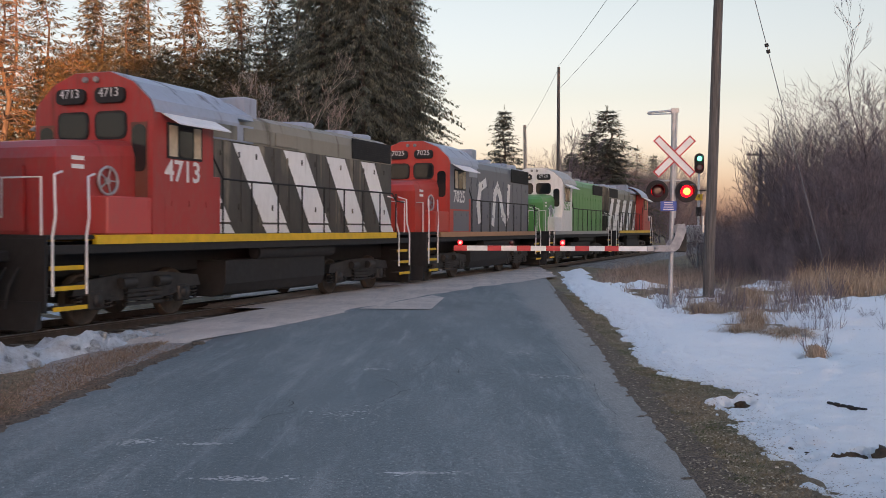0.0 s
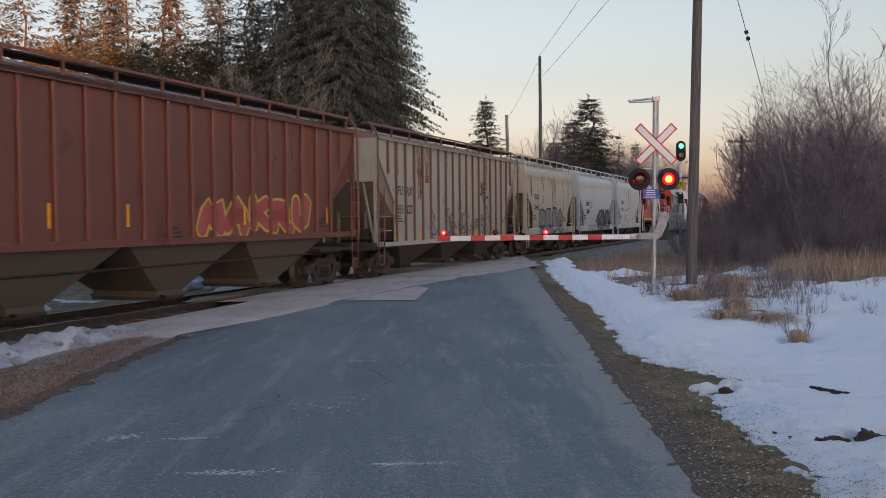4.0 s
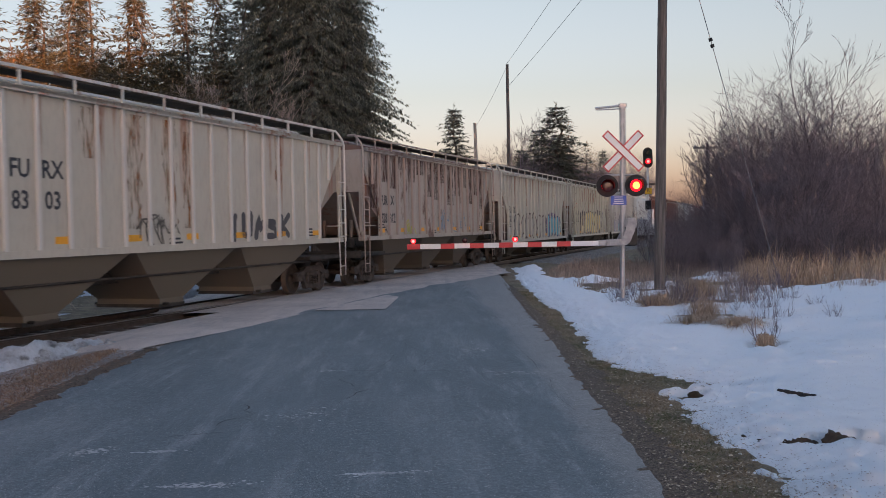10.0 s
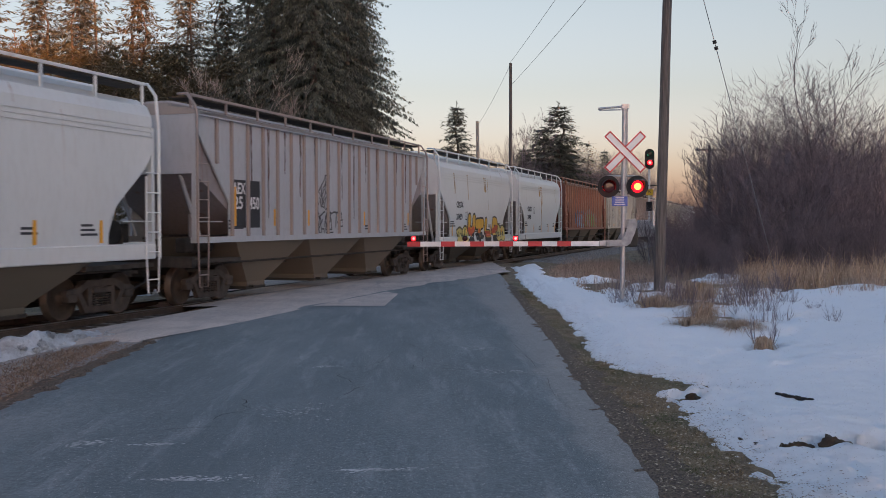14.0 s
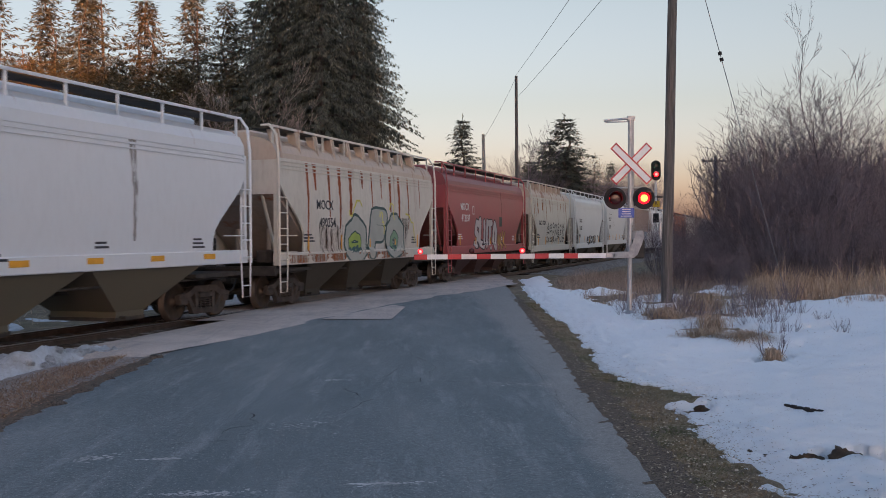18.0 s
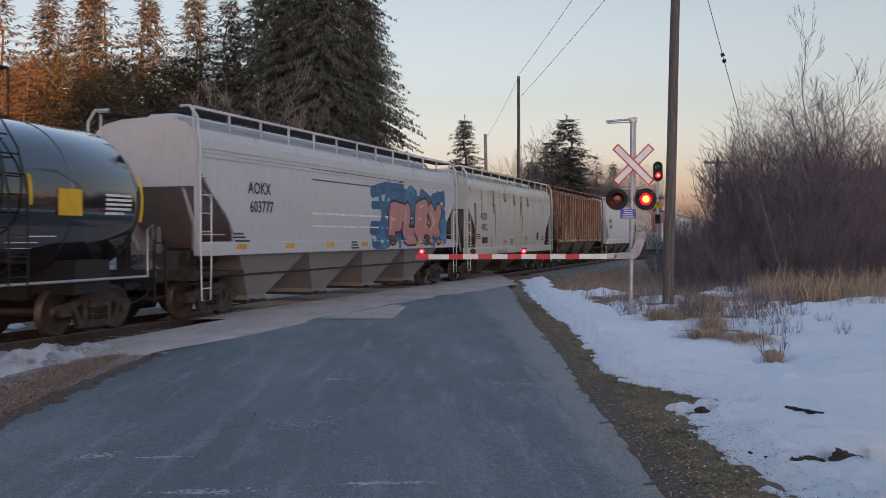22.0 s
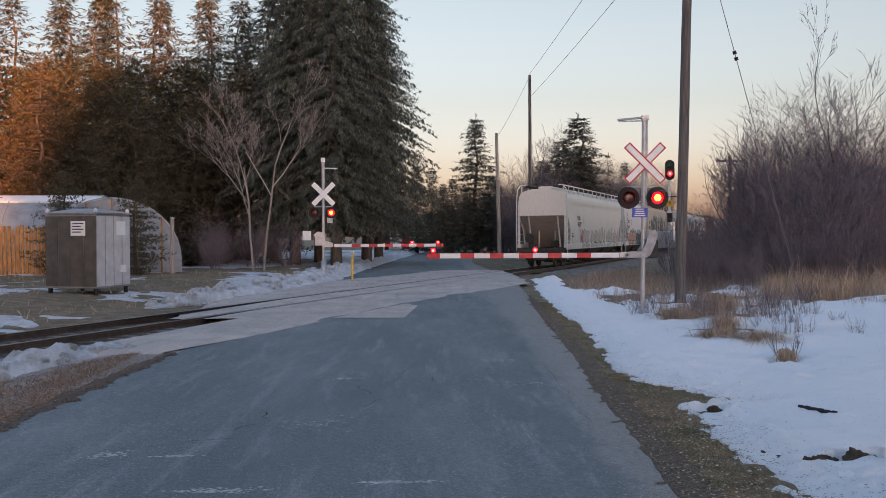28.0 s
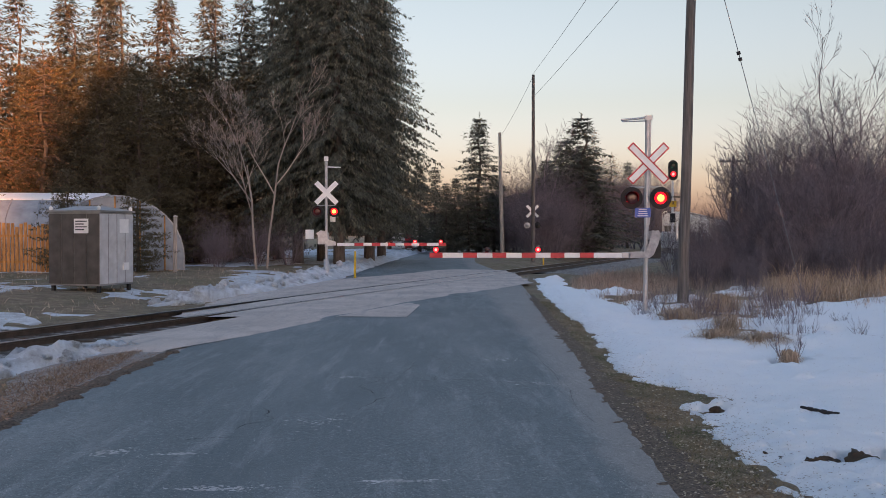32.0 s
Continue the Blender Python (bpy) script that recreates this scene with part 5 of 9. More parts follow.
    for s in (-1, 1):
        g = Geo()
        g.box(c0 + 0.45, c1 - 0.45, min(s * 1.507, s * 1.53), max(s * 1.507, s * 1.53), 3.34, 4.08)
        win = add("side_window", g, BLACK)
        for q0, q1, m in ((c0 + 0.5, c0 + 0.78, CAB_INSIDE), (c0 + 0.84, c1 - 0.80, GLASS_DARK), (c1 - 0.75, c1 - 0.5, CAB_INSIDE)):
            g = Geo()
            g.box(q0, q1, min(s * 1.531, s * 1.536), max(s * 1.531, s * 1.536), 3.39, 4.03)
            add("pane", g, m, parent=win)
        g = Geo()
        g.loft([[(c0 + 0.3, s * 1.5, 4.24), (c1 + 0.02, s * 1.5, 4.24), (c1 + 0.02, s * 1.5, 4.27), (c0 + 0.3, s * 1.5, 4.27)], [(c0 + 0.3, s * 1.95, 4.00), (c1 + 0.02, s * 1.95, 4.00), (c1 + 0.02, s * 1.95, 4.03), (c0 + 0.3, s * 1.95, 4.03)]])
        add("sunshade", g, WHITE)
        g = Geo()
        g.box(-6.5, -4.75, min(s * 1.0, s * 1.47), max(s * 1.0, s * 1.47), 1.78, 2.52, 0.03)
        for i in range(3):
            g.box(-5.3, -5.0, min(s * 1.47, s * 1.485), max(s * 1.47, s * 1.485), 2.3 + i * 0.06, 2.33 + i * 0.06)
        add("battery_box", g, box_paint or cab_paint)
        g = Geo()
        g.box(-3.1, -2.75, min(s * 0.95, s * 1.45), max(s * 0.95, s * 1.45), 1.78, 3.05, 0.02)
        add("locker", g, cab_paint)
        g = Geo()
        g.box(c0 - 0.012, c0 - 0.002, min(s * 0.98, s * 1.38), max(s * 0.98, s * 1.38), 1.9, 4.05)
        door = add("cab_door", g, crew_white or cab_paint)
        g = Geo()
        g.prism(rounded(min(s * 1.02, s * 1.35), max(s * 1.02, s * 1.35), 3.05, 4.0, 0.13), "x", c0 - 0.022, c0 - 0.013)
        add("pane", g, GLASS_DARK, parent=door)
        g = Geo()
        g.prism(rounded(min(s * 0.08, s * 0.88), max(s * 0.08, s * 0.88), 3.72, 4.30, 0.15), "x", c0 - 0.03, c0 - 0.002)
        wnd = add("front_window", g, BLACK)
        g = Geo()
        g.prism(rounded(min(s * 0.13, s * 0.83), max(s * 0.13, s * 0.83), 3.77, 4.25, 0.12), "x", c0 - 0.036, c0 - 0.031)
        add("pane", g, GLASS_DARK, parent=wnd)
        g = Geo()
        g.prism(rounded(min(s * 0.14, s * 0.86), max(s * 0.14, s * 0.86), 4.46, 4.77, 0.11), "x", c0 - 0.10, c0 - 0.002)
        nb = add("number_board", g, BLACK)
        if number:
            m = Matrix.Translation((f * (c0 - 0.104), s * 0.5, 4.53)) @ pose(0, 0, 0, 90, 0, -90 if not flip else 90)
            lettering("number", number, 0.26, m, PALE_TEXT, nb)
    for y in (-0.14, 0.14):
        g = Geo()
        g.lathe([(0.05, -0.07), (0.065, -0.05), (0.065, 0.0), (0.001, 0.0)], (c0 - 0.02, y, 4.95), "x", 12)
        add("headlight", g, LENS_CLEAR)
    if number:
        lettering("number", number, 0.62, on_side(f * (c0 + 1.0), -1.509, 2.76), number_paint or PALE_TEXT, ob, "white road number", 0.012)
    # nose
    g = Geo()
    g.loft([[(-7.35, -1.05, 1.78), (-7.35, 1.05, 1.78), (c0, 1.08, 1.78), (c0, -1.08, 1.78)], [(-7.38, -1.05, 3.2), (-7.38, 1.05, 3.2), (c0, 1.08, 3.36), (c0, -1.08, 3.36)],
            [(-7.3, -0.98, 3.4), (-7.3, 0.98, 3.4), (c0, 1.02, 3.56), (c0, -1.02, 3.56)], [(-7.12, -0.84, 3.53), (-7.12, 0.84, 3.53), (c0, 0.88, 3.66), (c0, -0.88, 3.66)], [(-6.9, -0.6, 3.57), (-6.9, 0.6, 3.57), (c0, 0.6, 3.70), (c0, -0.6, 3.70)]])
    add("nose", g, nose_paint)
    g = Geo()
    g.box(-7.42, -7.37, -0.32, 0.32, 1.85, 3.05)
    add("nose_door", g, nose_paint)
    g = Geo()
    g.tube([(-6.05 + 0.27 * math.cos(k * math.pi / 10), -1.11, 2.82 + 0.27 * math.sin(k * math.pi / 10)) for k in range(21)], 0.032, 6)
    for k in range(5):
        a = k * 1.257
        g.tube([(-6.05, -1.10, 2.82), (-6.05 + 0.26 * math.cos(a), -1.10, 2.82 + 0.26 * math.sin(a))], 0.02, 4)
    g.tube([(-6.05, -1.12, 2.82), (-6.05, -0.95, 2.82)], 0.07, 8)
    add("hand_brake_wheel", g, GALV, "grey hand brake wheel")
    for z in (3.02, 3.18):
        g = Geo()
        g.box(-6.98, -6.62, -1.06, -1.052, z, z + 0.08)
        add("nose_reflector", g, SHEET_WHITE)
    g = Geo()
    g.tube([(-4.6, 0.2, 5.06), (-4.2, 0.2, 5.06), (-3.7, 0.2, 5.06)], [0.09, 0.05, 0.03], 8)
    add("air_horn", g, BLACK)
    g = Geo()
    g.tube([(-4.6, -0.4, 4.90), (-4.6, -0.4, 5.25)], 0.02, 5)
    add("antenna", g, BLACK)
    # fuel tank and air tanks
    g = Geo()
    tank = [(-1.28, 0.62), (-1.18, 0.40), (-0.95, 0.32), (0.95, 0.32), (1.18, 0.40), (1.28, 0.62), (1.28, 1.16), (-1.28, 1.16)]
    g.prism(tank, "x", -2.3, 2.5)
    add("fuel_tank", g, BLACK)
    for s in (-1, 1):
        g = Geo()
        g.tube([(-1.0, s * 1.24, 1.32), (2.9, s * 1.24, 1.32)], 0.17, 14)
        add("air_tank", g, BLACK)
    for e in (-1, 1):
        truck(ob, e * (h - 3.75), 0.508, 2.74, LOCO_FRAME)
    join_train(ob)


def loco_paint(name, c, dirt=0.4, rust=0.12, rough=0.45):
    return car_paint(name, c, rust, dirt, rough, streak=srgb(72, 58, 48), seed=len(name))


ENGINE_RED, ENGINE_BLACK = loco_paint("engine_red", srgb(146, 38, 38), 0.5, 0.25), car_paint("engine_black", srgb(52, 50, 48), 0.55, 0.4, 0.5, streak=srgb(150, 140, 124), seed=4.0)
ENGINE_GREY, ENGINE_GREEN = loco_paint("engine_blue_grey", srgb(82, 88, 98), 0.4), loco_paint("engine_green", srgb(66, 128, 70), 0.35)
ENGINE_WHITE, ENGINE_ROOF = loco_paint("engine_white", srgb(212, 213, 212), 0.25), loco_paint("engine_roof_grey", srgb(140, 140, 140), 0.5, 0.2)
ENGINE_BLUE = loco_paint("engine_roof_blue_grey", srgb(130, 140, 156), 0.4, 0.1)
RED_ORANGE = loco_paint("engine_faded_red", srgb(158, 50, 42), 0.3)
BANDS = [(-3.9, 0.95), (-1.5, 1.15), (0.85, 1.15), (3.2, 1.15), (5.45, 0.95)]
ENGINE_TOP = car_paint("engine_dusty_top", srgb(118, 114, 104), 0.35, 0.5, 0.55, streak=srgb(84, 74, 62), seed=6.0)
ENGINE_DOOR, ENGINE_PINK = loco_paint("engine_brown_door", srgb(96, 50, 40), 0.5), loco_paint("engine_faded_box", srgb(164, 62, 62), 0.4)
loco("red-cabbed diesel locomotive with black and white diagonal stripes", ENGINE_RED, ENGINE_BLACK, YELLOW, ENGINE_BLUE, "", BANDS, ENGINE_WHITE, flip=True, top_paint=ENGINE_TOP)
loco("green diesel locomotive with a white cab", ENGINE_WHITE, ENGINE_GREEN, ENGINE_ROOF, ENGINE_ROOF, "2926", number_paint=ENGINE_GREEN, nose_paint=ENGINE_GREEN)
loco("dark blue-grey diesel locomotive with a faded red cab", RED_ORANGE, ENGINE_GREY, car_paint("buff_sill", srgb(150, 110, 80), 0.2, 0.4), ENGINE_BLUE, "7025", side_paint=ENGINE_GREY)
# the pale rounded emblem on its hood, as plain bars
ob = TRAIN[2][0]
for pts in ([(-0.3, 2.3), (-0.45, 2.9), (-0.2, 3.6), (0.4, 3.8)], [(1.5, 2.2), (1.75, 3.4), (2.1, 3.7), (2.5, 3.3), (2.9, 2.5), (3.3, 2.25), (3.6, 2.6), (3.75, 3.7)]):
    g = Geo()
    for (xa, za), (xb, zb) in zip(pts, pts[1:]):
        d = Vector((xb - xa, 0, zb - za)).normalized() * 0.19
        n_ = Vector((-d.z, 0, d.x))
        a, b = Vector((xa, -0.957, za)) - d, Vector((xb, -0.957, zb)) + d
        g.face([a + n_, b + n_, b - n_, a - n_])
    part("emblem_stroke", g, ENGINE_WHITE, ob, "pale emblem stroke")
loco("red-cabbed striped diesel locomotive with a yellow sill, cab end trailing", ENGINE_RED, ENGINE_BLACK, YELLOW, ENGINE_BLUE, "4713", BANDS, ENGINE_WHITE, top_paint=ENGINE_TOP, crew_white=ENGINE_DOOR, box_paint=ENGINE_PINK)

# wagons, from the locomotives to the tail
BLACK_P, CYAN, WHITE_P, CREAM = (28, 28, 32), (70, 160, 190), (214, 214, 214), (222, 200, 140)
G, S, RR, SB = graffiti, scribble, rust_runs, stripe_bar
PRINT_PANEL = plain("black_number_panel", (0.02, 0.022, 0.028), 0.6, 0, 0.2, 5)
LINE_DARK, LINE_WHITE = plain("dark_paint_line", (0.06, 0.065, 0.07), 0.6), plain("white_paint_line", (0.75, 0.76, 0.78), 0.5)
OCHRE = (176, 118, 52)


def notice(o, t, L, x, z, mat):
    """A small square consolidated stencil: four thin bars."""
    for a, b, c, d in ((0, 0.26, 0, 0.03), (0, 0.26, 0.33, 0.36), (0, 0.03, 0.03, 0.33), (0.23, 0.26, 0.03, 0.33)):
        SB(o, t, L, x + a, x + b, z + c, z + d, mat, "stencil_bar")


hopper("light grey two-bay covered hopper wagon with a white and black tag", "smooth", LIGHT_GREY, 2, 0.12, 0.25, [("CRDX", 3.87, 2.79, 0.31), ("20474", 3.83, 2.27, 0.31)],
       art=lambda o, t, L: (RR(o, t, L, [(5.9, 3.95, 2.6, 0.06), (6.6, 4.05, 2.4, 0.16), (6.8, 4.05, 2.3, 0.10), (7.35, 4.05, 2.7, 0.12), (7.6, 4.0, 2.5, 0.09), (9.84, 4.0, 2.5, 0.05)], OCHRE, 0.75),
                            notice(o, t, L, 5.0, 2.7, DARK_TEXT), G(o, t, L, 0.40, 0.57, 1.05, 2.55, 2, WHITE_P, BLACK_P, fat=0.60, seed=5, word="TP"), S(o, t, L, 0.79, 0.85, 1.6, 2.4, 5, (50, 50, 60)),
                            G(o, t, L, 0.23, 0.37, 1.10, 1.36, 5, (120, 128, 150), None, fat=0.3, seed=6), G(o, t, L, 0.66, 0.80, 1.10, 1.36, 5, (120, 132, 160), None, fat=0.3, seed=7)))
hopper("light grey two-bay covered hopper wagon with dark graffiti", "smooth", LIGHT_GREY, 2, 0.06, 0.25, [("CRDX", 4.05, 2.56, 0.31), ("20489", 4.10, 2.07, 0.31)],
       art=lambda o, t, L: (notice(o, t, L, 5.0, 2.5, DARK_TEXT), G(o, t, L, 0.56, 0.90, 1.42, 2.32, 6, (66, 70, 82), BLACK_P, (206, 210, 216), (44, 46, 54), fat=0.5, seed=8, word="SARCXK"),
                            G(o, t, L, 0.33, 0.56, 1.08, 1.42, 6, (60, 64, 76), None, None, None, fat=0.34, seed=9), G(o, t, L, 0.56, 0.92, 1.08, 1.45, 6, (150, 156, 166), (40, 42, 50), None, (52, 54, 62), fat=0.4, seed=10)))
hopper("tan-grey two-bay covered hopper wagon with rust runs", "smooth", TAN_GREY, 2, 0.3, 0.4, [("CRDX", 3.58, 2.77, 0.31), ("20465", 3.55, 2.25, 0.31)],
       art=lambda o, t, L: (RR(o, t, L, [(3.9, 3.6, 2.2, 0.07), (6.9, 4.0, 2.3, 0.13), (7.1, 4.0, 2.4, 0.10), (7.5, 4.05, 2.3, 0.14), (7.7, 4.0, 2.6, 0.07), (9.47, 4.05, 2.2, 0.12), (10.6, 4.05, 2.5, 0.06), (10.85, 4.05, 2.5, 0.07), (2.6, 4.0, 3.0, 0.3), (5.0, 4.05, 3.3, 0.2)], (150, 88, 46), 0.7),
                            notice(o, t, L, 4.7, 2.7, DARK_TEXT), G(o, t, L, 0.34, 0.78, 1.05, 2.45, 4, (128, 132, 134), (40, 44, 50), None, fat=0.66, seed=11, word="RESO"), G(o, t, L, 0.72, 0.90, 1.08, 1.3, 6, (70, 70, 74), None, fat=0.3, seed=12)))
hopper("grey-green ribbed covered hopper wagon with rusty posts", "ribbed", srgb(150, 153, 142), 3, 0.3, 0.5, [("FU  RX", 4.14, 2.64, 0.38), ("831  227", 4.19, 2.02, 0.38)], blotch=0.05, post=srgb(98, 64, 56), refl="side", roof=srgb(120, 96, 90),
       art=lambda o, t, L: (RR(o, t, L, [(5.2, 4.5, 2.6, 0.5), (5.9, 4.5, 3.2, 0.4), (3.2, 4.5, 3.4, 0.3), (8.0, 4.5, 3.6, 0.3), (13.0, 4.4, 3.0, 0.25)], (150, 92, 66), 0.55),
                            S(o, t, L, 0.34, 0.74, 1.35, 2.2, 18, (70, 78, 96), 4, 0.028), S(o, t, L, 0.40, 0.9, 1.3, 1.8, 14, (54, 58, 62), 14, 0.02), S(o, t, L, 0.655, 0.72, 2.4, 3.8, 5, (206, 196, 120), 9, 0.035), S(o, t, L, 0.67, 0.71, 2.7, 3.5, 4, (44, 44, 48), 10, 0.05)))
hopper("rusty brown ribbed covered hopper wagon with yellow-edged graffiti", "ribbed", srgb(98, 54, 44), 3, 0.5, 0.3, [], sill=1.55, under=srgb(104, 96, 84), roof=srgb(96, 76, 70), blotch=0.1, post=srgb(108, 62, 52),
       art=lambda o, t, L: (RR(o, t, L, [(13.2, 4.4, 3.0, 0.5), (12.4, 4.4, 3.1, 0.4), (14.4, 4.3, 3.2, 0.4)], (170, 100, 70), 0.3), G(o, t, L, 0.55, 0.835, 1.66, 2.55, 5, (176, 84, 78), (206, 178, 84), None, None, fat=0.78, seed=14, word="MAKRU")))
hopper("white smooth-sided covered hopper wagon with blue graffiti", "smooth", OFF_WHITE, 2, 0.03, 0.15, [("GACX", 4.96, 2.70, 0.33)], sill=1.3, scallop=True,
       art=lambda o, t, L: (G(o, t, L, 0.30, 0.45, 1.55, 2.4, 5, CYAN, (36, 60, 76), None, (110, 184, 204), fat=0.62, seed=17, word="HAIKE"), S(o, t, L, 0.46, 0.56, 1.7, 1.95, 5, (190, 90, 80), 5, 0.025)))
hopper("light grey ribbed covered hopper wagon with blue graffiti", "ribbed", srgb(158, 160, 158), 3, 0.25, 0.3, [("FU   RX", 3.9, 2.46, 0.40), ("83  12   60", 4.35, 2.03, 0.40)], refl="side", sill=1.12,
       art=lambda o, t, L: (RR(o, t, L, [(9.5, 4.5, 3.3, 0.1), (11.6, 4.5, 2.8, 0.13), (14.2, 4.5, 3.2, 0.1), (6.2, 4.5, 3.8, 0.12)], (150, 84, 52), 0.6), G(o, t, L, 0.19, 0.33, 1.16, 2.2, 3, (130, 144, 178), (66, 94, 150), None, (140, 154, 184), fat=0.6, seed=20, word="LIT"),
                            G(o, t, L, 0.335, 0.86, 1.16, 2.45, 8, (58, 108, 140), (22, 30, 54), WHITE_P, (38, 52, 84), fat=0.70, seed=21, fill2=(84, 170, 190), word="PHUNINGE"), S(o, t, L, 0.87, 0.92, 1.4, 2.6, 8, (90, 96, 112), 22, 0.02)))
hopper("tan-grey ribbed covered hopper wagon with black and cream graffiti", "ribbed", srgb(158, 158, 150), 3, 0.35, 0.4, [("FU   RX", 3.81, 2.41, 0.42), ("83  12   25", 4.24, 1.95, 0.42)], refl="side", sill=1.12,
       art=lambda o, t, L: (RR(o, t, L, [(5.1, 4.5, 3.0, 0.16), (7.1, 4.5, 2.8, 0.2), (8.6, 4.5, 2.7, 0.22), (10.3, 4.5, 2.9, 0.2), (12.0, 4.5, 2.9, 0.2), (6.0, 4.3, 3.5, 0.5), (9.4, 4.2, 3.4, 0.4), (11.0, 4.2, 3.5, 0.3), (13.6, 4.5, 2.8, 0.15)], (146, 76, 44), 0.7),
                            blobs(o, t, L, [(5.7, 2.5, 0.35), (6.1, 2.1, 0.6), (6.9, 2.2, 0.6), (7.6, 2.0, 0.7), (8.3, 2.45, 0.55), (9.0, 2.2, 0.7), (9.9, 2.35, 0.55), (10.7, 2.1, 0.7), (11.5, 2.3, 0.6), (12.3, 2.0, 0.7), (13.0, 2.1, 0.6), (13.5, 1.7, 0.65), (14.0, 1.4, 0.4)], (40, 43, 50)),
                            G(o, t, L, 0.29, 0.79, 1.14, 2.75, 6, CREAM, (28, 30, 36), (240, 224, 180), (40, 42, 50), fat=0.72, seed=24, word="LENKER", fill2=(232, 212, 160)), S(o, t, L, 0.30, 0.78, 1.25, 2.2, 12, (110, 84, 130), 25, 0.035),
                            S(o, t, L, 0.09, 0.19, 3.0, 4.1, 16, (70, 74, 84), 6, 0.02), S(o, t, L, 0.12, 0.19, 3.2, 3.7, 6, (190, 84, 78), 7, 0.025), S(o, t, L, 0.80, 0.90, 1.6, 2.6, 10, (80, 104, 140), 8, 0.025)))
hopper("grey ribbed covered hopper wagon with outlined and blue graffiti", "ribbed", srgb(162, 161, 155), 3, 0.35, 0.4, [("FU   RX", 3.9, 2.46, 0.42), ("831  261", 4.3, 1.98, 0.42)], refl="side", sill=1.12,
       art=lambda o, t, L: (RR(o, t, L, [(7.1, 4.5, 2.9, 0.2), (8.3, 4.5, 3.0, 0.18), (9.2, 4.5, 2.9, 0.14), (10.2, 4.5, 2.6, 0.16), (11.1, 4.5, 3.0, 0.1), (12.5, 4.5, 2.8, 0.14), (14.6, 4.5, 2.2, 0.12), (16.0, 4.5, 2.6, 0.1), (5.6, 4.5, 3.2, 0.2)], (158, 90, 52), 0.65),
                            G(o, t, L, 0.24, 0.655, 1.16, 2.6, 6, (178, 176, 172), (86, 70, 72), None, fat=0.66, seed=27, word="SANOSE"), G(o, t, L, 0.67, 0.885, 1.28, 2.5, 4, (96, 186, 212), (52, 60, 110), None, (96, 84, 130), fat=0.78, seed=28, word="INKR")))
hopper("rust-patched ribbed covered hopper wagon", "ribbed", srgb(150, 146, 140), 3, 0.45, 0.5, streak=srgb(100, 54, 44), marks=[("FUR X", 3.9, 2.62, 0.42), ("828 312", 4.0, 2.0, 0.42)], sill=1.63, under=srgb(104, 98, 88), blotch=0.25, post=srgb(142, 130, 124), refl="side", roof=srgb(100, 76, 70),
       art=lambda o, t, L: ([SB(o, t, L, 2.1 + q * 0.94, 2.9 + q * 0.94, 4.5 - h, 4.45, stain_material((92, 54, 48), 0.5), "rust_patch", "dark red-brown patch") for q, h in enumerate((1.9, 1.0, 1.2, 0.5, 0.9, 0.6, 1.4, 1.5, 0.8, 1.7, 1.3, 0.9, 1.6, 1.2, 1.8))],
                            G(o, t, L, 0.52, 0.58, 1.8, 2.5, 1, (128, 152, 172), None, fat=0.3, seed=8, word="O"), S(o, t, L, 0.55, 0.72, 1.7, 2.4, 8, (120, 148, 172), 8, 0.03), S(o, t, L, 0.3, 0.36, 1.7, 2.0, 6, (180, 180, 96), 9, 0.03)))
hopper("grey ribbed covered hopper wagon with light rust", "ribbed", srgb(160, 158, 148), 3, 0.4, 0.4, [("FU   RX", 4.38, 2.87, 0.42), ("82  83   03", 4.70, 2.30, 0.42)], sill=1.62, under=srgb(122, 116, 104), post=srgb(172, 172, 168), refl="side",
       art=lambda o, t, L: (RR(o, t, L, [(7.6, 4.4, 2.0, 0.6), (8.9, 4.4, 1.9, 0.6), (9.6, 4.2, 2.0, 0.4), (6.2, 4.4, 3.4, 0.6), (14.0, 4.4, 3.0, 0.4)], (158, 100, 56), 0.4), G(o, t, L, 0.62, 0.80, 1.68, 2.35, 5, (70, 72, 78), None, fat=0.55, seed=31, word="IUMSK"),
                            S(o, t, L, 0.42, 0.5, 1.75, 2.1, 6, (90, 88, 84), 32, 0.02)))
hopper("red-brown ribbed covered hopper wagon with blue and green graffiti", "ribbed", srgb(110, 58, 48), 3, 0.5, 0.35, [("31", 4.7, 2.18, 0.40)], sill=1.62, under=srgb(122, 110, 98), blotch=0.15, roof=srgb(100, 76, 68), post=srgb(150, 106, 90), refl=None,
       art=lambda o, t, L: (G(o, t, L, 0.305, 0.468, 1.66, 2.75, 4, (104, 172, 214), (140, 60, 70), None, (70, 110, 150), fat=0.80, seed=33, word="INKR"), G(o, t, L, 0.52, 0.79, 1.66, 2.7, 6, (104, 164, 90), None, (150, 190, 140), (140, 150, 160), fat=0.72, seed=34, word="JTWELI"), S(o, t, L, 0.52, 0.6, 1.8, 2.6, 8, (176, 140, 150), 35, 0.04)))
hopper("white two-bay covered hopper wagon with a rust run", "smooth", OFF_WHITE, 2, 0.1, 0.15, [("CRDX", 4.0, 2.55, 0.31), ("20480", 3.95, 2.10, 0.31)],
       art=lambda o, t, L: (RR(o, t, L, [(7.0, 4.08, 1.45, 0.14), (7.25, 4.08, 3.0, 0.10), (6.6, 4.08, 3.5, 0.3), (11.0, 4.0, 3.2, 0.05)], (184, 140, 72), 0.8), notice(o, t, L, 5.0, 2.5, DARK_TEXT), G(o, t, L, 0.18, 0.24, 1.1, 1.35, 3, (60, 60, 66), None, fat=0.4, seed=30)))
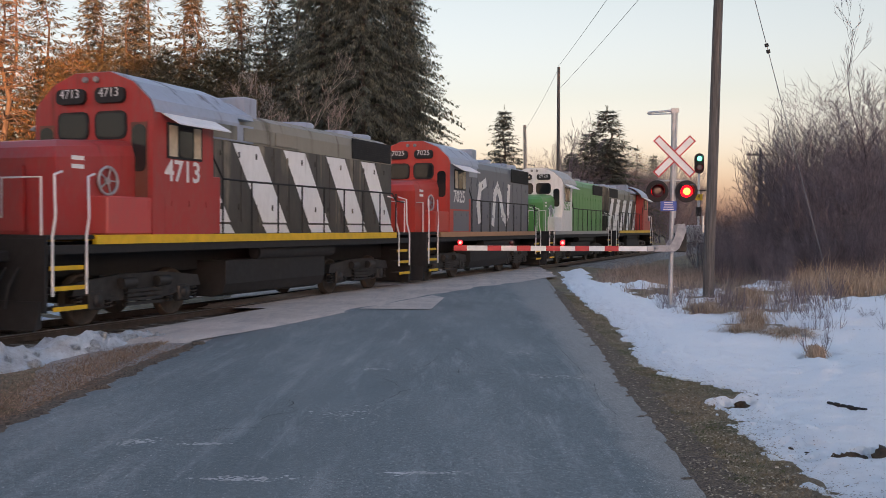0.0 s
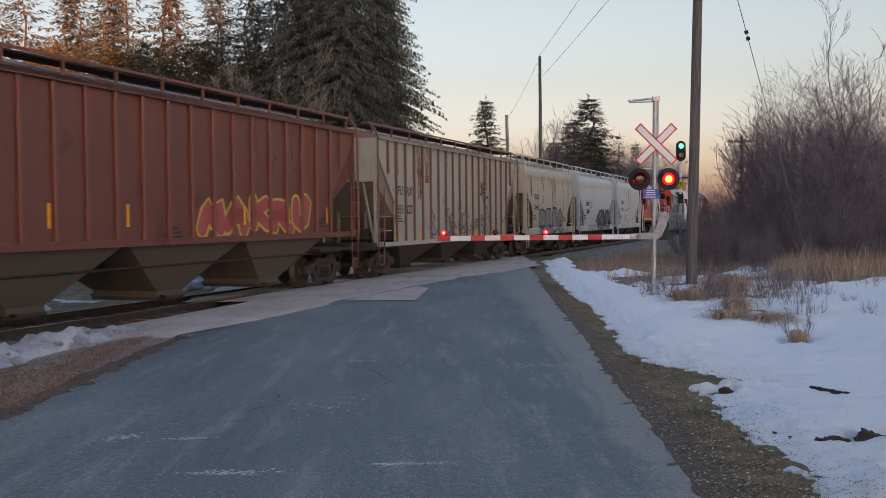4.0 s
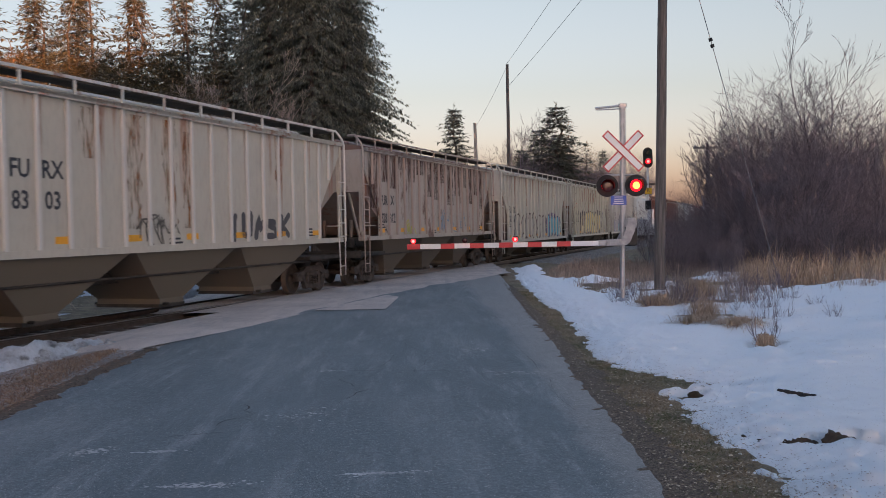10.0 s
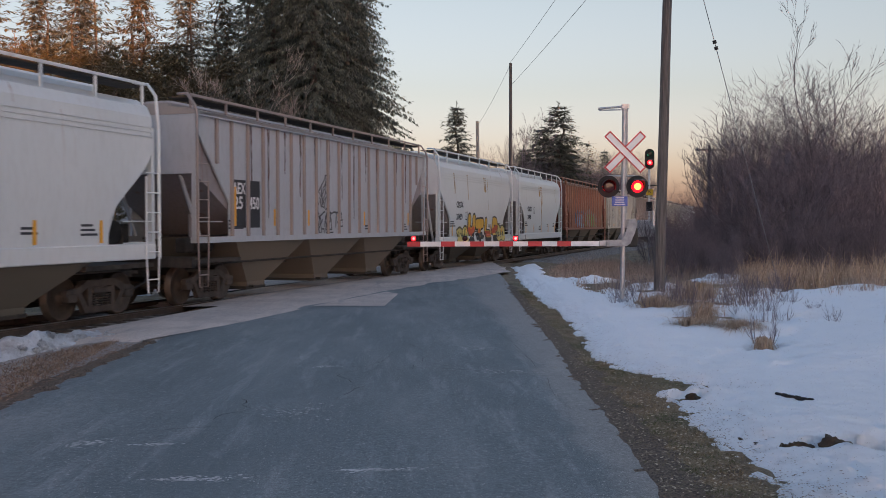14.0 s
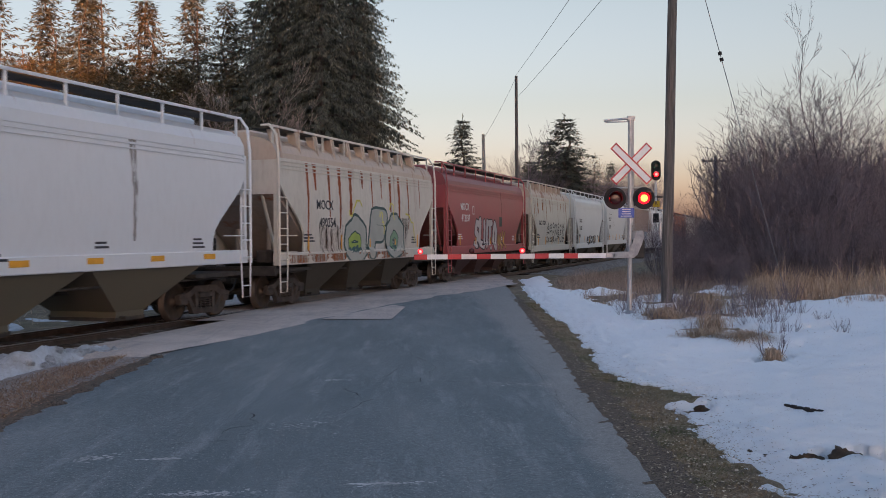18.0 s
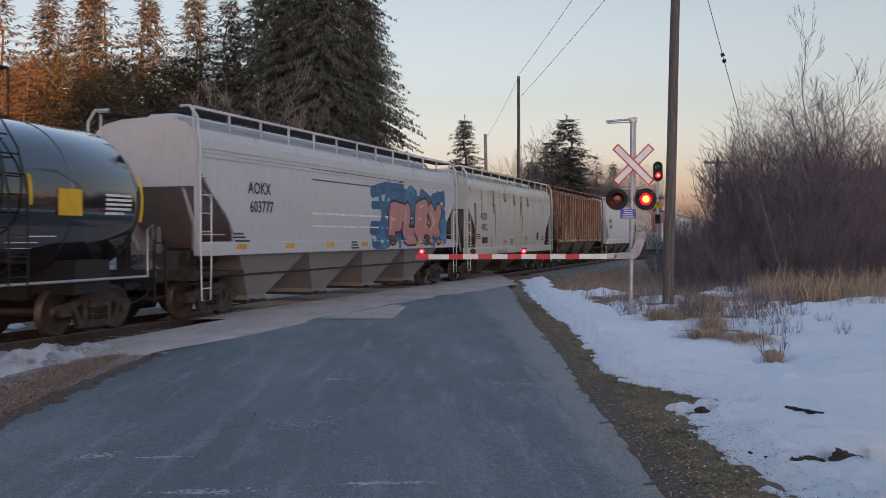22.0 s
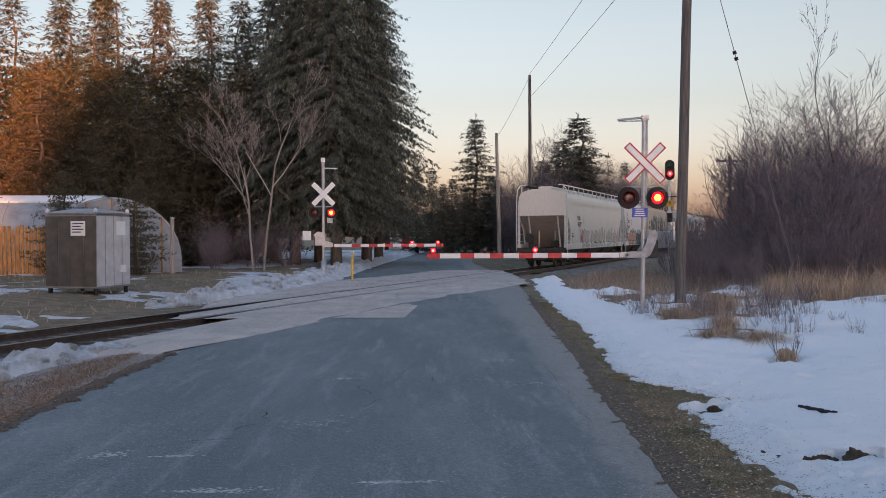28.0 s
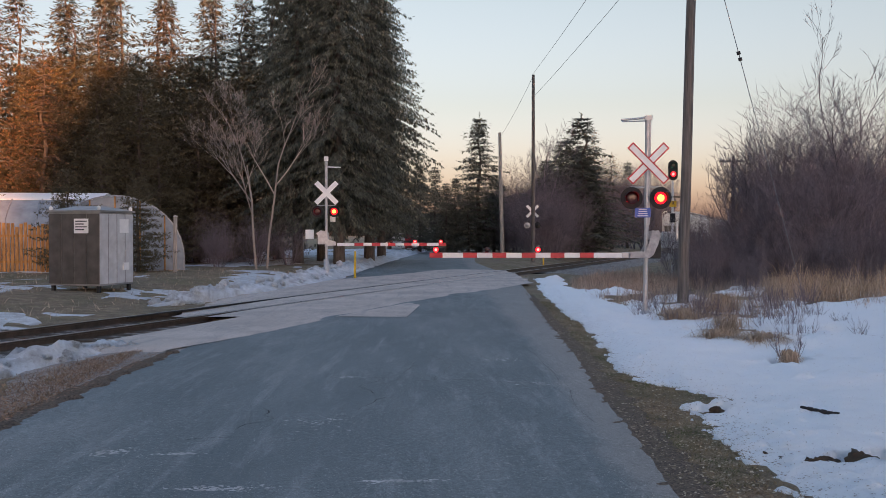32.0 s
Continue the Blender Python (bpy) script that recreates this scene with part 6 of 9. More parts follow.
hopper("white two-bay covered hopper wagon with orange graffiti", "smooth", OFF_WHITE, 2, 0.1, 0.15, [("CRDX", 4.25, 2.56, 0.31), ("20459", 4.2, 2.04, 0.31)],
       art=lambda o, t, L: (RR(o, t, L, [(5.5, 4.08, 3.0, 0.14), (8.75, 4.08, 2.3, 0.06), (8.3, 4.08, 3.4, 0.4), (3.6, 4.08, 3.2, 0.2)], (192, 160, 110), 0.6), notice(o, t, L, 5.1, 2.1, DARK_TEXT), G(o, t, L, 0.29, 0.41, 1.10, 1.85, 2, (214, 196, 116), (90, 84, 60), None, None, fat=1.1, seed=36, word="OO"), G(o, t, L, 0.77, 0.89, 1.10, 1.95, 2, (214, 196, 116), (90, 84, 60), None, None, fat=1.1, seed=39, word="OO"),
                            G(o, t, L, 0.40, 0.81, 1.08, 1.6, 4, (40, 38, 42), (40, 38, 42), None, None, fat=0.9, seed=38, word="UTLD"), G(o, t, L, 0.40, 0.80, 1.35, 2.35, 4, (226, 176, 60), (34, 30, 32), None, None, fat=0.74, seed=37, fill2=(206, 84, 48), word="UTLD", lift=0.006)))
hopper("blue-grey ribbed covered hopper wagon with rusty posts", "ribbed", srgb(150, 156, 162), 3, 0.08, 0.35, [], sill=1.62, under=srgb(122, 114, 102), post=srgb(128, 116, 112), streak=srgb(120, 84, 74), roof=srgb(130, 124, 122),
       art=lambda o, t, L: (SB(o, t, L, 3.12, 3.78, 1.85, 3.05, PRINT_PANEL, "number_panel", "black number panel"), SB(o, t, L, 3.90, 4.50, 1.85, 3.05, PRINT_PANEL, "number_panel", "black number panel"),
                            lettering("lettering", "AEX", 0.40, on_side(-L / 2 + MARK0 + 3.45, -1.459, 2.62), PALE_TEXT, o, "white lettering", 0.008, 0.8), lettering("lettering", "25", 0.44, on_side(-L / 2 + MARK0 + 3.42, -1.459, 2.24), PALE_TEXT, o, "white lettering", 0.008), lettering("lettering", "450", 0.44, on_side(-L / 2 + MARK0 + 4.2, -1.459, 2.24), PALE_TEXT, o, "white lettering", 0.008, 0.8),
                            RR(o, t, L, [(3.1 + 0.94 * q, 4.45, 3.3 - 0.6 * (q % 3), 0.12) for q in range(14)], (112, 76, 70), 0.6, 4), S(o, t, L, 0.44, 0.535, 1.8, 2.1, 9, (50, 52, 60), 12, 0.025), S(o, t, L, 0.45, 0.49, 2.3, 3.2, 8, (80, 84, 92), 13, 0.02)))
hopper("pale grey two-bay covered hopper wagon", "smooth", srgb(176, 182, 184), 2, 0.04, 0.2, [("CRDX", 3.49, 3.0, 0.34), ("21591", 3.44, 2.40, 0.34)], sill=1.3, under=srgb(112, 108, 98), art=lambda o, t, L: (notice(o, t, L, 5.3, 2.65, DARK_TEXT), SB(o, t, L, 3.2, 4.6, 3.62, 3.66, DARK_TEXT, "writing_bar")))
hopper("white two-bay covered hopper wagon with small dark graffiti", "smooth", OFF_WHITE, 2, 0.08, 0.2, [("CRDX", 3.6, 2.75, 0.31), ("21602", 3.6, 2.25, 0.31)], art=lambda o, t, L: G(o, t, L, 0.46, 0.76, 1.35, 1.95, 5, (60, 66, 78), BLACK_P, None, fat=0.3, seed=40))
hopper("dirty white covered hopper wagon with rust at the roof", "smooth", srgb(172, 172, 164), 2, 0.35, 0.35, [("GACX 12371", 4.18, 2.50, 0.28)], scallop=True, roof=srgb(164, 152, 140),
       art=lambda o, t, L: (RR(o, t, L, [(2.64, 4.05, 2.6, 0.08), (3.2, 4.05, 3.2, 0.25), (5.3, 4.05, 1.5, 0.09), (8.5, 4.05, 1.6, 0.07), (10.9, 4.05, 1.5, 0.16), (10.3, 4.05, 2.2, 0.08), (4.4, 4.05, 3.4, 0.3), (6.4, 4.0, 3.3, 0.2), (9.4, 3.9, 3.4, 0.2), (2.3, 4.05, 2.2, 0.1)], (166, 100, 48), 0.7),
                            [G(o, t, L, 0.44, 0.83, 1.55 + 0.40 * q, 1.93 + 0.40 * q, 7, (44, 42, 44), None, fat=0.40, seed=42 + q) for q in range(3)]))
hopper("dull red covered hopper wagon with silver graffiti", "smooth", srgb(140, 62, 66), 3, 0.05, 0.3, [("MOCX", 3.9, 2.98, 0.36), ("412037", 4.0, 2.50, 0.36)], sill=1.3, text=PALE_TEXT, streak=srgb(90, 44, 40), roof=srgb(120, 56, 60), under=srgb(70, 44, 44),
       art=lambda o, t, L: (RR(o, t, L, [(9.8, 4.05, 2.4, 0.07)], (96, 60, 44), 0.8), notice(o, t, L, 5.0, 2.9, PALE_TEXT), G(o, t, L, 0.36, 0.625, 1.28, 2.72, 5, (186, 182, 182), (62, 44, 52), None, fat=0.66, seed=46, word="SLUTO"), G(o, t, L, 0.63, 0.73, 1.3, 2.2, 2, (186, 140, 84), (110, 74, 44), None, fat=0.40, seed=47, word="MX"), SB(o, t, L, 9.35, 9.85, 2.4, 2.85, spray_paint((74, 78, 74)), "graffiti_block", "grey spray-painted block")))
hopper("rust-streaked white covered hopper wagon with graffiti", "smooth", srgb(176, 174, 166), 3, 0.25, 0.4, [("MOCX", 4.28, 2.69, 0.33), ("490354", 4.47, 2.17, 0.33)], sill=1.3, scallop=True, roof=srgb(166, 152, 138),
       art=lambda o, t, L: (RR(o, t, L, [(3.2, 4.05, 1.5, 0.13), (4.6, 4.05, 2.5, 0.14), (5.35, 4.05, 2.2, 0.20), (6.2, 4.05, 2.6, 0.26), (7.85, 4.05, 2.7, 0.12), (8.7, 4.05, 3.2, 0.10), (9.5, 4.05, 2.8, 0.24), (10.3, 4.05, 1.9, 0.22), (11.2, 4.05, 2.2, 0.12), (12.4, 4.05, 3.0, 0.10), (3.7, 4.05, 3.3, 0.2), (7.1, 4.05, 3.5, 0.2)], (158, 82, 44), 0.9),
                            RR(o, t, L, [(4.0 + 0.16 * q, 2.35 - 0.05 * (q % 3), 1.5, 0.2) for q in range(10)] + [(10.5 + 0.2 * q, 2.6, 1.5, 0.16) for q in range(4)], (92, 56, 42), 0.45, 5), RR(o, t, L, [(2.6 + 1.3 * q, 1.46, 1.24, 1.3) for q in range(7)], (160, 96, 58), 0.6, 6),
                            G(o, t, L, 0.40, 0.76, 1.15, 2.85, 3, (168, 174, 168), (48, 84, 84), None, None, fat=0.62, seed=49, word="OFO"), G(o, t, L, 0.42, 0.50, 1.5, 2.1, 1, (150, 176, 84), (40, 84, 80), None, None, fat=0.7, seed=50, word="O", lift=0.006), G(o, t, L, 0.66, 0.72, 1.5, 2.2, 1, (120, 160, 130), (40, 70, 70), None, None, fat=0.6, seed=51, word="O", lift=0.006), S(o, t, L, 0.40, 0.78, 2.75, 2.9, 5, (214, 206, 96), 52, 0.03)))
hopper("clean pale grey covered hopper wagon with a light blue cast", "smooth", srgb(180, 187, 192), 3, 0.01, 0.12, [("AOKX", 3.95, 2.89, 0.36), ("494582", 4.06, 2.46, 0.34)], sill=1.42, under=srgb(112, 108, 94), refl="side",
       art=lambda o, t, L: RR(o, t, L, [(12.6, 4.0, 1.9, 0.2)], (150, 146, 144), 0.6))
hopper("heavily rusted ribbed covered hopper wagon", "ribbed", srgb(160, 148, 128), 3, 0.6, 0.5, [("CX", 4.6, 3.04, 0.36), ("240", 4.6, 2.49, 0.36)], streak=srgb(118, 62, 42), sill=1.70, under=srgb(126, 114, 98), blotch=0.7, post=srgb(124, 82, 62), roof=srgb(128, 82, 62), refl="side")
hopper("dirty cream covered hopper wagon with rust at the roof", "smooth", srgb(170, 174, 170), 3, 0.4, 0.35, [("ACFX", 4.02, 2.62, 0.36), ("49352", 4.11, 2.14, 0.34)], sill=1.22,
       art=lambda o, t, L: (RR(o, t, L, [(3.67, 4.05, 2.8, 0.16), (5.68, 4.05, 3.0, 0.4), (5.9, 3.4, 1.6, 0.1), (11.0, 4.05, 1.5, 0.22), (10.8, 4.05, 2.9, 0.3), (13.6, 4.05, 3.0, 0.12), (15.8, 4.05, 3.0, 0.10), (9.6, 4.05, 3.5, 0.8), (7.8, 4.05, 3.6, 0.6), (12.4, 4.05, 3.5, 0.6), (2.7, 3.4, 1.6, 0.4)], (138, 90, 64), 0.55),
                            SB(o, t, L, 3.8, 4.7, 1.62, 1.9, DARK_TEXT, "painted_bar"), SB(o, t, L, 7.5, 8.1, 1.6, 1.75, spray_paint((150, 154, 156)), "painted_bar"), SB(o, t, L, 14.3, 14.8, 1.75, 2.15, DARK_TEXT, "painted_bar"), G(o, t, L, 0.34, 0.44, 1.08, 1.3, 7, (80, 80, 80), None, fat=0.3, seed=54)))
hopper("grey covered hopper wagon with pink and blue graffiti", "smooth", srgb(164, 170, 174), 4, 0.03, 0.25, [("AOKX", 4.2, 2.95, 0.36), ("603777", 4.3, 2.48, 0.36)], sill=1.6, under=srgb(150, 152, 152), refl="side",
       art=lambda o, t, L: (SB(o, t, L, 7.2, 14.6, 3.88, 3.92, LINE_DARK), SB(o, t, L, 7.2, 14.6, 3.56, 3.60, LINE_DARK), SB(o, t, L, 7.2, 15.2, 2.58, 2.64, LINE_WHITE), SB(o, t, L, 7.2, 15.2, 2.22, 2.27, LINE_WHITE),
                            G(o, t, L, 0.58, 0.93, 1.6, 3.6, 6, (46, 112, 148), None, None, (40, 96, 136), fat=0.36, seed=52, word="XKXKXK"), blobs(o, t, L, [(12.6, 2.0, 0.6), (13.6, 2.8, 0.7), (15.2, 3.1, 0.7), (16.4, 3.0, 0.6), (17.6, 2.8, 0.5), (18.6, 2.2, 0.6)], (60, 128, 164)), G(o, t, L, 0.63, 0.90, 1.66, 3.35, 4, (198, 140, 136), (56, 36, 50), (222, 180, 168), None, fat=0.74, seed=53, word="FLEX", lift=0.005)))
tank_wagon()
hopper("tan-grey covered hopper wagon covered with black graffiti", "smooth", srgb(160, 154, 144), 3, 0.25, 0.4, [("HKRX", 3.17, 2.87, 0.33), ("500044", 3.2, 2.40, 0.33)], sill=1.6, under=srgb(118, 108, 94), roof=srgb(146, 132, 116),
       art=lambda o, t, L: (RR(o, t, L, [(11.3, 4.05, 3.5, 0.3), (11.8, 4.05, 3.6, 0.3), (12.3, 4.05, 3.5, 0.2)], (190, 112, 54), 0.8), G(o, t, L, 0.22, 0.80, 1.55, 4.0, 6, (82, 80, 78), (176, 196, 190), (226, 228, 226), None, fat=0.70, seed=55, word="DGNSEK"), G(o, t, L, 0.79, 0.92, 1.6, 3.4, 3, (88, 86, 84), (176, 192, 188), (226, 228, 226), None, fat=0.8, seed=58, word="III"), G(o, t, L, 0.90, 0.96, 3.0, 3.9, 2, (128, 84, 80), None, fat=0.7, seed=56, word="EE"), G(o, t, L, 0.10, 0.16, 2.7, 3.9, 2, (130, 90, 84), None, fat=0.6, seed=57, word="EE")))
hopper("white covered hopper wagon with red and black graffiti", "smooth", srgb(184, 186, 190), 2, 0.04, 0.2, [("CBFX", 3.70, 2.88, 0.28), ("441732", 3.86, 2.42, 0.28)], refl=None,
       art=lambda o, t, L: (notice(o, t, L, 5.0, 2.8, DARK_TEXT), blobs(o, t, L, [(3.9, 1.5, 0.4), (4.8, 1.9, 0.5), (5.6, 2.0, 0.5), (6.4, 2.0, 0.5), (7.2, 1.8, 0.5), (7.9, 1.6, 0.5), (8.5, 1.9, 0.4), (9.4, 2.0, 0.35)], (112, 176, 190)), G(o, t, L, 0.27, 0.565, 1.08, 2.35, 4, (200, 146, 124), (48, 36, 44), None, None, fat=0.66, seed=59, word="AKEY"), G(o, t, L, 0.58, 0.83, 1.10, 2.22, 3, (60, 62, 66), (30, 30, 36), None, (110, 170, 176), fat=0.66, seed=60, word="KSM"), SB(o, t, L, 11.0, 11.4, 1.2, 2.0, spray_paint((196, 60, 60)), "graffiti_block", "red spray-painted block"),
                            S(o, t, L, 0.15, 0.21, 2.7, 3.8, 12, (50, 52, 60), 61, 0.035), S(o, t, L, 0.19, 0.22, 1.6, 2.35, 6, (40, 42, 50), 62, 0.03)))
hopper("cream covered hopper wagon at the tail of the train", "smooth", srgb(184, 184, 180), 3, 0.06, 0.3, [("PLNX", 5.05, 2.81, 0.32), ("462597", 5.23, 2.40, 0.34)], notch=1.3,
       art=lambda o, t, L: (notice(o, t, L, 6.45, 2.7, DARK_TEXT), [G(o, t, L, a, b, 1.08, 2.36, 4, (184, 184, 180), (84, 84, 84), None, fat=0.66, edge=0.03, seed=63 + q, word=("DROE", "DOOD", "OOPO", "DDOO", "BOOD")[q]) for q, (a, b) in enumerate(((0.275, 0.396), (0.4085, 0.530), (0.538, 0.660), (0.685, 0.795), (0.810, 0.919)))], S(o, t, L, 0.234, 0.279, 1.8, 2.3, 7, (190, 84, 76), 70, 0.03)))


def train_pose(mid, t):
    return TRACK @ pose(mid + SPEED * t, 0, 0)


def motions():
    for ob, mid in TRAIN:
        walk(ob, [(t, train_pose(mid, t)) for t in (0.0, 8.0, 16.0, 24.0, 32.0)])
    for w, k, x, r in WHEELS:
        # the wheels turn while their vehicle is near
        mid = TRAIN[k][1]
        t0, t1 = max(0.0, (-8 - mid) / SPEED), min(32.0, (75 - mid) / SPEED)
        rows = [(0.0, 0.0)]
        if t1 > t0:
            first, last = frame(t0), frame(t1)
            rows = [(0.0, 0.0)] if first > 1 else []
            rows += [((q - 1) / FPS, SPEED * (q - first) / FPS / r) for q in range(first, last + 1)]
        if rows[-1][0] < 32:
            rows.append((32.0, rows[-1][1]))
        walk(w, [(t, pose(x, 0, r, 0, math.degrees(a), 0)) for t, a in rows])
    for f, at, kind in FLAPS:
        walk(f, [(t, pose(*at, a)) for t, a in flap_rows(kind)])

# ---- snow ----
def line_at(y, table):
    for (y0, x0), (y1, x1) in zip(table, table[1:]):
        if y <= y1:
            return x0 + (x1 - x0) * max(0.0, (y - y0)) / (y1 - y0)
    return table[-1][1]


VERGE = [(5, 2.7), (8.1, 2.68), (9.4, 2.70), (10.8, 2.80), (11.4, 2.76), (11.65, 3.70), (11.95, 3.62), (12.4, 3.40), (12.9, 3.02), (13.4, 2.66), (15.3, 2.66), (17.7, 2.92), (21.1, 3.05), (26, 3.18), (33.4, 3.45), (46, 4.3)]


def snow_right(x, y):
    d = x - line_at(y, VERGE) - 0.12 * n2(x, y, 1.1, 4) - 0.16 * n2(x, y, 3.7, 14) - 0.13 * n2(x, y, 8.5, 15)
    d = min(d, 46 - y)
    t = 0.13 * smooth(0.0, 0.8, d) + 0.05 * n2(x, y, 0.9, 31) + 0.055 * n2(x, y, 3.1, 33) * smooth(0, 1, d) + 0.032 * n2(x, y, 8.0, 34) + 0.07 * abs(n2(x, y, 5.0, 36)) * smooth(1.5, 0.2, d) + 0.012 * n2(x, y, 17.0, 35)
    t += 0.20 * max(0.0, n2(x, y, 2.0, 12) - 0.1) * smooth(22, 34, y) * smooth(7, 5, x)
    if d < 0:
        return -0.1
    # bare weedy patches
    for cx, cy, rx, ry in ((6.9, 18.5, 0.55, 0.5), (7.9, 19.5, 0.4, 0.35), (6.2, 20.8, 0.9, 0.7), (5.6, 15.7, 0.3, 0.3), (6.4, 24.5, 1.3, 1.4), (3.75, 8.5, 0.34, 0.16), (3.1, 11.1, 0.16, 0.14)):
        e = ((x - cx) / rx) ** 2 + ((y - cy) / ry) ** 2 + 1.1 * n2(x, y, 1.8, 41) + 0.5 * n2(x, y, 5.0, 42)
        t -= 0.30 * smooth(1.35, 0.5, e)
    t -= 0.28 * smooth(21, 31, y + 2.5 * n2(x, y, 0.25, 17)) * (0.5 + 1.3 * n2(x, y, 0.42, 19) + 0.5 * n2(x, y, 1.6, 20)) * smooth(4.3, 5.6, x)
    return t - 0.5 * smooth(34, 40, y) * smooth(5.0, 6.5, x)


def snow_left(x, y):
    a, q = along_track(x, y)
    t = -0.2
    if q < 0:
        r = abs(q + 2.75 - 0.06 * (a - 8))
        t = 0.26 * smooth(0.70 + 0.25 * n2(a, 0, 1.2, 3), 0.12, r) * smooth(17.5, 13.0, a) * (0.45 + 1.1 * abs(n2(x, y, 1.5, 5)) + 0.8 * abs(n2(x, y, 3.4, 6)) + 0.35 * abs(n2(x, y, 7.0, 7))) - 0.03
        return t
    if q > 3.2:
        edge = line_at(y, [(28, -7.6), (31, -7.2), (40, -5.5), (56, -5.0), (80, -4.2), (120, -2.4)])
        r = abs(x - edge + 0.4)
        t = max(t, 0.5 * smooth(1.3 + 0.5 * n2(0, y, 0.5, 3), 0.1, r) * (0.75 + 0.5 * n2(x, y, 1.3, 5) + 0.35 * n2(x, y, 4.0, 6)) * smooth(27.5, 31, y) - 0.03)
        if x < edge:
            t = max(t, 0.10 * (n2(x, y, 0.22, 61) + 0.35 * n2(x, y, 1.3, 62)) + 0.05 * smooth(50, 70, y) - 0.012)
    elif q > 1.9:
        t = 0.10 * (n2(x, y, 0.35, 71) + 0.6 * n2(x, y, 2.2, 72)) - 0.01 - 0.3 * smooth(16, 22, a)
    return t


def snow_sheet(xs, ys, depth):
    tt = [[depth(x, y) for x in xs] for y in ys]
    return sheet(xs, ys, lambda x, y: max(lie(x, y), -0.16 if abs(along_track(x, y)[1]) < 3 else -9) + max(-0.03, depth(x, y)),
                 lambda i, j: max(tt[j][i], tt[j][i + 1], tt[j + 1][i], tt[j + 1][i + 1]) > 0.0)


snow_field = part("snow_field", snow_sheet(steps([(2.2, 4.2, 0.045), (4.2, 7, 0.08), (7, 14, 0.2), (14, 34, 0.8)]), steps([(5, 16, 0.075), (16, 30, 0.16), (30, 47, 0.3)]), snow_right), SNOW)
tagged(snow_field, "thin old snow with a ragged melting edge", "snow", kind="structure")
snow_bank = part("snow_bank", snow_sheet(steps([(-46, -26, 0.9), (-26, -12, 0.3), (-12, -2, 0.09)]), steps([(10, 22, 0.075), (22, 60, 0.24), (60, 120, 0.8)]), snow_left), PLOUGHED)
tagged(snow_bank, "ploughed snow bank and snow patches beside the road", "snow", kind="structure")

def snow_lump_mesh(seed):
    """A rounded, broken lump of ploughed snow."""
    g = Geo()
    rings = []
    for i in range(1, 9):
        a = math.pi * i / 9
        ring = []
        for k in range(12):
            b = k * math.pi / 6
            p = Vector((math.sin(a) * math.cos(b), math.sin(a) * math.sin(b), math.cos(a)))
            q = 0.85 + 0.5 * noise.noise(p * 1.3 + Vector((seed * 3.1, 0, 0))) + 0.22 * noise.noise(p * 3.7 + Vector((0, seed * 2.3, 0)))
            ring.append((p.x * q, p.y * q, p.z * q * 0.75))
        rings.append(ring)
    g.loft(rings, True, True)
    return g.mesh("snow_lump", PLOUGHED)


LUMPS = [snow_lump_mesh(k) for k in range(5)]
lump_rng = random.Random(12)
for k in range(150):
    if k < 70:
        q = TRACK @ Vector((lump_rng.uniform(2.0, 15.5), -2.75 + lump_rng.gauss(0, 0.28), 0))
    else:
        y = 28.5 + 26 * lump_rng.random() ** 1.6
        q = Vector((line_at(y, [(28, -7.6), (31, -7.2), (40, -5.5), (56, -5.0)]) - 0.4 + lump_rng.gauss(0, 0.35), y, 0))
    r = lump_rng.uniform(0.05, 0.17) * (1.0 if k < 70 else 1.4)
    ob = part("snow_lump", LUMPS[k % 5], PLOUGHED)
    ob.matrix_basis = pose(q.x, q.y, lie(q.x, q.y) + max(0.0, snow_left(q.x, q.y)) + r * 0.25, lump_rng.uniform(-20, 20), lump_rng.uniform(-20, 20), lump_rng.uniform(0, 360)) @ Matrix.Diagonal((r, r * lump_rng.uniform(0.7, 1.2), r, 1))
    tagged(ob, "broken lump of dirty ploughed snow", "snow lump", group="lumps along the snow bank")

# gravel shoulder beside the road, towards the rails
g = Geo()
rows_ = []
for j in range(60):
    y = 3.0 + 16.5 * j / 59
    w = 0.3 + 2.3 * smooth(9.0, 17, y) + 0.2 * n2(0, y, 0.8, 7) + 0.15 * n2(0, y, 2.8, 9)
    row = []
    for i in range(9):
        x = ROAD_LEFT + 0.2 - (w + 0.2) * i / 8
        row.append((x, y, -0.042 * (1 - i / 8) + (lie(x, y) + 0.015) * (i / 8) + (0.012 * n2(x, y, 3.3, 3) if 0 < i < 8 else -0.03 * (i > 0))))
    rows_.append(row)
g.add([p for r in rows_ for p in r], [(j * 9 + i, j * 9 + i + 1, (j + 1) * 9 + i + 1, (j + 1) * 9 + i) for j in range(59) for i in range(8)], True)
SHOULDER = gravel_material("gravelly_shoulder", (0.20, 0.185, 0.175), (0.50, 0.475, 0.455), 45)
tagged(part("road_shoulder", g, SHOULDER), "grey gravelly road shoulder beside the rails", "road shoulder", kind="structure")


DIRT = gravel_material("dark_roadside_dirt", (0.060, 0.045, 0.035), (0.23, 0.175, 0.135), 60)


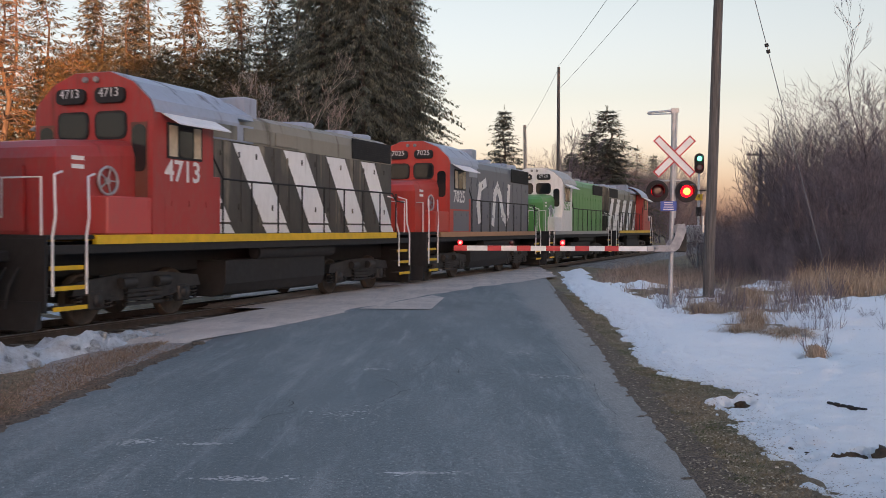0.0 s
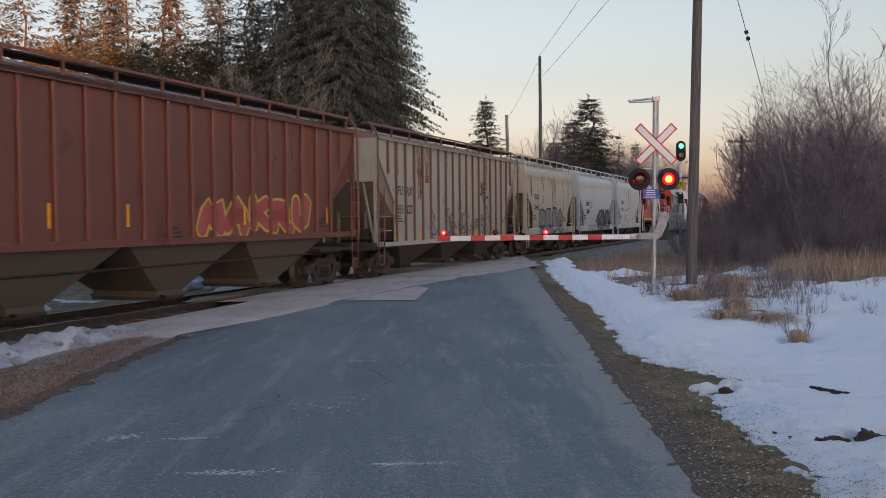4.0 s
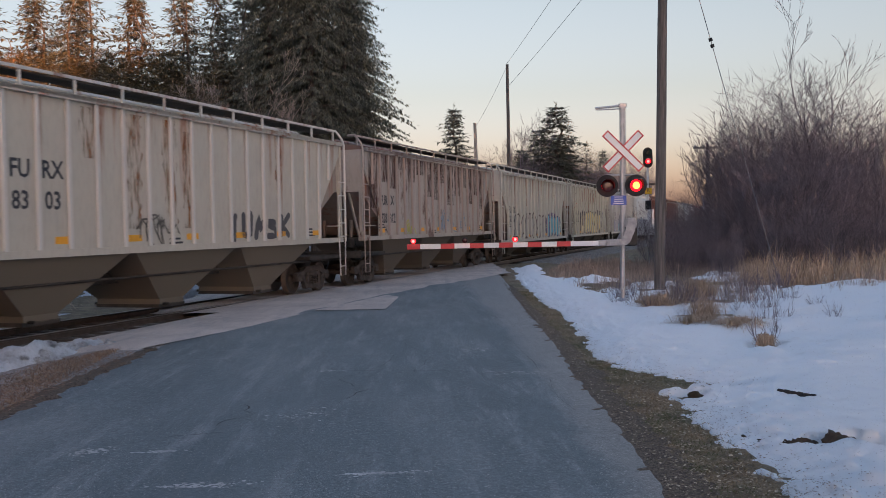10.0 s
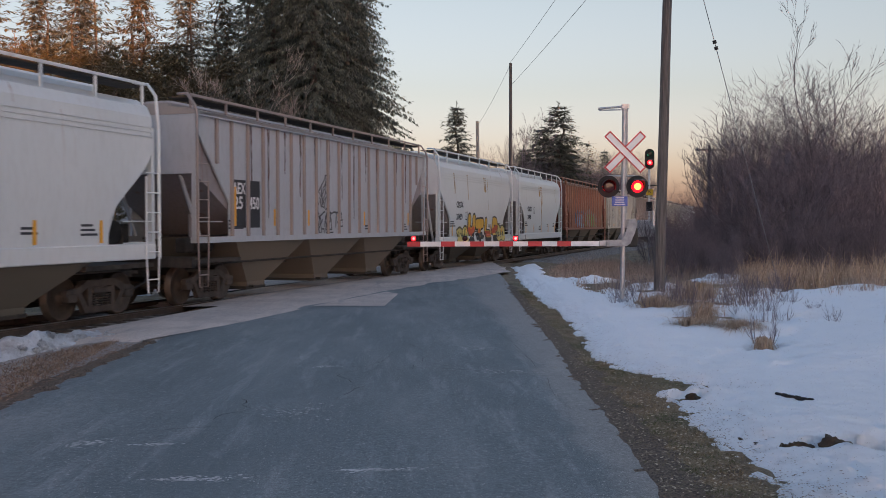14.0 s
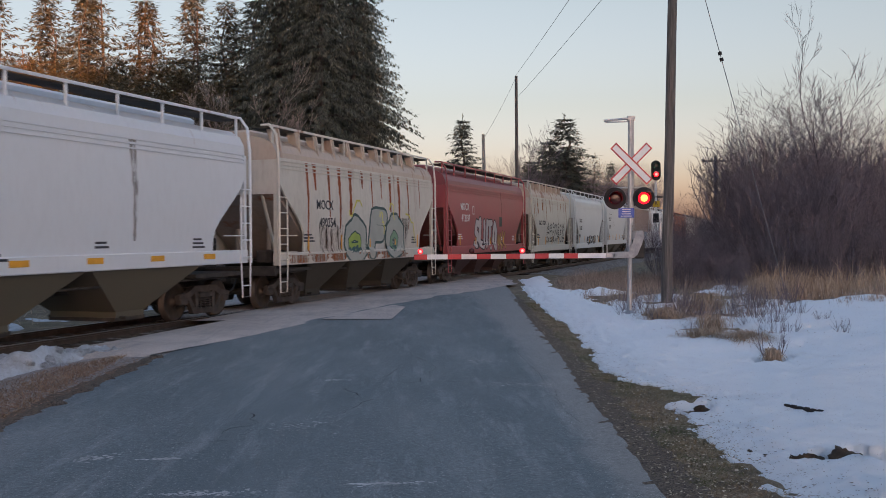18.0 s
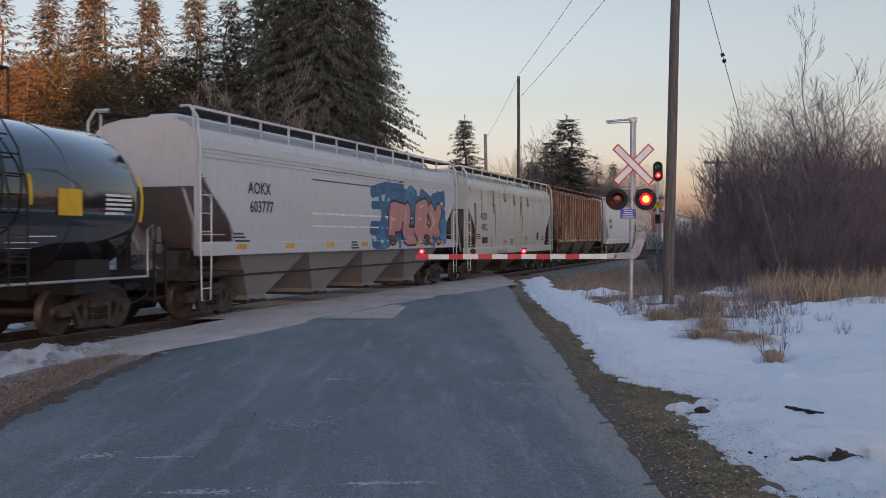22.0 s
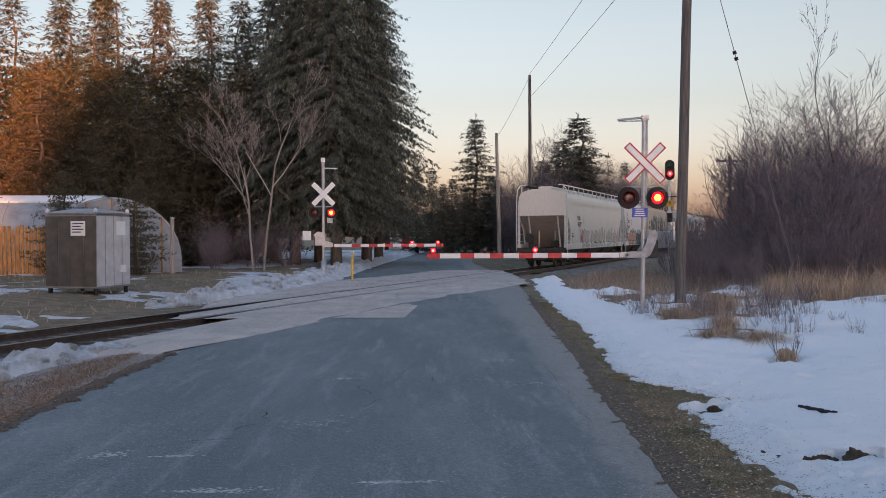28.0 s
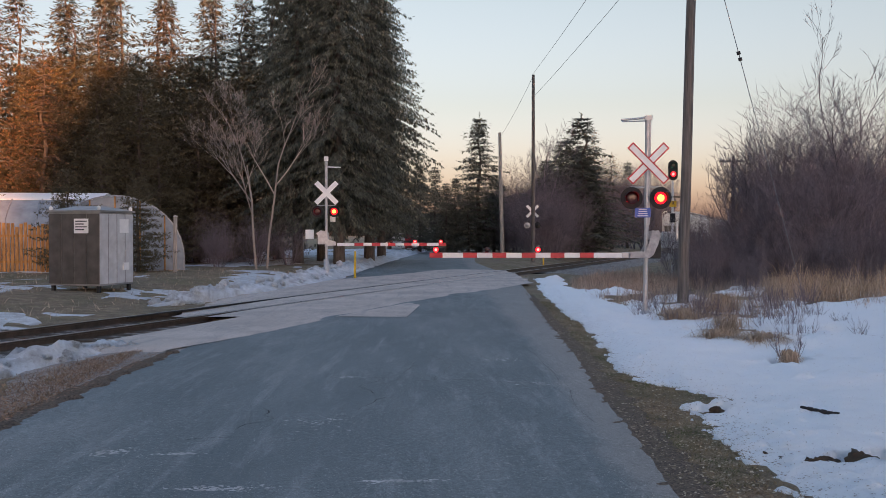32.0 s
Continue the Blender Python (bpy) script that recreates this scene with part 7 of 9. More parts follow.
def edge_dirt(name, label, y0, y1, inner, outer, seed, rise=0.012):
    """A ragged strip of crumbled dirt laid over the asphalt's edge."""
    g = Geo()
    rows = []
    k = int((y1 - y0) / 0.09)
    for j in range(k + 1):
        y = y0 + (y1 - y0) * j / k
        rag = lambda q, d: d * (0.5 * n2(q, y, 0.9, seed) + 0.7 * n2(q, y, 3.1, seed) + 0.5 * n2(q, y, 8.0, seed))
        a, b = inner(y) + rag(1, 0.16), outer(y) + rag(9, 0.22)
        row = []
        for i in range(6):
            x = a + (b - a) * i / 5
            top = max(lie(x, y), road_z(x, y) if ROAD_LEFT < x < road_right(y) else -9)
            row.append((x, y, top + (rise + 0.01 * n2(x, y, 6.0, 4) if 0 < i < 5 else -0.004)))
        rows.append(row)
    g.add([p for r in rows for p in r], [(j * 6 + i, j * 6 + i + 1, (j + 1) * 6 + i + 1, (j + 1) * 6 + i) for j in range(k) for i in range(5)], True)
    tagged(part(name, g, DIRT), label, "dirt strip", kind="structure")


edge_dirt("edge_dirt_right", "dark crumbled dirt along the asphalt's edge", 5.0, 33.0, lambda y: road_right(y) - 0.05, lambda y: road_right(y) + 0.50 - 0.008 * y, 3.0)
edge_dirt("edge_dirt_left", "dark damp earth between shoulder and asphalt", 9.0, 16.5, lambda y: ROAD_LEFT - 0.55 + 0.02 * y, lambda y: ROAD_LEFT + 0.05, 7.0, 0.05)
TAR = plain("open_crack", (0.02, 0.02, 0.022), 0.9, 0, 0.2, 5)
# road cracks and worn pale streaks, real thin grooves and patches
def crack(pts, w, mat, name, label):
    w = w * (0.42 if mat is TAR else 1.0)
    g = Geo()
    fine = []
    for (x0, y0), (x1, y1) in zip(pts, pts[1:]):
        for i in range(5):
            t = i / 5
            fine.append((x0 + (x1 - x0) * t + random.uniform(-0.05, 0.05), y0 + (y1 - y0) * t + random.uniform(-0.05, 0.05)))
    fine.append(pts[-1])
    left, right = [], []
    for i, (x, y) in enumerate(fine):
        ax, ay = fine[min(i + 1, len(fine) - 1)][0] - fine[max(i - 1, 0)][0], fine[min(i + 1, len(fine) - 1)][1] - fine[max(i - 1, 0)][1]
        l = math.hypot(ax, ay) or 1
        h = w * random.uniform(0.15, 1.0) * (0.2 if i in (0, len(fine) - 1) else 1)
        z = road_z(x, y) + 0.005
        left.append((x - ay / l * h, y + ax / l * h, z)), right.append((x + ay / l * h, y - ax / l * h, z))
    for i in range(len(fine) - 1):
        if mat is not TAR or random.random() < 0.72:
            g.face([left[i], left[i + 1], right[i + 1], right[i]])
    part(name, g, mat, road, label)


PALE_WEAR = plain("pale_wear", (0.42, 0.42, 0.42), 0.9, 0, 0.4, 4)
for pts, w in (([(-0.95, 10.6), (-0.7, 11.6), (-1.1, 12.4), (-0.6, 13.5), (-0.4, 14.8)], 0.018), ([(-2.1, 9.6), (-1.8, 10.2), (-2.0, 10.8)], 0.02), ([(-2.4, 12.9), (-1.2, 13.2), (0.3, 13.0), (1.7, 12.6)], 0.013),
               ([(-0.9, 12.6), (-0.1, 13.0), (0.1, 14.5), (-0.3, 16.3)], 0.014), ([(1.55, 9.5), (1.6, 13), (1.45, 17), (1.6, 22)], 0.007), ([(-2.9, 8.9), (-2.3, 9.2), (-1.9, 9.3)], 0.012), ([(-3.9, 19.4), (-2.6, 22.6), (-0.6, 27.0), (2.2, 33.4)], 0.03)):
    crack(pts, w, TAR, "road_crack", "dark open crack in the asphalt")
def worn_streak(x, y, length, across, turn, count):
    """A scatter of small rubbed-off flecks on the asphalt."""
    g = Geo()
    ca, sa = math.cos(radians(turn)), math.sin(radians(turn))
    for _ in range(count):
        u, v = random.gauss(0, length * 0.4), random.gauss(0, across * 0.45)
        px, py = x + u * ca - v * sa, y + u * sa + v * ca
        r = random.uniform(0.004, 0.02)
        z = road_z(px, py) + 0.0025
        g.face([(px + r * random.uniform(0.6, 2.0) * math.cos(b), py + r * random.uniform(0.5, 1.3) * math.sin(b), z) for b in (0.3, 1.5, 2.6, 3.7, 4.9)])
    part("worn_streak", g, PALE_WEAR, road, "pale worn streak on the asphalt")


for x, y, l, w, turn, n in ((-0.35, 7.65, 0.5, 0.05, 3, 110), (-1.7, 7.4, 0.5, 0.08, 2, 120), (-3.0, 8.7, 0.25, 0.14, 8, 90), (-2.35, 8.6, 0.3, 0.05, 0, 60), (1.2, 12.8, 0.6, 0.15, -12, 90), (-1.3, 13.2, 0.3, 0.1, 10, 50), (-3.9, 7.6, 0.2, 0.1, 0, 50), (0.9, 15.2, 0.5, 0.25, -10, 70), (-1.2, 10.0, 0.6, 0.5, 30, 70)):
    worn_streak(x, y, l, w, turn, n)
g = Geo()
g.face([(-2.55, 22.95, 0.014), (-0.85, 22.85, 0.014), (-0.62, 26.8, 0.014), (-1.0, 27.6, 0.014)])
part("road_patch", g, CONCRETE, road, "pale asphalt patch")


# ---- flashing: lenses always glow; an added top-hinged dark flap opens and shuts over each ----
FLAPS = []


def flap_rows(kind):
    """Opening times of the flaps: 'right' and 'left' take turns, 'green' and 'red' change once."""
    shut, wide = 0.0, -86.0
    if kind == "green":
        return [(0.0, wide), (6.3, wide), (6.37, shut), (32.0, shut)]
    if kind == "red":
        return [(0.0, shut), (6.3, shut), (6.37, wide), (32.0, wide)]
    rows, t, k = [], 0.0, 0
    a, b = (wide, shut) if kind == "right" else (shut, wide)
    rows.append((0.0, a))
    for k in range(33):
        for at, x, y in ((0.10 + 1.005 * k, a, b), (0.56 + 1.005 * k, b, a)):
            if at + 0.04 < 32:
                rows += [(at, x), (at + 0.034, y)]
    rows.append((32.0, rows[-1][1]))
    return rows


def lamp(parent, x, y, z, r, lens_r, kind, dark, lit, core=None, hood=True, target=True):
    """A lamp head that faces -y: housing, round target, hood, lens and flap."""
    g = Geo()
    g.lathe([(0.001, 0.16), (lens_r * 0.8, 0.15), (lens_r * 1.1, 0.06), (lens_r * 1.12, 0.0), (0.001, 0.0)], (x, y + 0.01, z), "y", 18)
    head = part("lamp_head", g, BLACK, parent, "black signal lamp housing")
    if target:
        g = Geo()
        g.lathe([(r, 0.0), (r, 0.012), (r * 0.97, 0.016), (0.001, 0.016)], (x, y, z), "y", 28)
        part("target", g, BLACK, head)
    if hood:
        g = Geo()
        n = 13
        for i in range(n - 1):
            a0, a1 = math.pi * (i / (n - 1)) * 1.3 - 0.15 * math.pi, math.pi * ((i + 1) / (n - 1)) * 1.3 - 0.15 * math.pi
            def pt(a, rr, d):
                return (x + rr * math.cos(a), y - d, z + rr * math.sin(a))
            depth = lambda a: 0.10 + 0.16 * max(0, math.sin(a))
            for rr in (lens_r * 1.16, lens_r * 1.22):
                g.face([pt(a0, rr, 0), pt(a1, rr, 0), pt(a1, rr, depth(a1)), pt(a0, rr, depth(a0))], True)
            g.face([pt(a0, lens_r * 1.16, depth(a0)), pt(a1, lens_r * 1.16, depth(a1)), pt(a1, lens_r * 1.22, depth(a1)), pt(a0, lens_r * 1.22, depth(a0))])
        part("hood", g, BLACK, head)
    g = Geo()
    g.lathe([(lens_r, 0.0), (lens_r * 0.9, -0.02), (lens_r * 0.5, -0.035), (0.001, -0.04)], (x, y - 0.004, z), "y", 20)
    if core:
        g.slot = 1
        g.lathe([(lens_r * 0.62, -0.03), (lens_r * 0.4, -0.043), (0.001, -0.046)], (x, y - 0.004, z), "y", 16)
    part("lens", g, [lit, core] if core else [lit], head, "glowing lamp lens")
    if kind:
        g = Geo()
        g.lathe([(lens_r * 1.05, 0.0), (lens_r * 0.95, -0.016), (lens_r * 0.5, -0.024), (0.001, -0.026)], (0, 0, -lens_r * 1.06), "y", 20)
        f = part("flap", g, dark, head, "added dark flap that covers the lens while unlit")
        f.matrix_basis = pose(x, y - 0.055, z + lens_r * 1.06)
        FLAPS.append((f, (x, y - 0.055, z + lens_r * 1.06), kind))


def crossbuck(parent, x, y, z, size, red):
    for a in (45, -45):
        g = Geo()
        h, w = size / 2, size * 0.082
        g.box(-h, h, -0.004, 0.004, -w, w)
        b = part("crossbuck_blade", g, SHEET_WHITE, parent, "white reflective blade" if not red else "white blade with a red border")
        b.matrix_basis = pose(x, y - (0.012 if a > 0 else 0), z) @ pose(0, 0, 0, 0, a, 0)
        if red:
            g = Geo()
            e = size * 0.026
            for box in ((-h, h, w - e, w), (-h, h, -w, -w + e), (-h, -h + e, -w + e, w - e), (h - e, h, -w + e, w - e)):
                g.box(box[0], box[1], -0.010, -0.0045, box[2], box[3])
            part("red_border", g, SIGN_RED, b)


def stripes(parent, x0, x1, z, h, reds, y=-0.03):
    """A gate arm along x with red bands."""
    g = Geo()
    g.box(min(x0, x1), max(x0, x1), -0.028, 0.028, z - h / 2, z + h / 2)
    arm = part("gate_arm", g, WHITE, parent, "white gate arm with red bands")
    for a, b in reds:
        g = Geo()
        g.box(min(a, b), max(a, b), -0.0305, 0.0305, z - h / 2 - 0.0025, z + h / 2 + 0.0025)
        part("red_band", g, SIGN_RED, arm)
    return arm


# near crossing signal
sx, sy = 5.12, 24.6
sig = thing("crossing_signal", "galvanised level crossing signal with lowered striped gate arm", "crossing signal", group="level crossing signals", at=pose(sx, sy, 0))
zg = lie(sx, sy)
g = Geo()
g.tube([(0, 0, zg - 0.1), (0.05, 0, 4.92)], 0.06, 14)
g.tube([(0.09, 0.02, 2.2), (0.12, 0.02, 4.85)], 0.03, 8)
part("mast", g, GALV, sig)
g = Geo()
g.tube([(0.08, 0, 4.90), (-0.62, 0, 4.84)], 0.028, 8)
g.tube([(0.08, 0, 4.82), (-0.6, 0, 4.80)], 0.016, 8)
g.box(-0.02, 0.16, -0.06, 0.06, 4.84, 4.95)
part("top_bracket", g, GALV, sig)
g = Geo()
g.lathe([(0.17, zg), (0.17, zg + 0.12), (0.09, zg + 0.2), (0.001, zg + 0.2)], (0, 0, 0), "z", 16)
part("base", g, GALV, sig)
crossbuck(sig, 0.05, -0.09, 3.74, 1.30, True)
g = Geo()
g.tube([(-0.38, 0.0, 3.14), (0.40, 0.0, 3.14)], 0.022, 8)
for s in (-0.36, 0.37):
    g.tube([(s, 0, 3.14), (s, 0.04, 2.95)], 0.02, 6)
part("lamp_crossarm", g, GALV, sig)
lamp(sig, -0.36, -0.06, 2.87, 0.28, 0.150, "left", LENS_RED, GLOW_RED, GLOW_HOT)
lamp(sig, 0.37, -0.06, 2.87, 0.28, 0.150, "right", LENS_RED, GLOW_RED, GLOW_HOT)
g = Geo()
g.box(-0.28, 0.12, -0.075, -0.069, 2.38, 2.62)
plate = part("notice_plate", g, SIGN_BLUE, sig, "small blue notice plate with white writing")
for i in range(4):
    g = Geo()
    w = random.uniform(0.10, 0.16)
    g.box(-0.08 - w, -0.08 + w, -0.0785, -0.0755, 2.575 - i * 0.055, 2.595 - i * 0.055)
    part("writing_bar", g, PALE_TEXT, plate)
# gate machine and counterweights
DULL_GALV = plain("dull_painted_steel", (0.34, 0.34, 0.35), 0.6, 0, 0.25, 9)
g = Geo()
g.box(0.08, 0.40, -0.02, 0.42, 1.34, 1.82, 0.03)
part("gate_machine", g, UNDER, sig, "grey gate machine housing")
for yy in (-0.16, 0.34):
    g = Geo()
    g.prism([(-0.42, 1.36), (-0.42, 1.50), (-0.05, 1.52), (0.06, 1.72), (0.14, 2.02), (0.30, 2.06), (0.36, 1.94), (0.30, 1.72), (0.18, 1.44), (0.08, 1.36)], "y", yy, yy + 0.05)
    part("counterweight_arm", g, DULL_GALV, sig)
g = Geo()
g.box(-0.60, -0.36, -0.05, 0.05, 1.36, 1.50, 0.015)
g.tube([(-0.4, -0.16, 1.43), (-0.4, 0.36, 1.43)], 0.03, 8)
part("arm_bracket", g, GALV, sig)
arm = stripes(sig, -0.56, -5.46, 1.425, 0.125, [(-5.46, -5.13), (-4.61, -4.26), (-3.87, -3.52), (-3.13, -2.78), (-2.40, -2.05), (-1.66, -1.31)])
for x, kind in ((-5.30, None), (-4.0, "left"), (-2.72, "right")):
    lamp(sig, x, -0.02, 1.565, 0.07, 0.062, kind, LENS_RED, GLOW_RED, GLOW_PINK, hood=False, target=False)

# far crossing signal
fx, fy = -5.4, 45.0
far = thing("crossing_signal", "white-crossed level crossing signal with lowered gate arm across the far road", "crossing signal", group="level crossing signals", at=pose(fx, fy, 0))
g = Geo()
g.tube([(0, 0, lie(fx, fy) - 0.1), (0, 0, 5.5)], 0.07, 14)
part("mast", g, GALV, far)
g = Geo()
g.tube([(0, 0, 5.08), (0.66, 0, 5.06)], 0.03, 8)
g.box(-0.09, 0.09, -0.09, 0.09, 5.36, 5.56)
part("top_bracket", g, WHITE, far)
g = Geo()
g.lathe([(0.13, 0.2), (0.13, 0.8), (0.001, 0.8)], (0, 0, 0), "z", 14)
part("base", g, GALV, far)
crossbuck(far, 0.02, -0.10, 3.88, 1.36, False)
g = Geo()
g.tube([(-0.42, 0, 3.30), (0.42, 0, 3.30)], 0.022, 8)
part("lamp_crossarm", g, GALV, far)
lamp(far, -0.40, -0.06, 3.02, 0.26, 0.15, "left", LENS_RED, GLOW_RED, GLOW_HOT)
lamp(far, 0.37, -0.06, 3.02, 0.26, 0.15, "right", LENS_RED, GLOW_RED, GLOW_HOT)
g = Geo()
g.box(0.18, 0.42, -0.03, 0.1, 2.55, 2.8)
part("bell_box", g, GALV, far)
g = Geo()
g.box(-0.95, -0.58, -0.15, 0.12, 1.75, 2.18, 0.02)
part("switch_box", g, WHITE, far, "white switch box")
g = Geo()
g.prism([(-0.45, 2.0), (-0.25, 2.16), (0.0, 2.1), (0.05, 1.75), (0.45, 1.62), (0.45, 1.45), (0.0, 1.42), (-0.12, 1.6)], "y", -0.16, -0.1)
g.box(-0.4, 0.1, -0.08, 0.3, 1.5, 2.05, 0.03)
part("gate_machine", g, GALV, far)
stripes(far, 0.5, 5.55, 1.5, 0.14, [(1.3, 1.72), (2.1, 2.5), (2.85, 3.2), (3.6, 3.95), (4.3, 4.65), (5.2, 5.55)])
for x, kind in ((4.1, "right"), (5.3, None), (3.0, "left")):
    lamp(far, x, -0.02, 1.63, 0.08, 0.075, kind, LENS_RED, GLOW_RED, GLOW_PINK, hood=False, target=False)

# a third crossing signal far along the road, seen from behind
third = thing("crossing_signal", "distant white crossbuck with two unlit lamps", "crossing signal", group="level crossing signals", at=pose(7.35, 80.0, lie(7.35, 80)))
g = Geo()
g.tube([(0, 0, -0.1), (0, 0, 4.6)], 0.06, 10)
part("mast", g, GALV, third)
crossbuck(third, 0, -0.1, 3.9, 1.3, False)
for s in (-0.42, 0.42):
    g = Geo()
    g.lathe([(0.26, 0), (0.26, 0.02), (0.15, -0.15), (0.001, -0.18)], (s, -0.05, 2.75), "y", 16)
    part("lamp_head", g, GALV if s < 0 else BLACK, third)

# railway signal
rx_, ry_ = 11.33, 48.0
rs = thing("railway_signal", "slim railway signal with a black two-lens head", "railway signal", at=pose(rx_, ry_, lie(rx_, ry_)))
z0 = -lie(rx_, ry_)
g = Geo()
g.tube([(0, 0, -0.05), (0, 0, z0 + 5.4)], 0.055, 10)
part("mast", g, WHITE, rs)
g = Geo()
g.prism([(-0.24 * math.cos(a) if 0 else 0.24 * math.cos(a), z0 + (5.38 if math.sin(a) > 0 else 4.86) + 0.24 * math.sin(a)) for a in [k * math.pi / 10 for k in range(20)]], "y", -0.08, -0.05)
part("backboard", g, BLACK, rs)
lamp(rs, 0.0, -0.10, z0 + 5.36, 0.2, 0.125, "green", LENS_GREEN, GLOW_GREEN, None, target=False)
lamp(rs, 0.0, -0.10, z0 + 4.93, 0.2, 0.125, "red", LENS_CLEAR, GLOW_RED, GLOW_PINK, target=False)
g = Geo()
g.box(-0.17, 0.17, -0.075, -0.06, z0 + 3.32, z0 + 3.62)
pl = part("letter_plate", g, YELLOW, rs, "small yellow plate with the letter R")
lettering("letter", "R", 0.26, Matrix.Translation((0, -0.08, z0 + 3.37)) @ NEAR_SIDE, DARK_TEXT, pl)
g = Geo()
g.box(-0.55, 0.30, -0.4, 0.2, z0 + 1.28, z0 + 2.1, 0.03)
part("relay_case", g, WHITE, rs, "pale grey relay case")
g = Geo()
g.box(-0.08, 0.9, -0.05, 0.05, z0 + 3.78, z0 + 3.84)
g.box(-0.12, 0.12, -0.1, 0.1, z0 + 2.55, z0 + 3.0)
part("bracket", g, BLACK, rs)


# ---- poles and wires ----
def pole(label, x, y, h, r0, r1, lean=(0, 0), arm=None, mat=None):
    ob = thing("utility_pole", label, "utility pole", at=pose(x, y, lie(x, y) - 0.05))
    g = Geo()
    g.tube([(lean[0] * k / 8 + random.uniform(-0.008, 0.008), lean[1] * k / 8, h * k / 8) for k in range(9)], [r0 + (r1 - r0) * k / 8 for k in range(9)], 16)
    part("shaft", g, mat or POLE, ob)
    if arm:
        g = Geo()
        g.box(-arm[1], arm[1], -0.06, 0.06, arm[0] - 0.06, arm[0] + 0.06, 0.01)
        part("crossarm", g, POLE, ob)
        for s in (-0.9, -0.3, 0.3, 0.9):
            g = Geo()
            g.lathe([(0.02, 0.06), (0.045, 0.09), (0.03, 0.14), (0.045, 0.17), (0.001, 0.2)], (s * arm[1], 0, arm[0]), "z", 8)
            part("insulator", g, GALV, ob)
    return ob


near_pole = pole("weathered wooden utility pole in dry grass", 7.15, 29.0, 13.0, 0.165, 0.125, (0.32, 0), arm=(12.4, 0.9))
g = Geo()
g.box(-0.20, -0.15, -0.05, 0.05, 2.0, 2.5)
part("tag_plate", g, GALV, near_pole)
pole("tall thin wooden utility pole beyond the tracks", 6.95, 75.0, 14.5, 0.16, 0.11)
PALE_POLE = bark_like("pale_pole_wood", (0.36, 0.33, 0.30), 22, (1, 1, 0.06))
pole("pale wooden utility pole beside the far road", 5.2, 85.0, 10.9, 0.19, 0.13, (-0.25, 0), mat=PALE_POLE)
pole("distant utility pole with a crossarm rising from a thicket", 17.9, 60.0, 7.0, 0.12, 0.1, arm=(6.7, 0.85))


WIRE = plain("weathered_wire", (0.22, 0.23, 0.25), 0.6, 0.3, 0.1, 5)


def wire(name, label, a, b, sag, r=0.012, n=14):
    g = Geo()
    a, b = Vector(a), Vector(b)
    g.tube([a + (b - a) * (k / n) - Vector((0, 0, sag * 4 * (k / n) * (1 - k / n))) for k in range(n + 1)], r, 5)
    return tagged(part(name, g, WIRE), label, "wire")


wire("overhead_wire", "thin overhead wire between utility poles", (6.7, 29, 12.5), (6.9, 75, 14.3), 0.12)
wire("overhead_wire", "thin overhead wire between utility poles", (8.2, 29, 12.5), (7.0, 75, 12.6), 0.15)
wire("overhead_wire", "thin overhead wire between utility poles", (6.95, 75, 14.2), (5.0, 85, 10.5), 0.2)
guy = wire("guy_wire", "steel guy wire with an insulator", (7.45, 29, 12.3), (11.0, 29.6, 0.0), 0.0)
g = Geo()
p0, p1 = Vector((7.45, 29, 12.3)), Vector((11.0, 29.6, 0.0))
for k in (0.395, 0.41):
    g.tube([p0 + (p1 - p0) * k, p0 + (p1 - p0) * (k + 0.008)], 0.06, 8)
part("guy_insulator", g, BLACK, guy)
for pp in ((8.2, -10), (6.7, -10)):
    wire("overhead_wire", "thin overhead wire over the roadside", (pp[0], 29, 12.5), (pp[0], -14, 12.0), 0.6)

# ---- equipment cabinet ----
def spin(x, y, deg):
    c, s = math.cos(radians(deg)), math.sin(radians(deg))
    return x * c - y * s, x * s + y * c


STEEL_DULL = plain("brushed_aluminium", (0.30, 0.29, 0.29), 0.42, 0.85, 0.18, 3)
# one metal, two tones: front darkened, side lightened for what each face mirrors
STEEL_FRONT_DARK = plain("cabinet_steel_darkened_front", (0.10, 0.092, 0.088), 0.5, 0.6, 0.25, 3)
STEEL_SIDE_LIGHT = plain("cabinet_steel_lightened_side", (0.52, 0.53, 0.55), 0.5, 0.3, 0.15, 3)
cw, cd, turn = 1.9, 1.83, -16
ox, oy = spin(cw / 2, -cd / 2, turn)
cx_, cy_ = -10.96 - ox, 31.0 - oy
cab = thing("equipment_cabinet", "brushed aluminium railway equipment cabinet on short legs", "cabinet", at=pose(cx_, cy_, 0.16, 0, 0, turn))
g = Geo()
g.box(-cw / 2, cw / 2, -cd / 2, cd / 2, 0.14, 2.52, 0.015)
part("body", g, STEEL_DULL, cab)
for i in range(4):
    x0 = -cw / 2 + 0.02 + i * cw / 4
    g = Geo()
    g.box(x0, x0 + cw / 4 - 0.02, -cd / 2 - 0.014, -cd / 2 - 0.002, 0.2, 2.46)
    part("door_panel", g, STEEL_FRONT_DARK, cab, "steel door panel, darkened as if mirroring dark woods")
    g = Geo()
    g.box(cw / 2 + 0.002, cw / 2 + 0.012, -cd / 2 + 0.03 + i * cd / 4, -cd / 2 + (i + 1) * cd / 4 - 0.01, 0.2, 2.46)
    part("side_panel", g, STEEL_SIDE_LIGHT, cab, "steel side panel, lightened as if mirroring bright sky")
g = Geo()
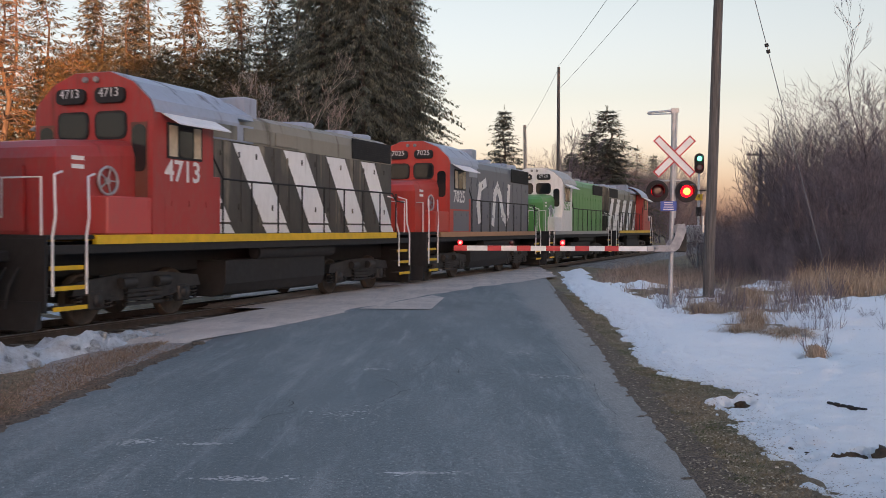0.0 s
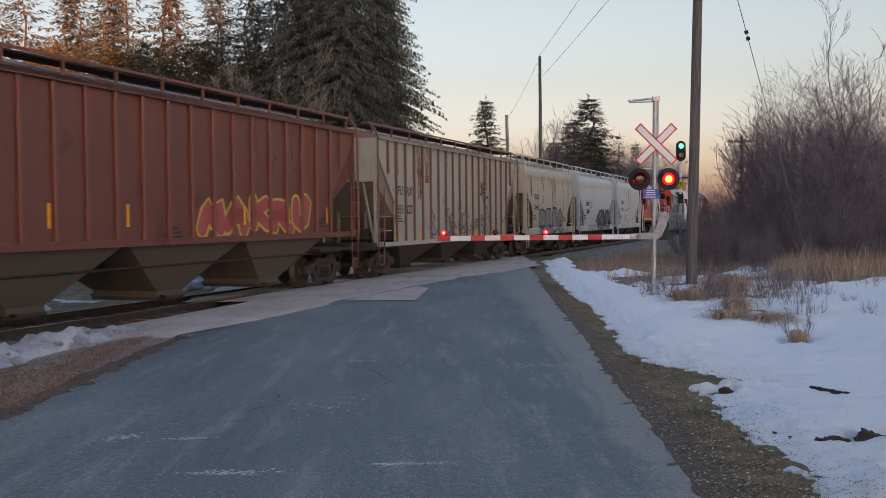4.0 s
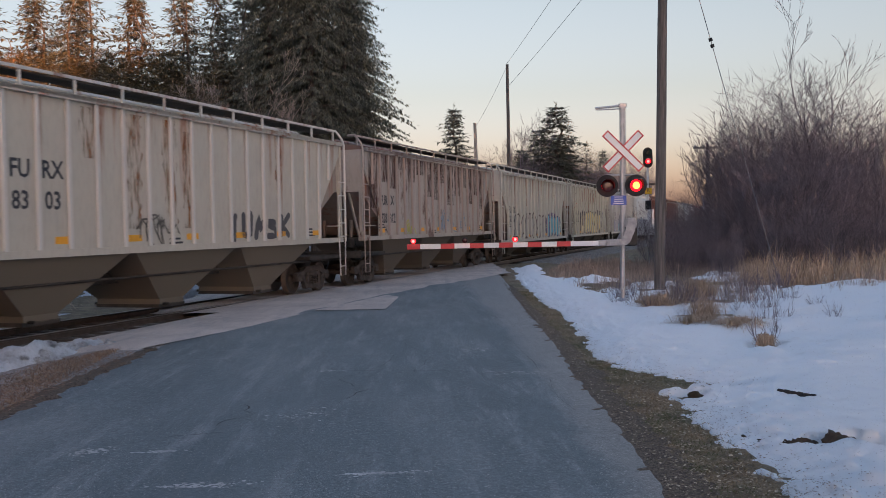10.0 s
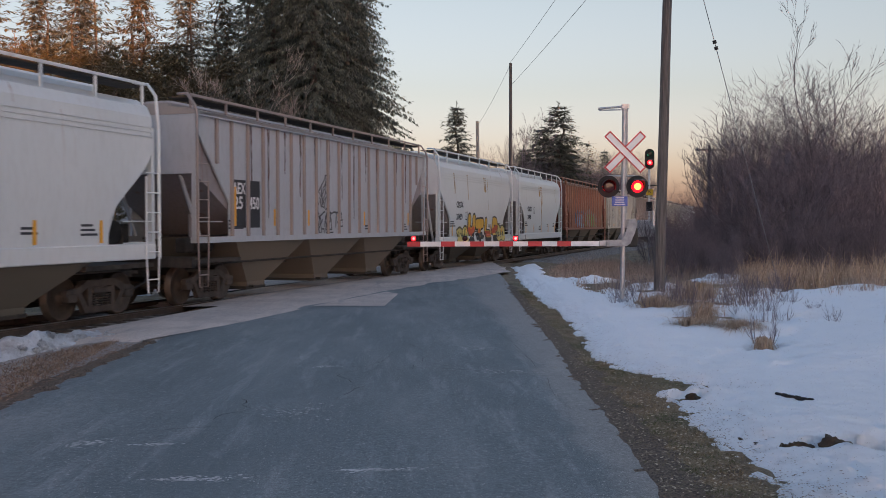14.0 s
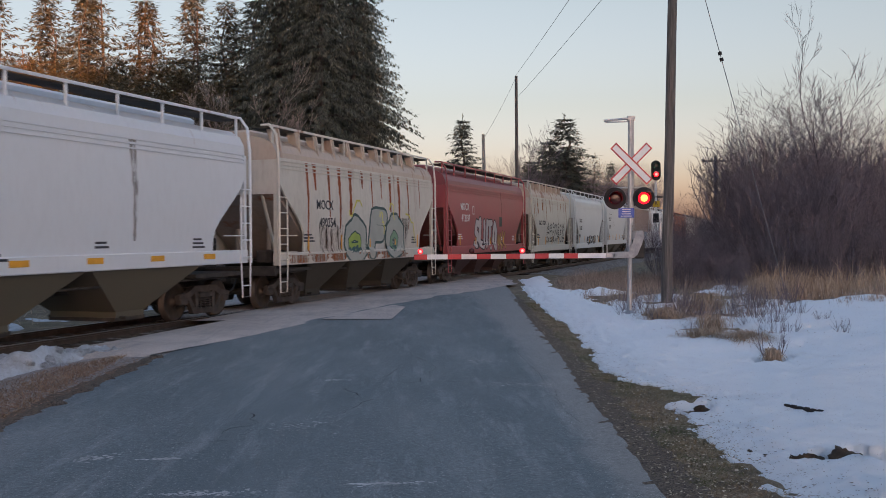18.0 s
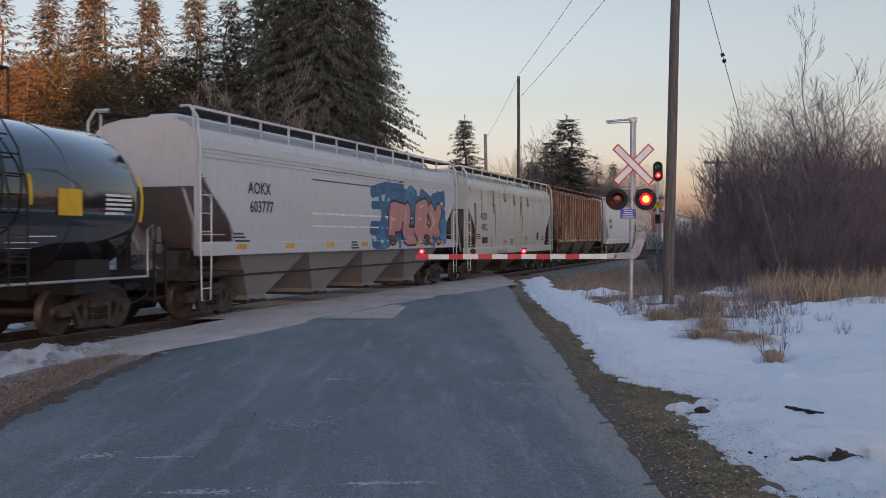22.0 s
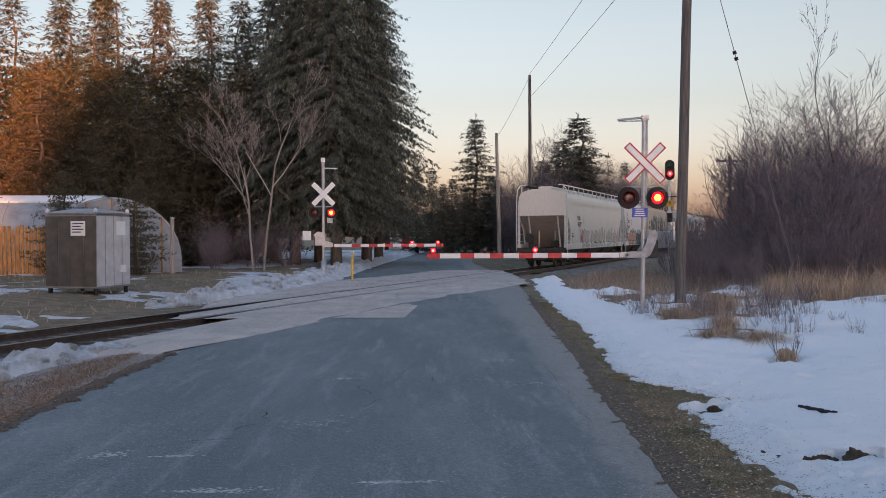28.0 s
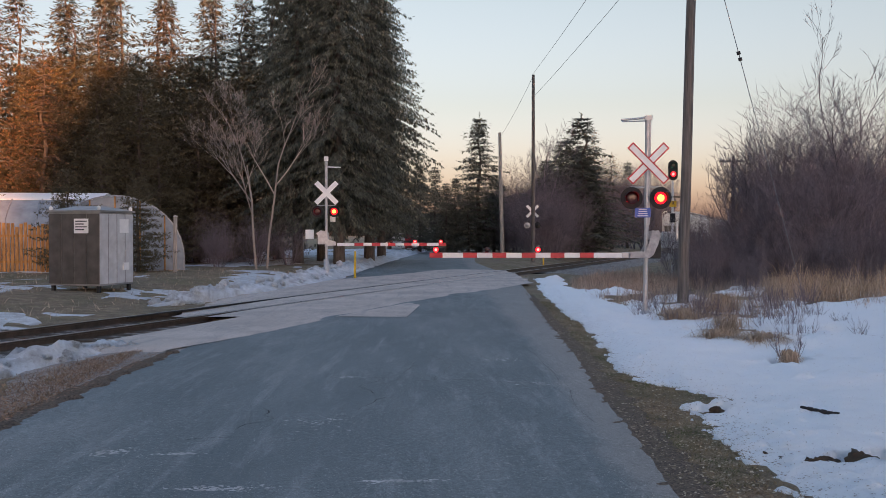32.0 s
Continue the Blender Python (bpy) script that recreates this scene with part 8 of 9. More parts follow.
g.loft([[(-cw / 2 - 0.06, -cd / 2 - 0.06, 2.52), (cw / 2 + 0.06, -cd / 2 - 0.06, 2.52), (cw / 2 + 0.06, cd / 2 + 0.06, 2.52), (-cw / 2 - 0.06, cd / 2 + 0.06, 2.52)],
        [(-cw / 2 - 0.06, -cd / 2 - 0.06, 2.57), (cw / 2 + 0.06, -cd / 2 - 0.06, 2.57), (cw / 2 + 0.06, cd / 2 + 0.06, 2.57), (-cw / 2 - 0.06, cd / 2 + 0.06, 2.57)],
        [(-0.3, -0.3, 2.72), (0.3, -0.3, 2.72), (0.3, 0.3, 2.72), (-0.3, 0.3, 2.72)]])
part("roof", g, STEEL_DULL, cab)
for x, y in ((cw / 2 - 0.05, -cd / 2 + 0.05), (cw / 2 - 0.05, cd / 2 - 0.05), (-cw / 2 + 0.05, -cd / 2 + 0.05)):
    g = Geo()
    g.lathe([(0.02, 2.56), (0.06, 2.6), (0.06, 2.68), (0.001, 2.72)], (x, y, 0), "z", 8)
    part("lifting_lug", g, WHITE, cab)
for x in (-cw / 2 + 0.1, cw / 2 - 0.1):
    for y in (-cd / 2 + 0.1, cd / 2 - 0.1):
        g = Geo()
        g.box(x - 0.05, x + 0.05, y - 0.05, y + 0.05, -0.25, 0.15)
        part("leg", g, BLACK, cab)
g = Geo()
g.box(0.02, 0.56, -cd / 2 - 0.022, -cd / 2 - 0.016, 1.83, 2.3)
sg = part("sign", g, SHEET_WHITE, cab, "white notice with unreadable lines")
for i in range(4):
    g = Geo()
    g.box(0.08, 0.50 - 0.1 * (i % 2), -cd / 2 - 0.027, -cd / 2 - 0.0235, 2.20 - i * 0.09, 2.235 - i * 0.09)
    part("writing_bar", g, DARK_TEXT, sg)
g = Geo()
g.box(cw / 2 + 0.014, cw / 2 + 0.02, 0.15, 0.65, 1.85, 2.3)
part("sign", g, SHEET_WHITE, cab, "white notice with unreadable lines")
g = Geo()
g.box(cw / 2 + 0.014, cw / 2 + 0.06, 0.32, 0.62, 0.62, 0.86)
part("vent_box", g, WHITE, cab)

# ---- hoop shed, slat fence, posts, far house ----
HOOP = plain("milky_sheeting", (0.27, 0.31, 0.35), 0.5, 0, 0.2, 2)
def hoop_shed(x, y, turn, r, h, a, b, snowy):
    shed = thing("hoop_shed", "milky plastic-covered hoop shed dusted with snow", "shed", group="hoop sheds", at=pose(x, y, 0.2, 0, 0, turn))
    prof = [(r, 0.0)] + [(r * math.cos(q), 0.6 + (h - 0.6) * math.sin(q)) for q in [k * math.pi / 20 for k in range(21)]] + [(-r, 0.0)]
    g = Geo()
    g.prism(prof, "x", a, b)
    part("cover", g, HOOP, shed)
    n = int((b - a) / 1.5)
    for k in range(n + 1):
        g = Geo()
        g.tube([(a + (b - a) * k / n, q[0] * 1.008, q[1] * 1.008 + 0.01) for q in prof], 0.035, 5)
        part("hoop", g, GALV, shed)
    for k in range(-2, 3):
        g = Geo()
        y_ = k * r * 0.36
        g.tube([(a - 0.02, y_, 0), (a - 0.02, y_, 0.6 + (h - 0.6) * math.sqrt(1 - (y_ / r) ** 2))], 0.04, 5)
        part("end_stud", g, WOOD_FENCE, shed)
    g = Geo()
    g.prism([(r * 1.012 * math.cos(q), 0.6 + (h - 0.6) * 1.025 * math.sin(q)) for q in [k * math.pi / 20 for k in range(snowy, 21 - snowy)]] + [(r * 0.95 * math.cos(q), 0.6 + (h - 0.6) * 0.97 * math.sin(q)) for q in [k * math.pi / 20 for k in range(20 - snowy, snowy - 1, -1)]], "x", a + 0.1, b)
    part("roof_snow", g, SNOW, shed)


# board colour pushed to amber for the low sun on the fence
WOOD_FENCE = bark_like("amber_sun_tinted_boards", (0.48, 0.23, 0.075), 10, (1, 1, 0.2))
hoop_shed(-15.85, 47.0, 106, 3.2, 3.6, 0.0, 11.0, 6)
hoop_shed(-21.0, 52.0, 8, 3.3, 3.9, -9.0, 3.0, 7)
fence = thing("slat_fence", "wooden slat fence, low sun's amber put into its board colour", "fence", at=pose(-24.2, 45.0, 0.15))
for k in range(30):
    g = Geo()
    g.box(k * 0.2, k * 0.2 + 0.15, -0.012, 0.012, 0, 2.25 + random.uniform(-0.12, 0.12))
    part("slat", g, WOOD_FENCE, fence)
for z in (0.5, 1.7):
    g = Geo()
    g.box(-0.1, 6.1, 0.014, 0.05, z, z + 0.1)
    part("rail", g, WOOD_FENCE, fence)
for x, y, h, r, m, l in ((-12.35, 44.8, 2.6, 0.10, PALE_POLE, "pale wooden post beside the cabinet"), (-3.95, 43.5, 1.35, 0.05, YELLOW, "yellow marker post in a snow bank"), (6.6, 64.0, 1.2, 0.05, YELLOW, "thin pale marker post beside the track")):
    p = thing("marker_post", l, "post", at=pose(x, y, lie(x, y) - 0.05))
    g = Geo()
    g.tube([(0, 0, 0), (0.02, 0, h)], [r, r * 0.9], 10)
    part("shaft", g, m, p)
    g = Geo()
    g.lathe([(r * 1.1, h - 0.02), (r * 1.1, h + 0.02), (0.001, h + 0.04)], (0.02, 0, 0), "z", 10)
    part("cap", g, WHITE if m is YELLOW else GALV, p)
house = thing("far_house", "small distant white house with dark roof", "house", at=pose(-4.6, 128, lie(-4.6, 128)))
g = Geo()
g.box(-4, 4, -3, 3, 0, 2.7)
part("wall", g, WHITE, house)
g = Geo()
g.prism([(-3.4, 2.7), (0, 4.6), (3.4, 2.7)], "x", -4.3, 4.3)
part("roof", g, UNDER, house)
for x, m in ((-2.6, BLACK), (0.2, SIGN_RED), (2.4, BLACK)):
    g = Geo()
    g.box(x - 0.5, x + 0.5, -3.03, -3.0, 0.1 if m is SIGN_RED else 0.9, 2.1)
    part("door" if m is SIGN_RED else "window", g, m, house)

# ---- trees ----
def spray(verts, faces, p, d, up, l, w):
    """One flat twig of needles: a pointed, slightly bent blade."""
    side = d.cross(up)
    if side.length < 1e-4:
        return
    side.normalize()
    i = len(verts)
    m = p + d * (l * 0.55) + Vector((0, 0, 0.02 * l))
    verts += [p, m + side * w, m - side * w, p + d * l]
    faces += [(i, i + 1, i + 3), (i, i + 3, i + 2)]


def spruce_mesh(name, h, r, bare, rng, droop=0.35, density=1.0, power=0.8, mat=None, blade=0.42, hang=0.0):
    """A conifer's crown: whorls of hanging boughs with fringes of needle twigs."""
    v, f = [], []
    z = bare
    while z < h - 0.15:
        t = (z - bare) / (h - bare)
        reach = r * max(0.05, (1 - t)) ** power * min(1.0, 0.55 + t * 4)
        count = max(4, int((6 + 4 * (1 - t)) * density))
        a0 = rng.random() * 6.28
        for b in range(count):
            if rng.random() < 0.10:
                continue
            a = a0 + 6.283 * b / count + rng.uniform(-0.35, 0.35)
            length = reach * rng.choice((0.5, 0.75, 0.85, 0.95, 1.0, 1.2)) * rng.uniform(0.85, 1.1)
            out = Vector((math.cos(a), math.sin(a), 0))
            lat = Vector((-out.y, out.x, 0))
            n = max(2, int(length / 0.28 * density ** 0.5))
            rise = rng.uniform(0.0, 0.25)
            for k in range(n + 1):
                s = (k + rng.random() * 0.5) / (n + 0.5)
                if s < 0.12:
                    continue
                p = out * (length * s) + Vector((0, 0, z + length * (rise * s - droop * s * s + 0.12 * max(0, s - 0.75)))) + lat * rng.uniform(-0.06, 0.06)
                for q in range(8):
                    sd = -1 if q % 2 else 1
                    d = (out * rng.uniform(0.2, 1.0) + lat * sd * rng.uniform(0.3, 1.2) + Vector((0, 0, rng.uniform(-1.1, 0.1) - hang))).normalized()
                    spray(v, f, p + lat * rng.uniform(-0.12, 0.12) + out * rng.uniform(-0.1, 0.1), d, Vector((rng.uniform(-0.6, 0.6), rng.uniform(-0.6, 0.6), 1)), blade * rng.uniform(0.5, 1.25) * (1.1 - 0.4 * s), blade * rng.uniform(0.06, 0.11))
            tip = out * length + Vector((0, 0, z + length * (rise - droop + 0.03)))
            spray(v, f, tip, (out + Vector((0, 0, 0.25))).normalized(), Vector((0, 0, 1)), blade * 0.9, blade * 0.12)
        z += (0.30 + 0.22 * (1 - t)) * rng.uniform(0.8, 1.25) / density ** 0.3
    for k in range(6):
        spray(v, f, Vector((0, 0, h - 0.1 * k)), Vector((rng.uniform(-0.3, 0.3), rng.uniform(-0.3, 0.3), 1)).normalized(), Vector((1, 0, 0)), 0.36, 0.022)
    me = bpy.data.meshes.new(name)
    me.from_pydata(v, [], f)
    me.materials.append(mat or NEEDLE)
    return me


def pine_mesh(name, h, r, bare, rng, mat, power=0.6, gap=1.0, many=(6, 8)):
    """A white pine's crown: level, upswept limbs with plates of brush-like tufts."""
    v, f = [], []
    z = bare
    while z < h - 0.3:
        t = (z - bare) / (h - bare)
        reach = r * max(0.10, 1 - t) ** power * min(1.0, 0.7 + t * 2)
        count = rng.randint(*many)
        a0 = rng.random() * 6.28
        for b in range(count):
            a = a0 + 6.283 * b / count + rng.uniform(-0.3, 0.3)
            out = Vector((math.cos(a), math.sin(a), 0))
            lat = Vector((-out.y, out.x, 0))
            length = reach * rng.uniform(0.55, 1.15)
            rise = rng.uniform(-0.12, 0.22)
            n = max(3, int(length / 0.20))
            for k in range(n):
                s = (k + rng.random()) / n
                if s < 0.15:
                    continue
                wide = 0.55 * length * (0.35 + s * (1.25 - s)) * 0.5
                p = out * (length * s) + lat * rng.uniform(-wide, wide) + Vector((0, 0, z + length * (rise * s + 0.10 * s * s - 0.06 * s) + rng.uniform(-0.14, 0.14)))
                for q in range(8):
                    d = (out * rng.uniform(-0.2, 1.0) + lat * rng.uniform(-1, 1) + Vector((0, 0, rng.uniform(-0.5, 0.8)))).normalized()
                    spray(v, f, p, d, Vector((rng.uniform(-0.7, 0.7), rng.uniform(-0.7, 0.7), 1)), rng.uniform(0.22, 0.42), rng.uniform(0.030, 0.058))
        z += rng.uniform(0.40, 0.62) * gap
    me = bpy.data.meshes.new(name)
    me.from_pydata(v, [], f)
    me.materials.append(mat)
    return me


def trunk_mesh(h, r, rng, limbs=0, reach=1.5):
    g = Geo()
    n = 7
    bend = [(rng.uniform(-0.05, 0.05) * k, rng.uniform(-0.05, 0.05) * k) for k in range(n + 1)]
    g.tube([(bend[k][0], bend[k][1], h * k / n - 0.15) for k in range(n + 1)], [max(0.02, r * (1 - 0.93 * k / n)) for k in range(n + 1)], 9)
    for k in range(limbs):
        z = h * rng.uniform(0.12, 0.95)
        a = rng.random() * 6.28
        l = reach * (1.05 - z / h) * rng.uniform(0.6, 1.1)
        g.tube([(0, 0, z), (math.cos(a) * l * 0.5, math.sin(a) * l * 0.5, z + l * 0.05), (math.cos(a) * l, math.sin(a) * l, z - l * 0.2)], [0.05, 0.03, 0.008], 4, caps=False)
    return g.mesh("trunk", BARK)


rng = random.Random(7)
PINE = leafy("pine_needles", (0.052, 0.052, 0.032), (0.145, 0.122, 0.070))
KINDS = {
    "spruce": [(spruce_mesh("crown", 22, 4.6, 2.8, rng, 0.50, 1.6, 0.66, None, 0.37, 0.9), trunk_mesh(21.5, 0.34, rng, 60, 4.2)) for _ in range(3)],
    "slim": [(spruce_mesh("crown", 20, 5.0, 3.0, rng, 0.20, 0.72, 0.80, NEEDLE if k else PINE, 0.44, 0.1), trunk_mesh(19.6, 0.22, rng, 90, 2.2)) for k in range(4)],
    "pine": [(pine_mesh("crown", 13.5, 4.4, 0.5, rng, PINE), trunk_mesh(13, 0.24, rng, 60, 3.6)) for _ in range(3)],
    "larch": [(spruce_mesh("crown", 15, 4.8, 1.5, rng, 0.55, 0.7, 0.6, NEEDLE_BROWN, 0.28), trunk_mesh(14.6, 0.26, rng, 110, 5.0)) for _ in range(2)],
    "far": [(spruce_mesh("crown", 13, 2.9, 0.9, rng, 0.3, 1.1, 0.72, None, 0.46), trunk_mesh(12.6, 0.22, rng, 10, 2.0)) for _ in range(2)],
}
TREE_WORDS = {"spruce": "tall dark spruce tree with hanging boughs", "slim": "tall pointed spruce with an open crown and gaps of sky", "pine": "bushy olive-green pine tree with level boughs",
              "larch": "brownish conifer with drooping branches in low sun", "far": "distant dark pointed conifer"}
tree_made = {}


def plant(kind, x, y, h, wide=1.0):
    i = len([1 for k in tree_made if k[0] == kind]) % len(KINDS[kind])
    tree_made[kind, x, y] = 1
    crown, trunk = KINDS[kind][i]
    full = {"spruce": 22, "slim": 20, "pine": 13.5, "larch": 15, "far": 13}[kind]
    s = h / full
    ob = thing({"pine": "pine_tree", "larch": "larch_tree"}.get(kind, "spruce_tree"), TREE_WORDS[kind], "tree", group="conifers beside the road",
               at=pose(x, y, lie(x, y) - 0.1, 0, 0, rng.uniform(0, 360)) @ Matrix.Diagonal((s * wide, s * wide, s, 1)))
    part("trunk", trunk, BARK, ob)
    part("crown", crown, NEEDLE, ob)


for x, y, h in ((-9.1, 61, 22), (-8.2, 66, 23), (-6.3, 59, 22.0), (-5.0, 66, 23), (-4.8, 76, 22)):
    plant("spruce", x, y, h, 1.10)
for x, y, h in ((-35.0, 80, 22), (-30.4, 79, 21.5), (-28.2, 82, 22), (-26.2, 78, 22.5), (-22.2, 78, 20.5), (-18.6, 79, 21.5), (-16.0, 81, 20.0), (-13.6, 78, 21), (-32.6, 84, 22), (-24.0, 84, 22.5), (-20.4, 85, 22.5), (-36.5, 77, 22), (-14.6, 72, 19.5), (-24.6, 71, 19.5), (-11.8, 69, 20)):
    plant("slim", x, y, h, 1.5)
for x, y, h in ((-29, 66, 14), (-25.8, 64, 13.5), (-22.6, 66, 14.0), (-19.6, 63, 13.6), (-16.6, 66, 14.0), (-33, 64, 14), (-14.0, 63, 12.5), (-23.5, 70, 14.0), (-17.6, 71, 14.5), (-13.5, 69, 14), (-27.6, 72, 15), (-37.5, 62, 14),
                (-21.2, 60, 12.0), (-18.0, 58, 11.5), (-15.2, 60, 11), (-24.5, 59, 12), (-20.6, 75, 15), (-30.5, 74, 15), (-22.6, 56.5, 9.5), (-19.4, 55.5, 8.5), (-16.4, 56, 8)):
    plant("pine", x, y, h, 1.15)
for x, y, h in ((-13.9, 44.3, 4.6), (-15.6, 43.6, 3.2), (-17.0, 44.0, 5.0)):
    plant("pine", x, y, h, 1.2)
for x, y, h in ((-25.2, 52.5, 16), (-29.5, 54, 15), (-22.8, 55.5, 12.5)):
    plant("larch", x, y, h)
for x, y, h in ((3.7, 100, 14.4), (-0.8, 104, 9.5), (1.4, 106, 8.5), (5.4, 103, 8.5), (-2.6, 108, 10), (-6.5, 118, 12), (0.3, 98, 7.5), (2.6, 97, 7), (14, 94, 10)):
    plant("far", x, y, h, 1.35)
for x, y, h in ((13.2, 93, 13.6), (12.0, 96, 11.5), (14.2, 99, 11), (10.4, 98, 9.5)):
    plant("far", x, y, h, 1.9)
plant("larch", 16.8, 108, 13.6, 0.8)


# ---- bare trees and thickets ----
def shoot(g, p, d, l, r):
    """A fine twig: a slim three-sided spike."""
    a = d.cross(Vector((0.3, 0.5, 0.8)))
    a.normalize()
    b = d.cross(a)
    i = len(g.v)
    g.v += [tuple(p + a * r), tuple(p - a * (r * 0.5) + b * (r * 0.87)), tuple(p - a * (r * 0.5) - b * (r * 0.87)), tuple(p + d * l)]
    for q in ((0, 1, 3), (1, 2, 3), (2, 0, 3)):
        g.f.append(tuple(i + k for k in q))
        g.s.append(False), g.mi.append(0)


def branch(g, p, d, l, r, depth, rng, spread=0.5, lift=0.25, sides=4):
    if depth <= 0:
        shoot(g[1], p, (d + Vector((0, 0, lift * 0.3))).normalized(), l * 0.62, max(r, 0.007))
        return
    k = 3 if depth > 1 else 2
    pts, q, dd = [p], p.copy(), d.copy()
    for i in range(k):
        dd = (dd + Vector((rng.uniform(-1, 1), rng.uniform(-1, 1), rng.uniform(-0.4, 0.9))) * (0.15 if depth > 2 else 0.30) + Vector((0, 0, lift * 0.1))).normalized()
        q = q + dd * (l / k)
        pts.append(q)
    (g[0] if depth > 1 else g[1]).tube(pts, [r, r * 0.85, r * 0.68, r * 0.5] if depth > 1 else [r, r * 0.75, r * 0.45], sides if depth > 1 else 3, caps=False)
    n = rng.randint(3, 4) if depth > 1 else rng.randint(4, 6)
    for i in range(n):
        s = rng.uniform(0.3, 1.0)
        base = pts[min(k, int(s * k))].lerp(pts[min(k, int(s * k) + 1)], (s * k) % 1)
        nd = (dd + Vector((rng.uniform(-1, 1), rng.uniform(-1, 1), rng.uniform(-0.5, 1.0))) * spread * 1.5).normalized()
        branch(g, base, nd, l * rng.uniform(0.45, 0.72), max(0.0055, r * 0.5), depth - 1, rng, spread, lift, sides)


def bare_tree_mesh(h, rng, stems=1, depth=4, spread=0.5, r=0.12, lean=0.15, brush=0, mat=None):
    g = (Geo(), Geo())
    for i in range(stems):
        a = rng.random() * 6.28
        d = Vector((math.cos(a) * lean, math.sin(a) * lean, 1)).normalized()
        branch(g, Vector((math.cos(a) * 0.15 * stems ** 0.5, math.sin(a) * 0.15 * stems ** 0.5, -0.1)), d, h * 0.42, r, depth, rng, spread)
    # the fine outer growth that closes a shrub's dome
    for i in range(brush):
        a, e, q = rng.random() * 6.28, rng.random() ** 0.8, rng.random() ** 0.45
        z = h * 0.92 * e * q + 0.2
        rad = h * 0.37 * q * (1 - (e * 0.93) ** 2.4) ** 0.5
        p = Vector((math.cos(a) * rad, math.sin(a) * rad, z))
        d = Vector((math.cos(a) * rng.uniform(0.0, 0.7) + rng.uniform(-0.9, 0.9), math.sin(a) * rng.uniform(0.0, 0.7) + rng.uniform(-0.9, 0.9), rng.uniform(0.1, 1.2))).normalized()
        q = d.cross(Vector((rng.uniform(-1, 1), rng.uniform(-1, 1), rng.uniform(-1, 1)))).normalized() * rng.uniform(0.004, 0.008)
        g[1].face([p - q, p + q, p + d * rng.uniform(0.3, 0.75)])
    return g[0].mesh("limbs", mat or TWIG), g[1].mesh("twigs", mat or TWIG)


BUSHES = [bare_tree_mesh(6.6, rng, 12, 4, 0.55, 0.040, 0.42, 4200) for _ in range(4)]
BARES = [bare_tree_mesh(11, rng, 2, 5, 0.36, 0.05, 0.14) for _ in range(2)]
SPREADING = bare_tree_mesh(11, rng, 2, 6, 0.52, 0.075, 0.10, 0, PALE_TWIG)
FAN = bare_tree_mesh(11, rng, 2, 5, 0.42, 0.066, 0.10)
SMALLS = [bare_tree_mesh(9, rng, 4, 4, 0.5, 0.07, 0.5) for _ in range(2)]
WEEDS = [bare_tree_mesh(5, rng, 7, 2, 0.45, 0.03, 0.5) for _ in range(3)]


def bare(name, label, mesh, x, y, s, category, mat=None):
    ob = thing(name, label, category, group="bare shrubs and trees", at=pose(x, y, lie(x, y) - 0.05, 0, 0, rng.uniform(0, 360)) @ Matrix.Diagonal((s, s, s, 1)))
    part("limb_frame", mesh[0], mat or TWIG, ob)
    part("twig_spray", mesh[1], mat or TWIG, ob)


k = 0
for x, y, s in ((13.5, 38, 0.85), (14.7, 36.5, 0.95), (16.5, 37.5, 1.05), (14.4, 40.5, 1.12), (15.6, 41.5, 1.38), (17.3, 41.5, 1.42), (15.8, 44.5, 1.4), (17.8, 45, 1.3), (20.0, 45, 1.2),
                (13.2, 35, 0.5), (14.4, 33.8, 0.5), (16.2, 33.5, 0.55), (18.2, 33.8, 0.6), (14.2, 38.8, 0.75), (14.9, 43, 1.1), (21.8, 44, 1.15), (12.6, 36.4, 0.42), (10.9, 42, 0.48), (12.3, 42.5, 0.6), (9.9, 37, 0.36), (11.2, 38.2, 0.45), (12.8, 46, 0.66), (11.4, 47, 0.5), (10.6, 33.6, 0.3), (12.1, 40, 0.5)):
    bare("shrub", "dense leafless brown roadside shrub", BUSHES[k % 4], x, y, s, "shrub")
    k += 1
for x, y, s in ((9.0, 88, 1.1), (11, 84, 0.9), (13.5, 84, 1.0), (16, 86, 1.1), (7.6, 96, 1.0),  (10, 92, 1.25), (12.5, 90, 1.25), (15, 91, 1.3), (8.4, 91, 1.1), (6.8, 102, 1.1), (14.2, 98, 1.4), (19, 99, 1.4), (4.6, 112, 1.5), (6.6, 110, 1.6), (8.8, 108, 1.7), (11.0, 104, 1.6), (16.4, 102, 1.7), (2.0, 114, 1.3), (9.6, 98, 1.4),
                (-13.5, 57, 0.55), (-16, 58, 0.5), (-10.8, 56, 0.5), (-18.5, 55, 0.6), (-9, 57, 0.45), (-12.2, 53, 0.4), (-14.6, 51, 0.35), (-23, 47, 0.4), (-20.5, 45.5, 0.3)):
    q = along_track(x, y)[1]
    if y > 60 and q < 5.5:            # keep clear of the rails
        x -= (5.5 - q) / 0.941 + 0.4 * (k % 3)
    bare("shrub", "leafless brown thicket shrub by the trees", BUSHES[k % 4], x, y, s, "shrub")
    k += 1
for i in range(11):
    p = TRACK @ Vector((100 + 7 * i, 7 + 2.5 * (i % 3), 0))
    if i % 4 == 3:
        plant("larch" if i % 8 == 3 else "far", p.x, p.y, 12 + i % 3, 1.2)
    else:
        bare("shrub", "leafless brown thicket shrub along the far track", BUSHES[i % 4], p.x, p.y, 1.5 + 0.08 * i, "shrub")
bare("bare_tree", "tall leafless tree behind the thicket", FAN, 16.3, 39.6, 1.08, "tree")
bare("bare_tree", "leafless pale-barked tree beyond the tracks", BARES[1], 8.5, 88, 1.3, "tree")
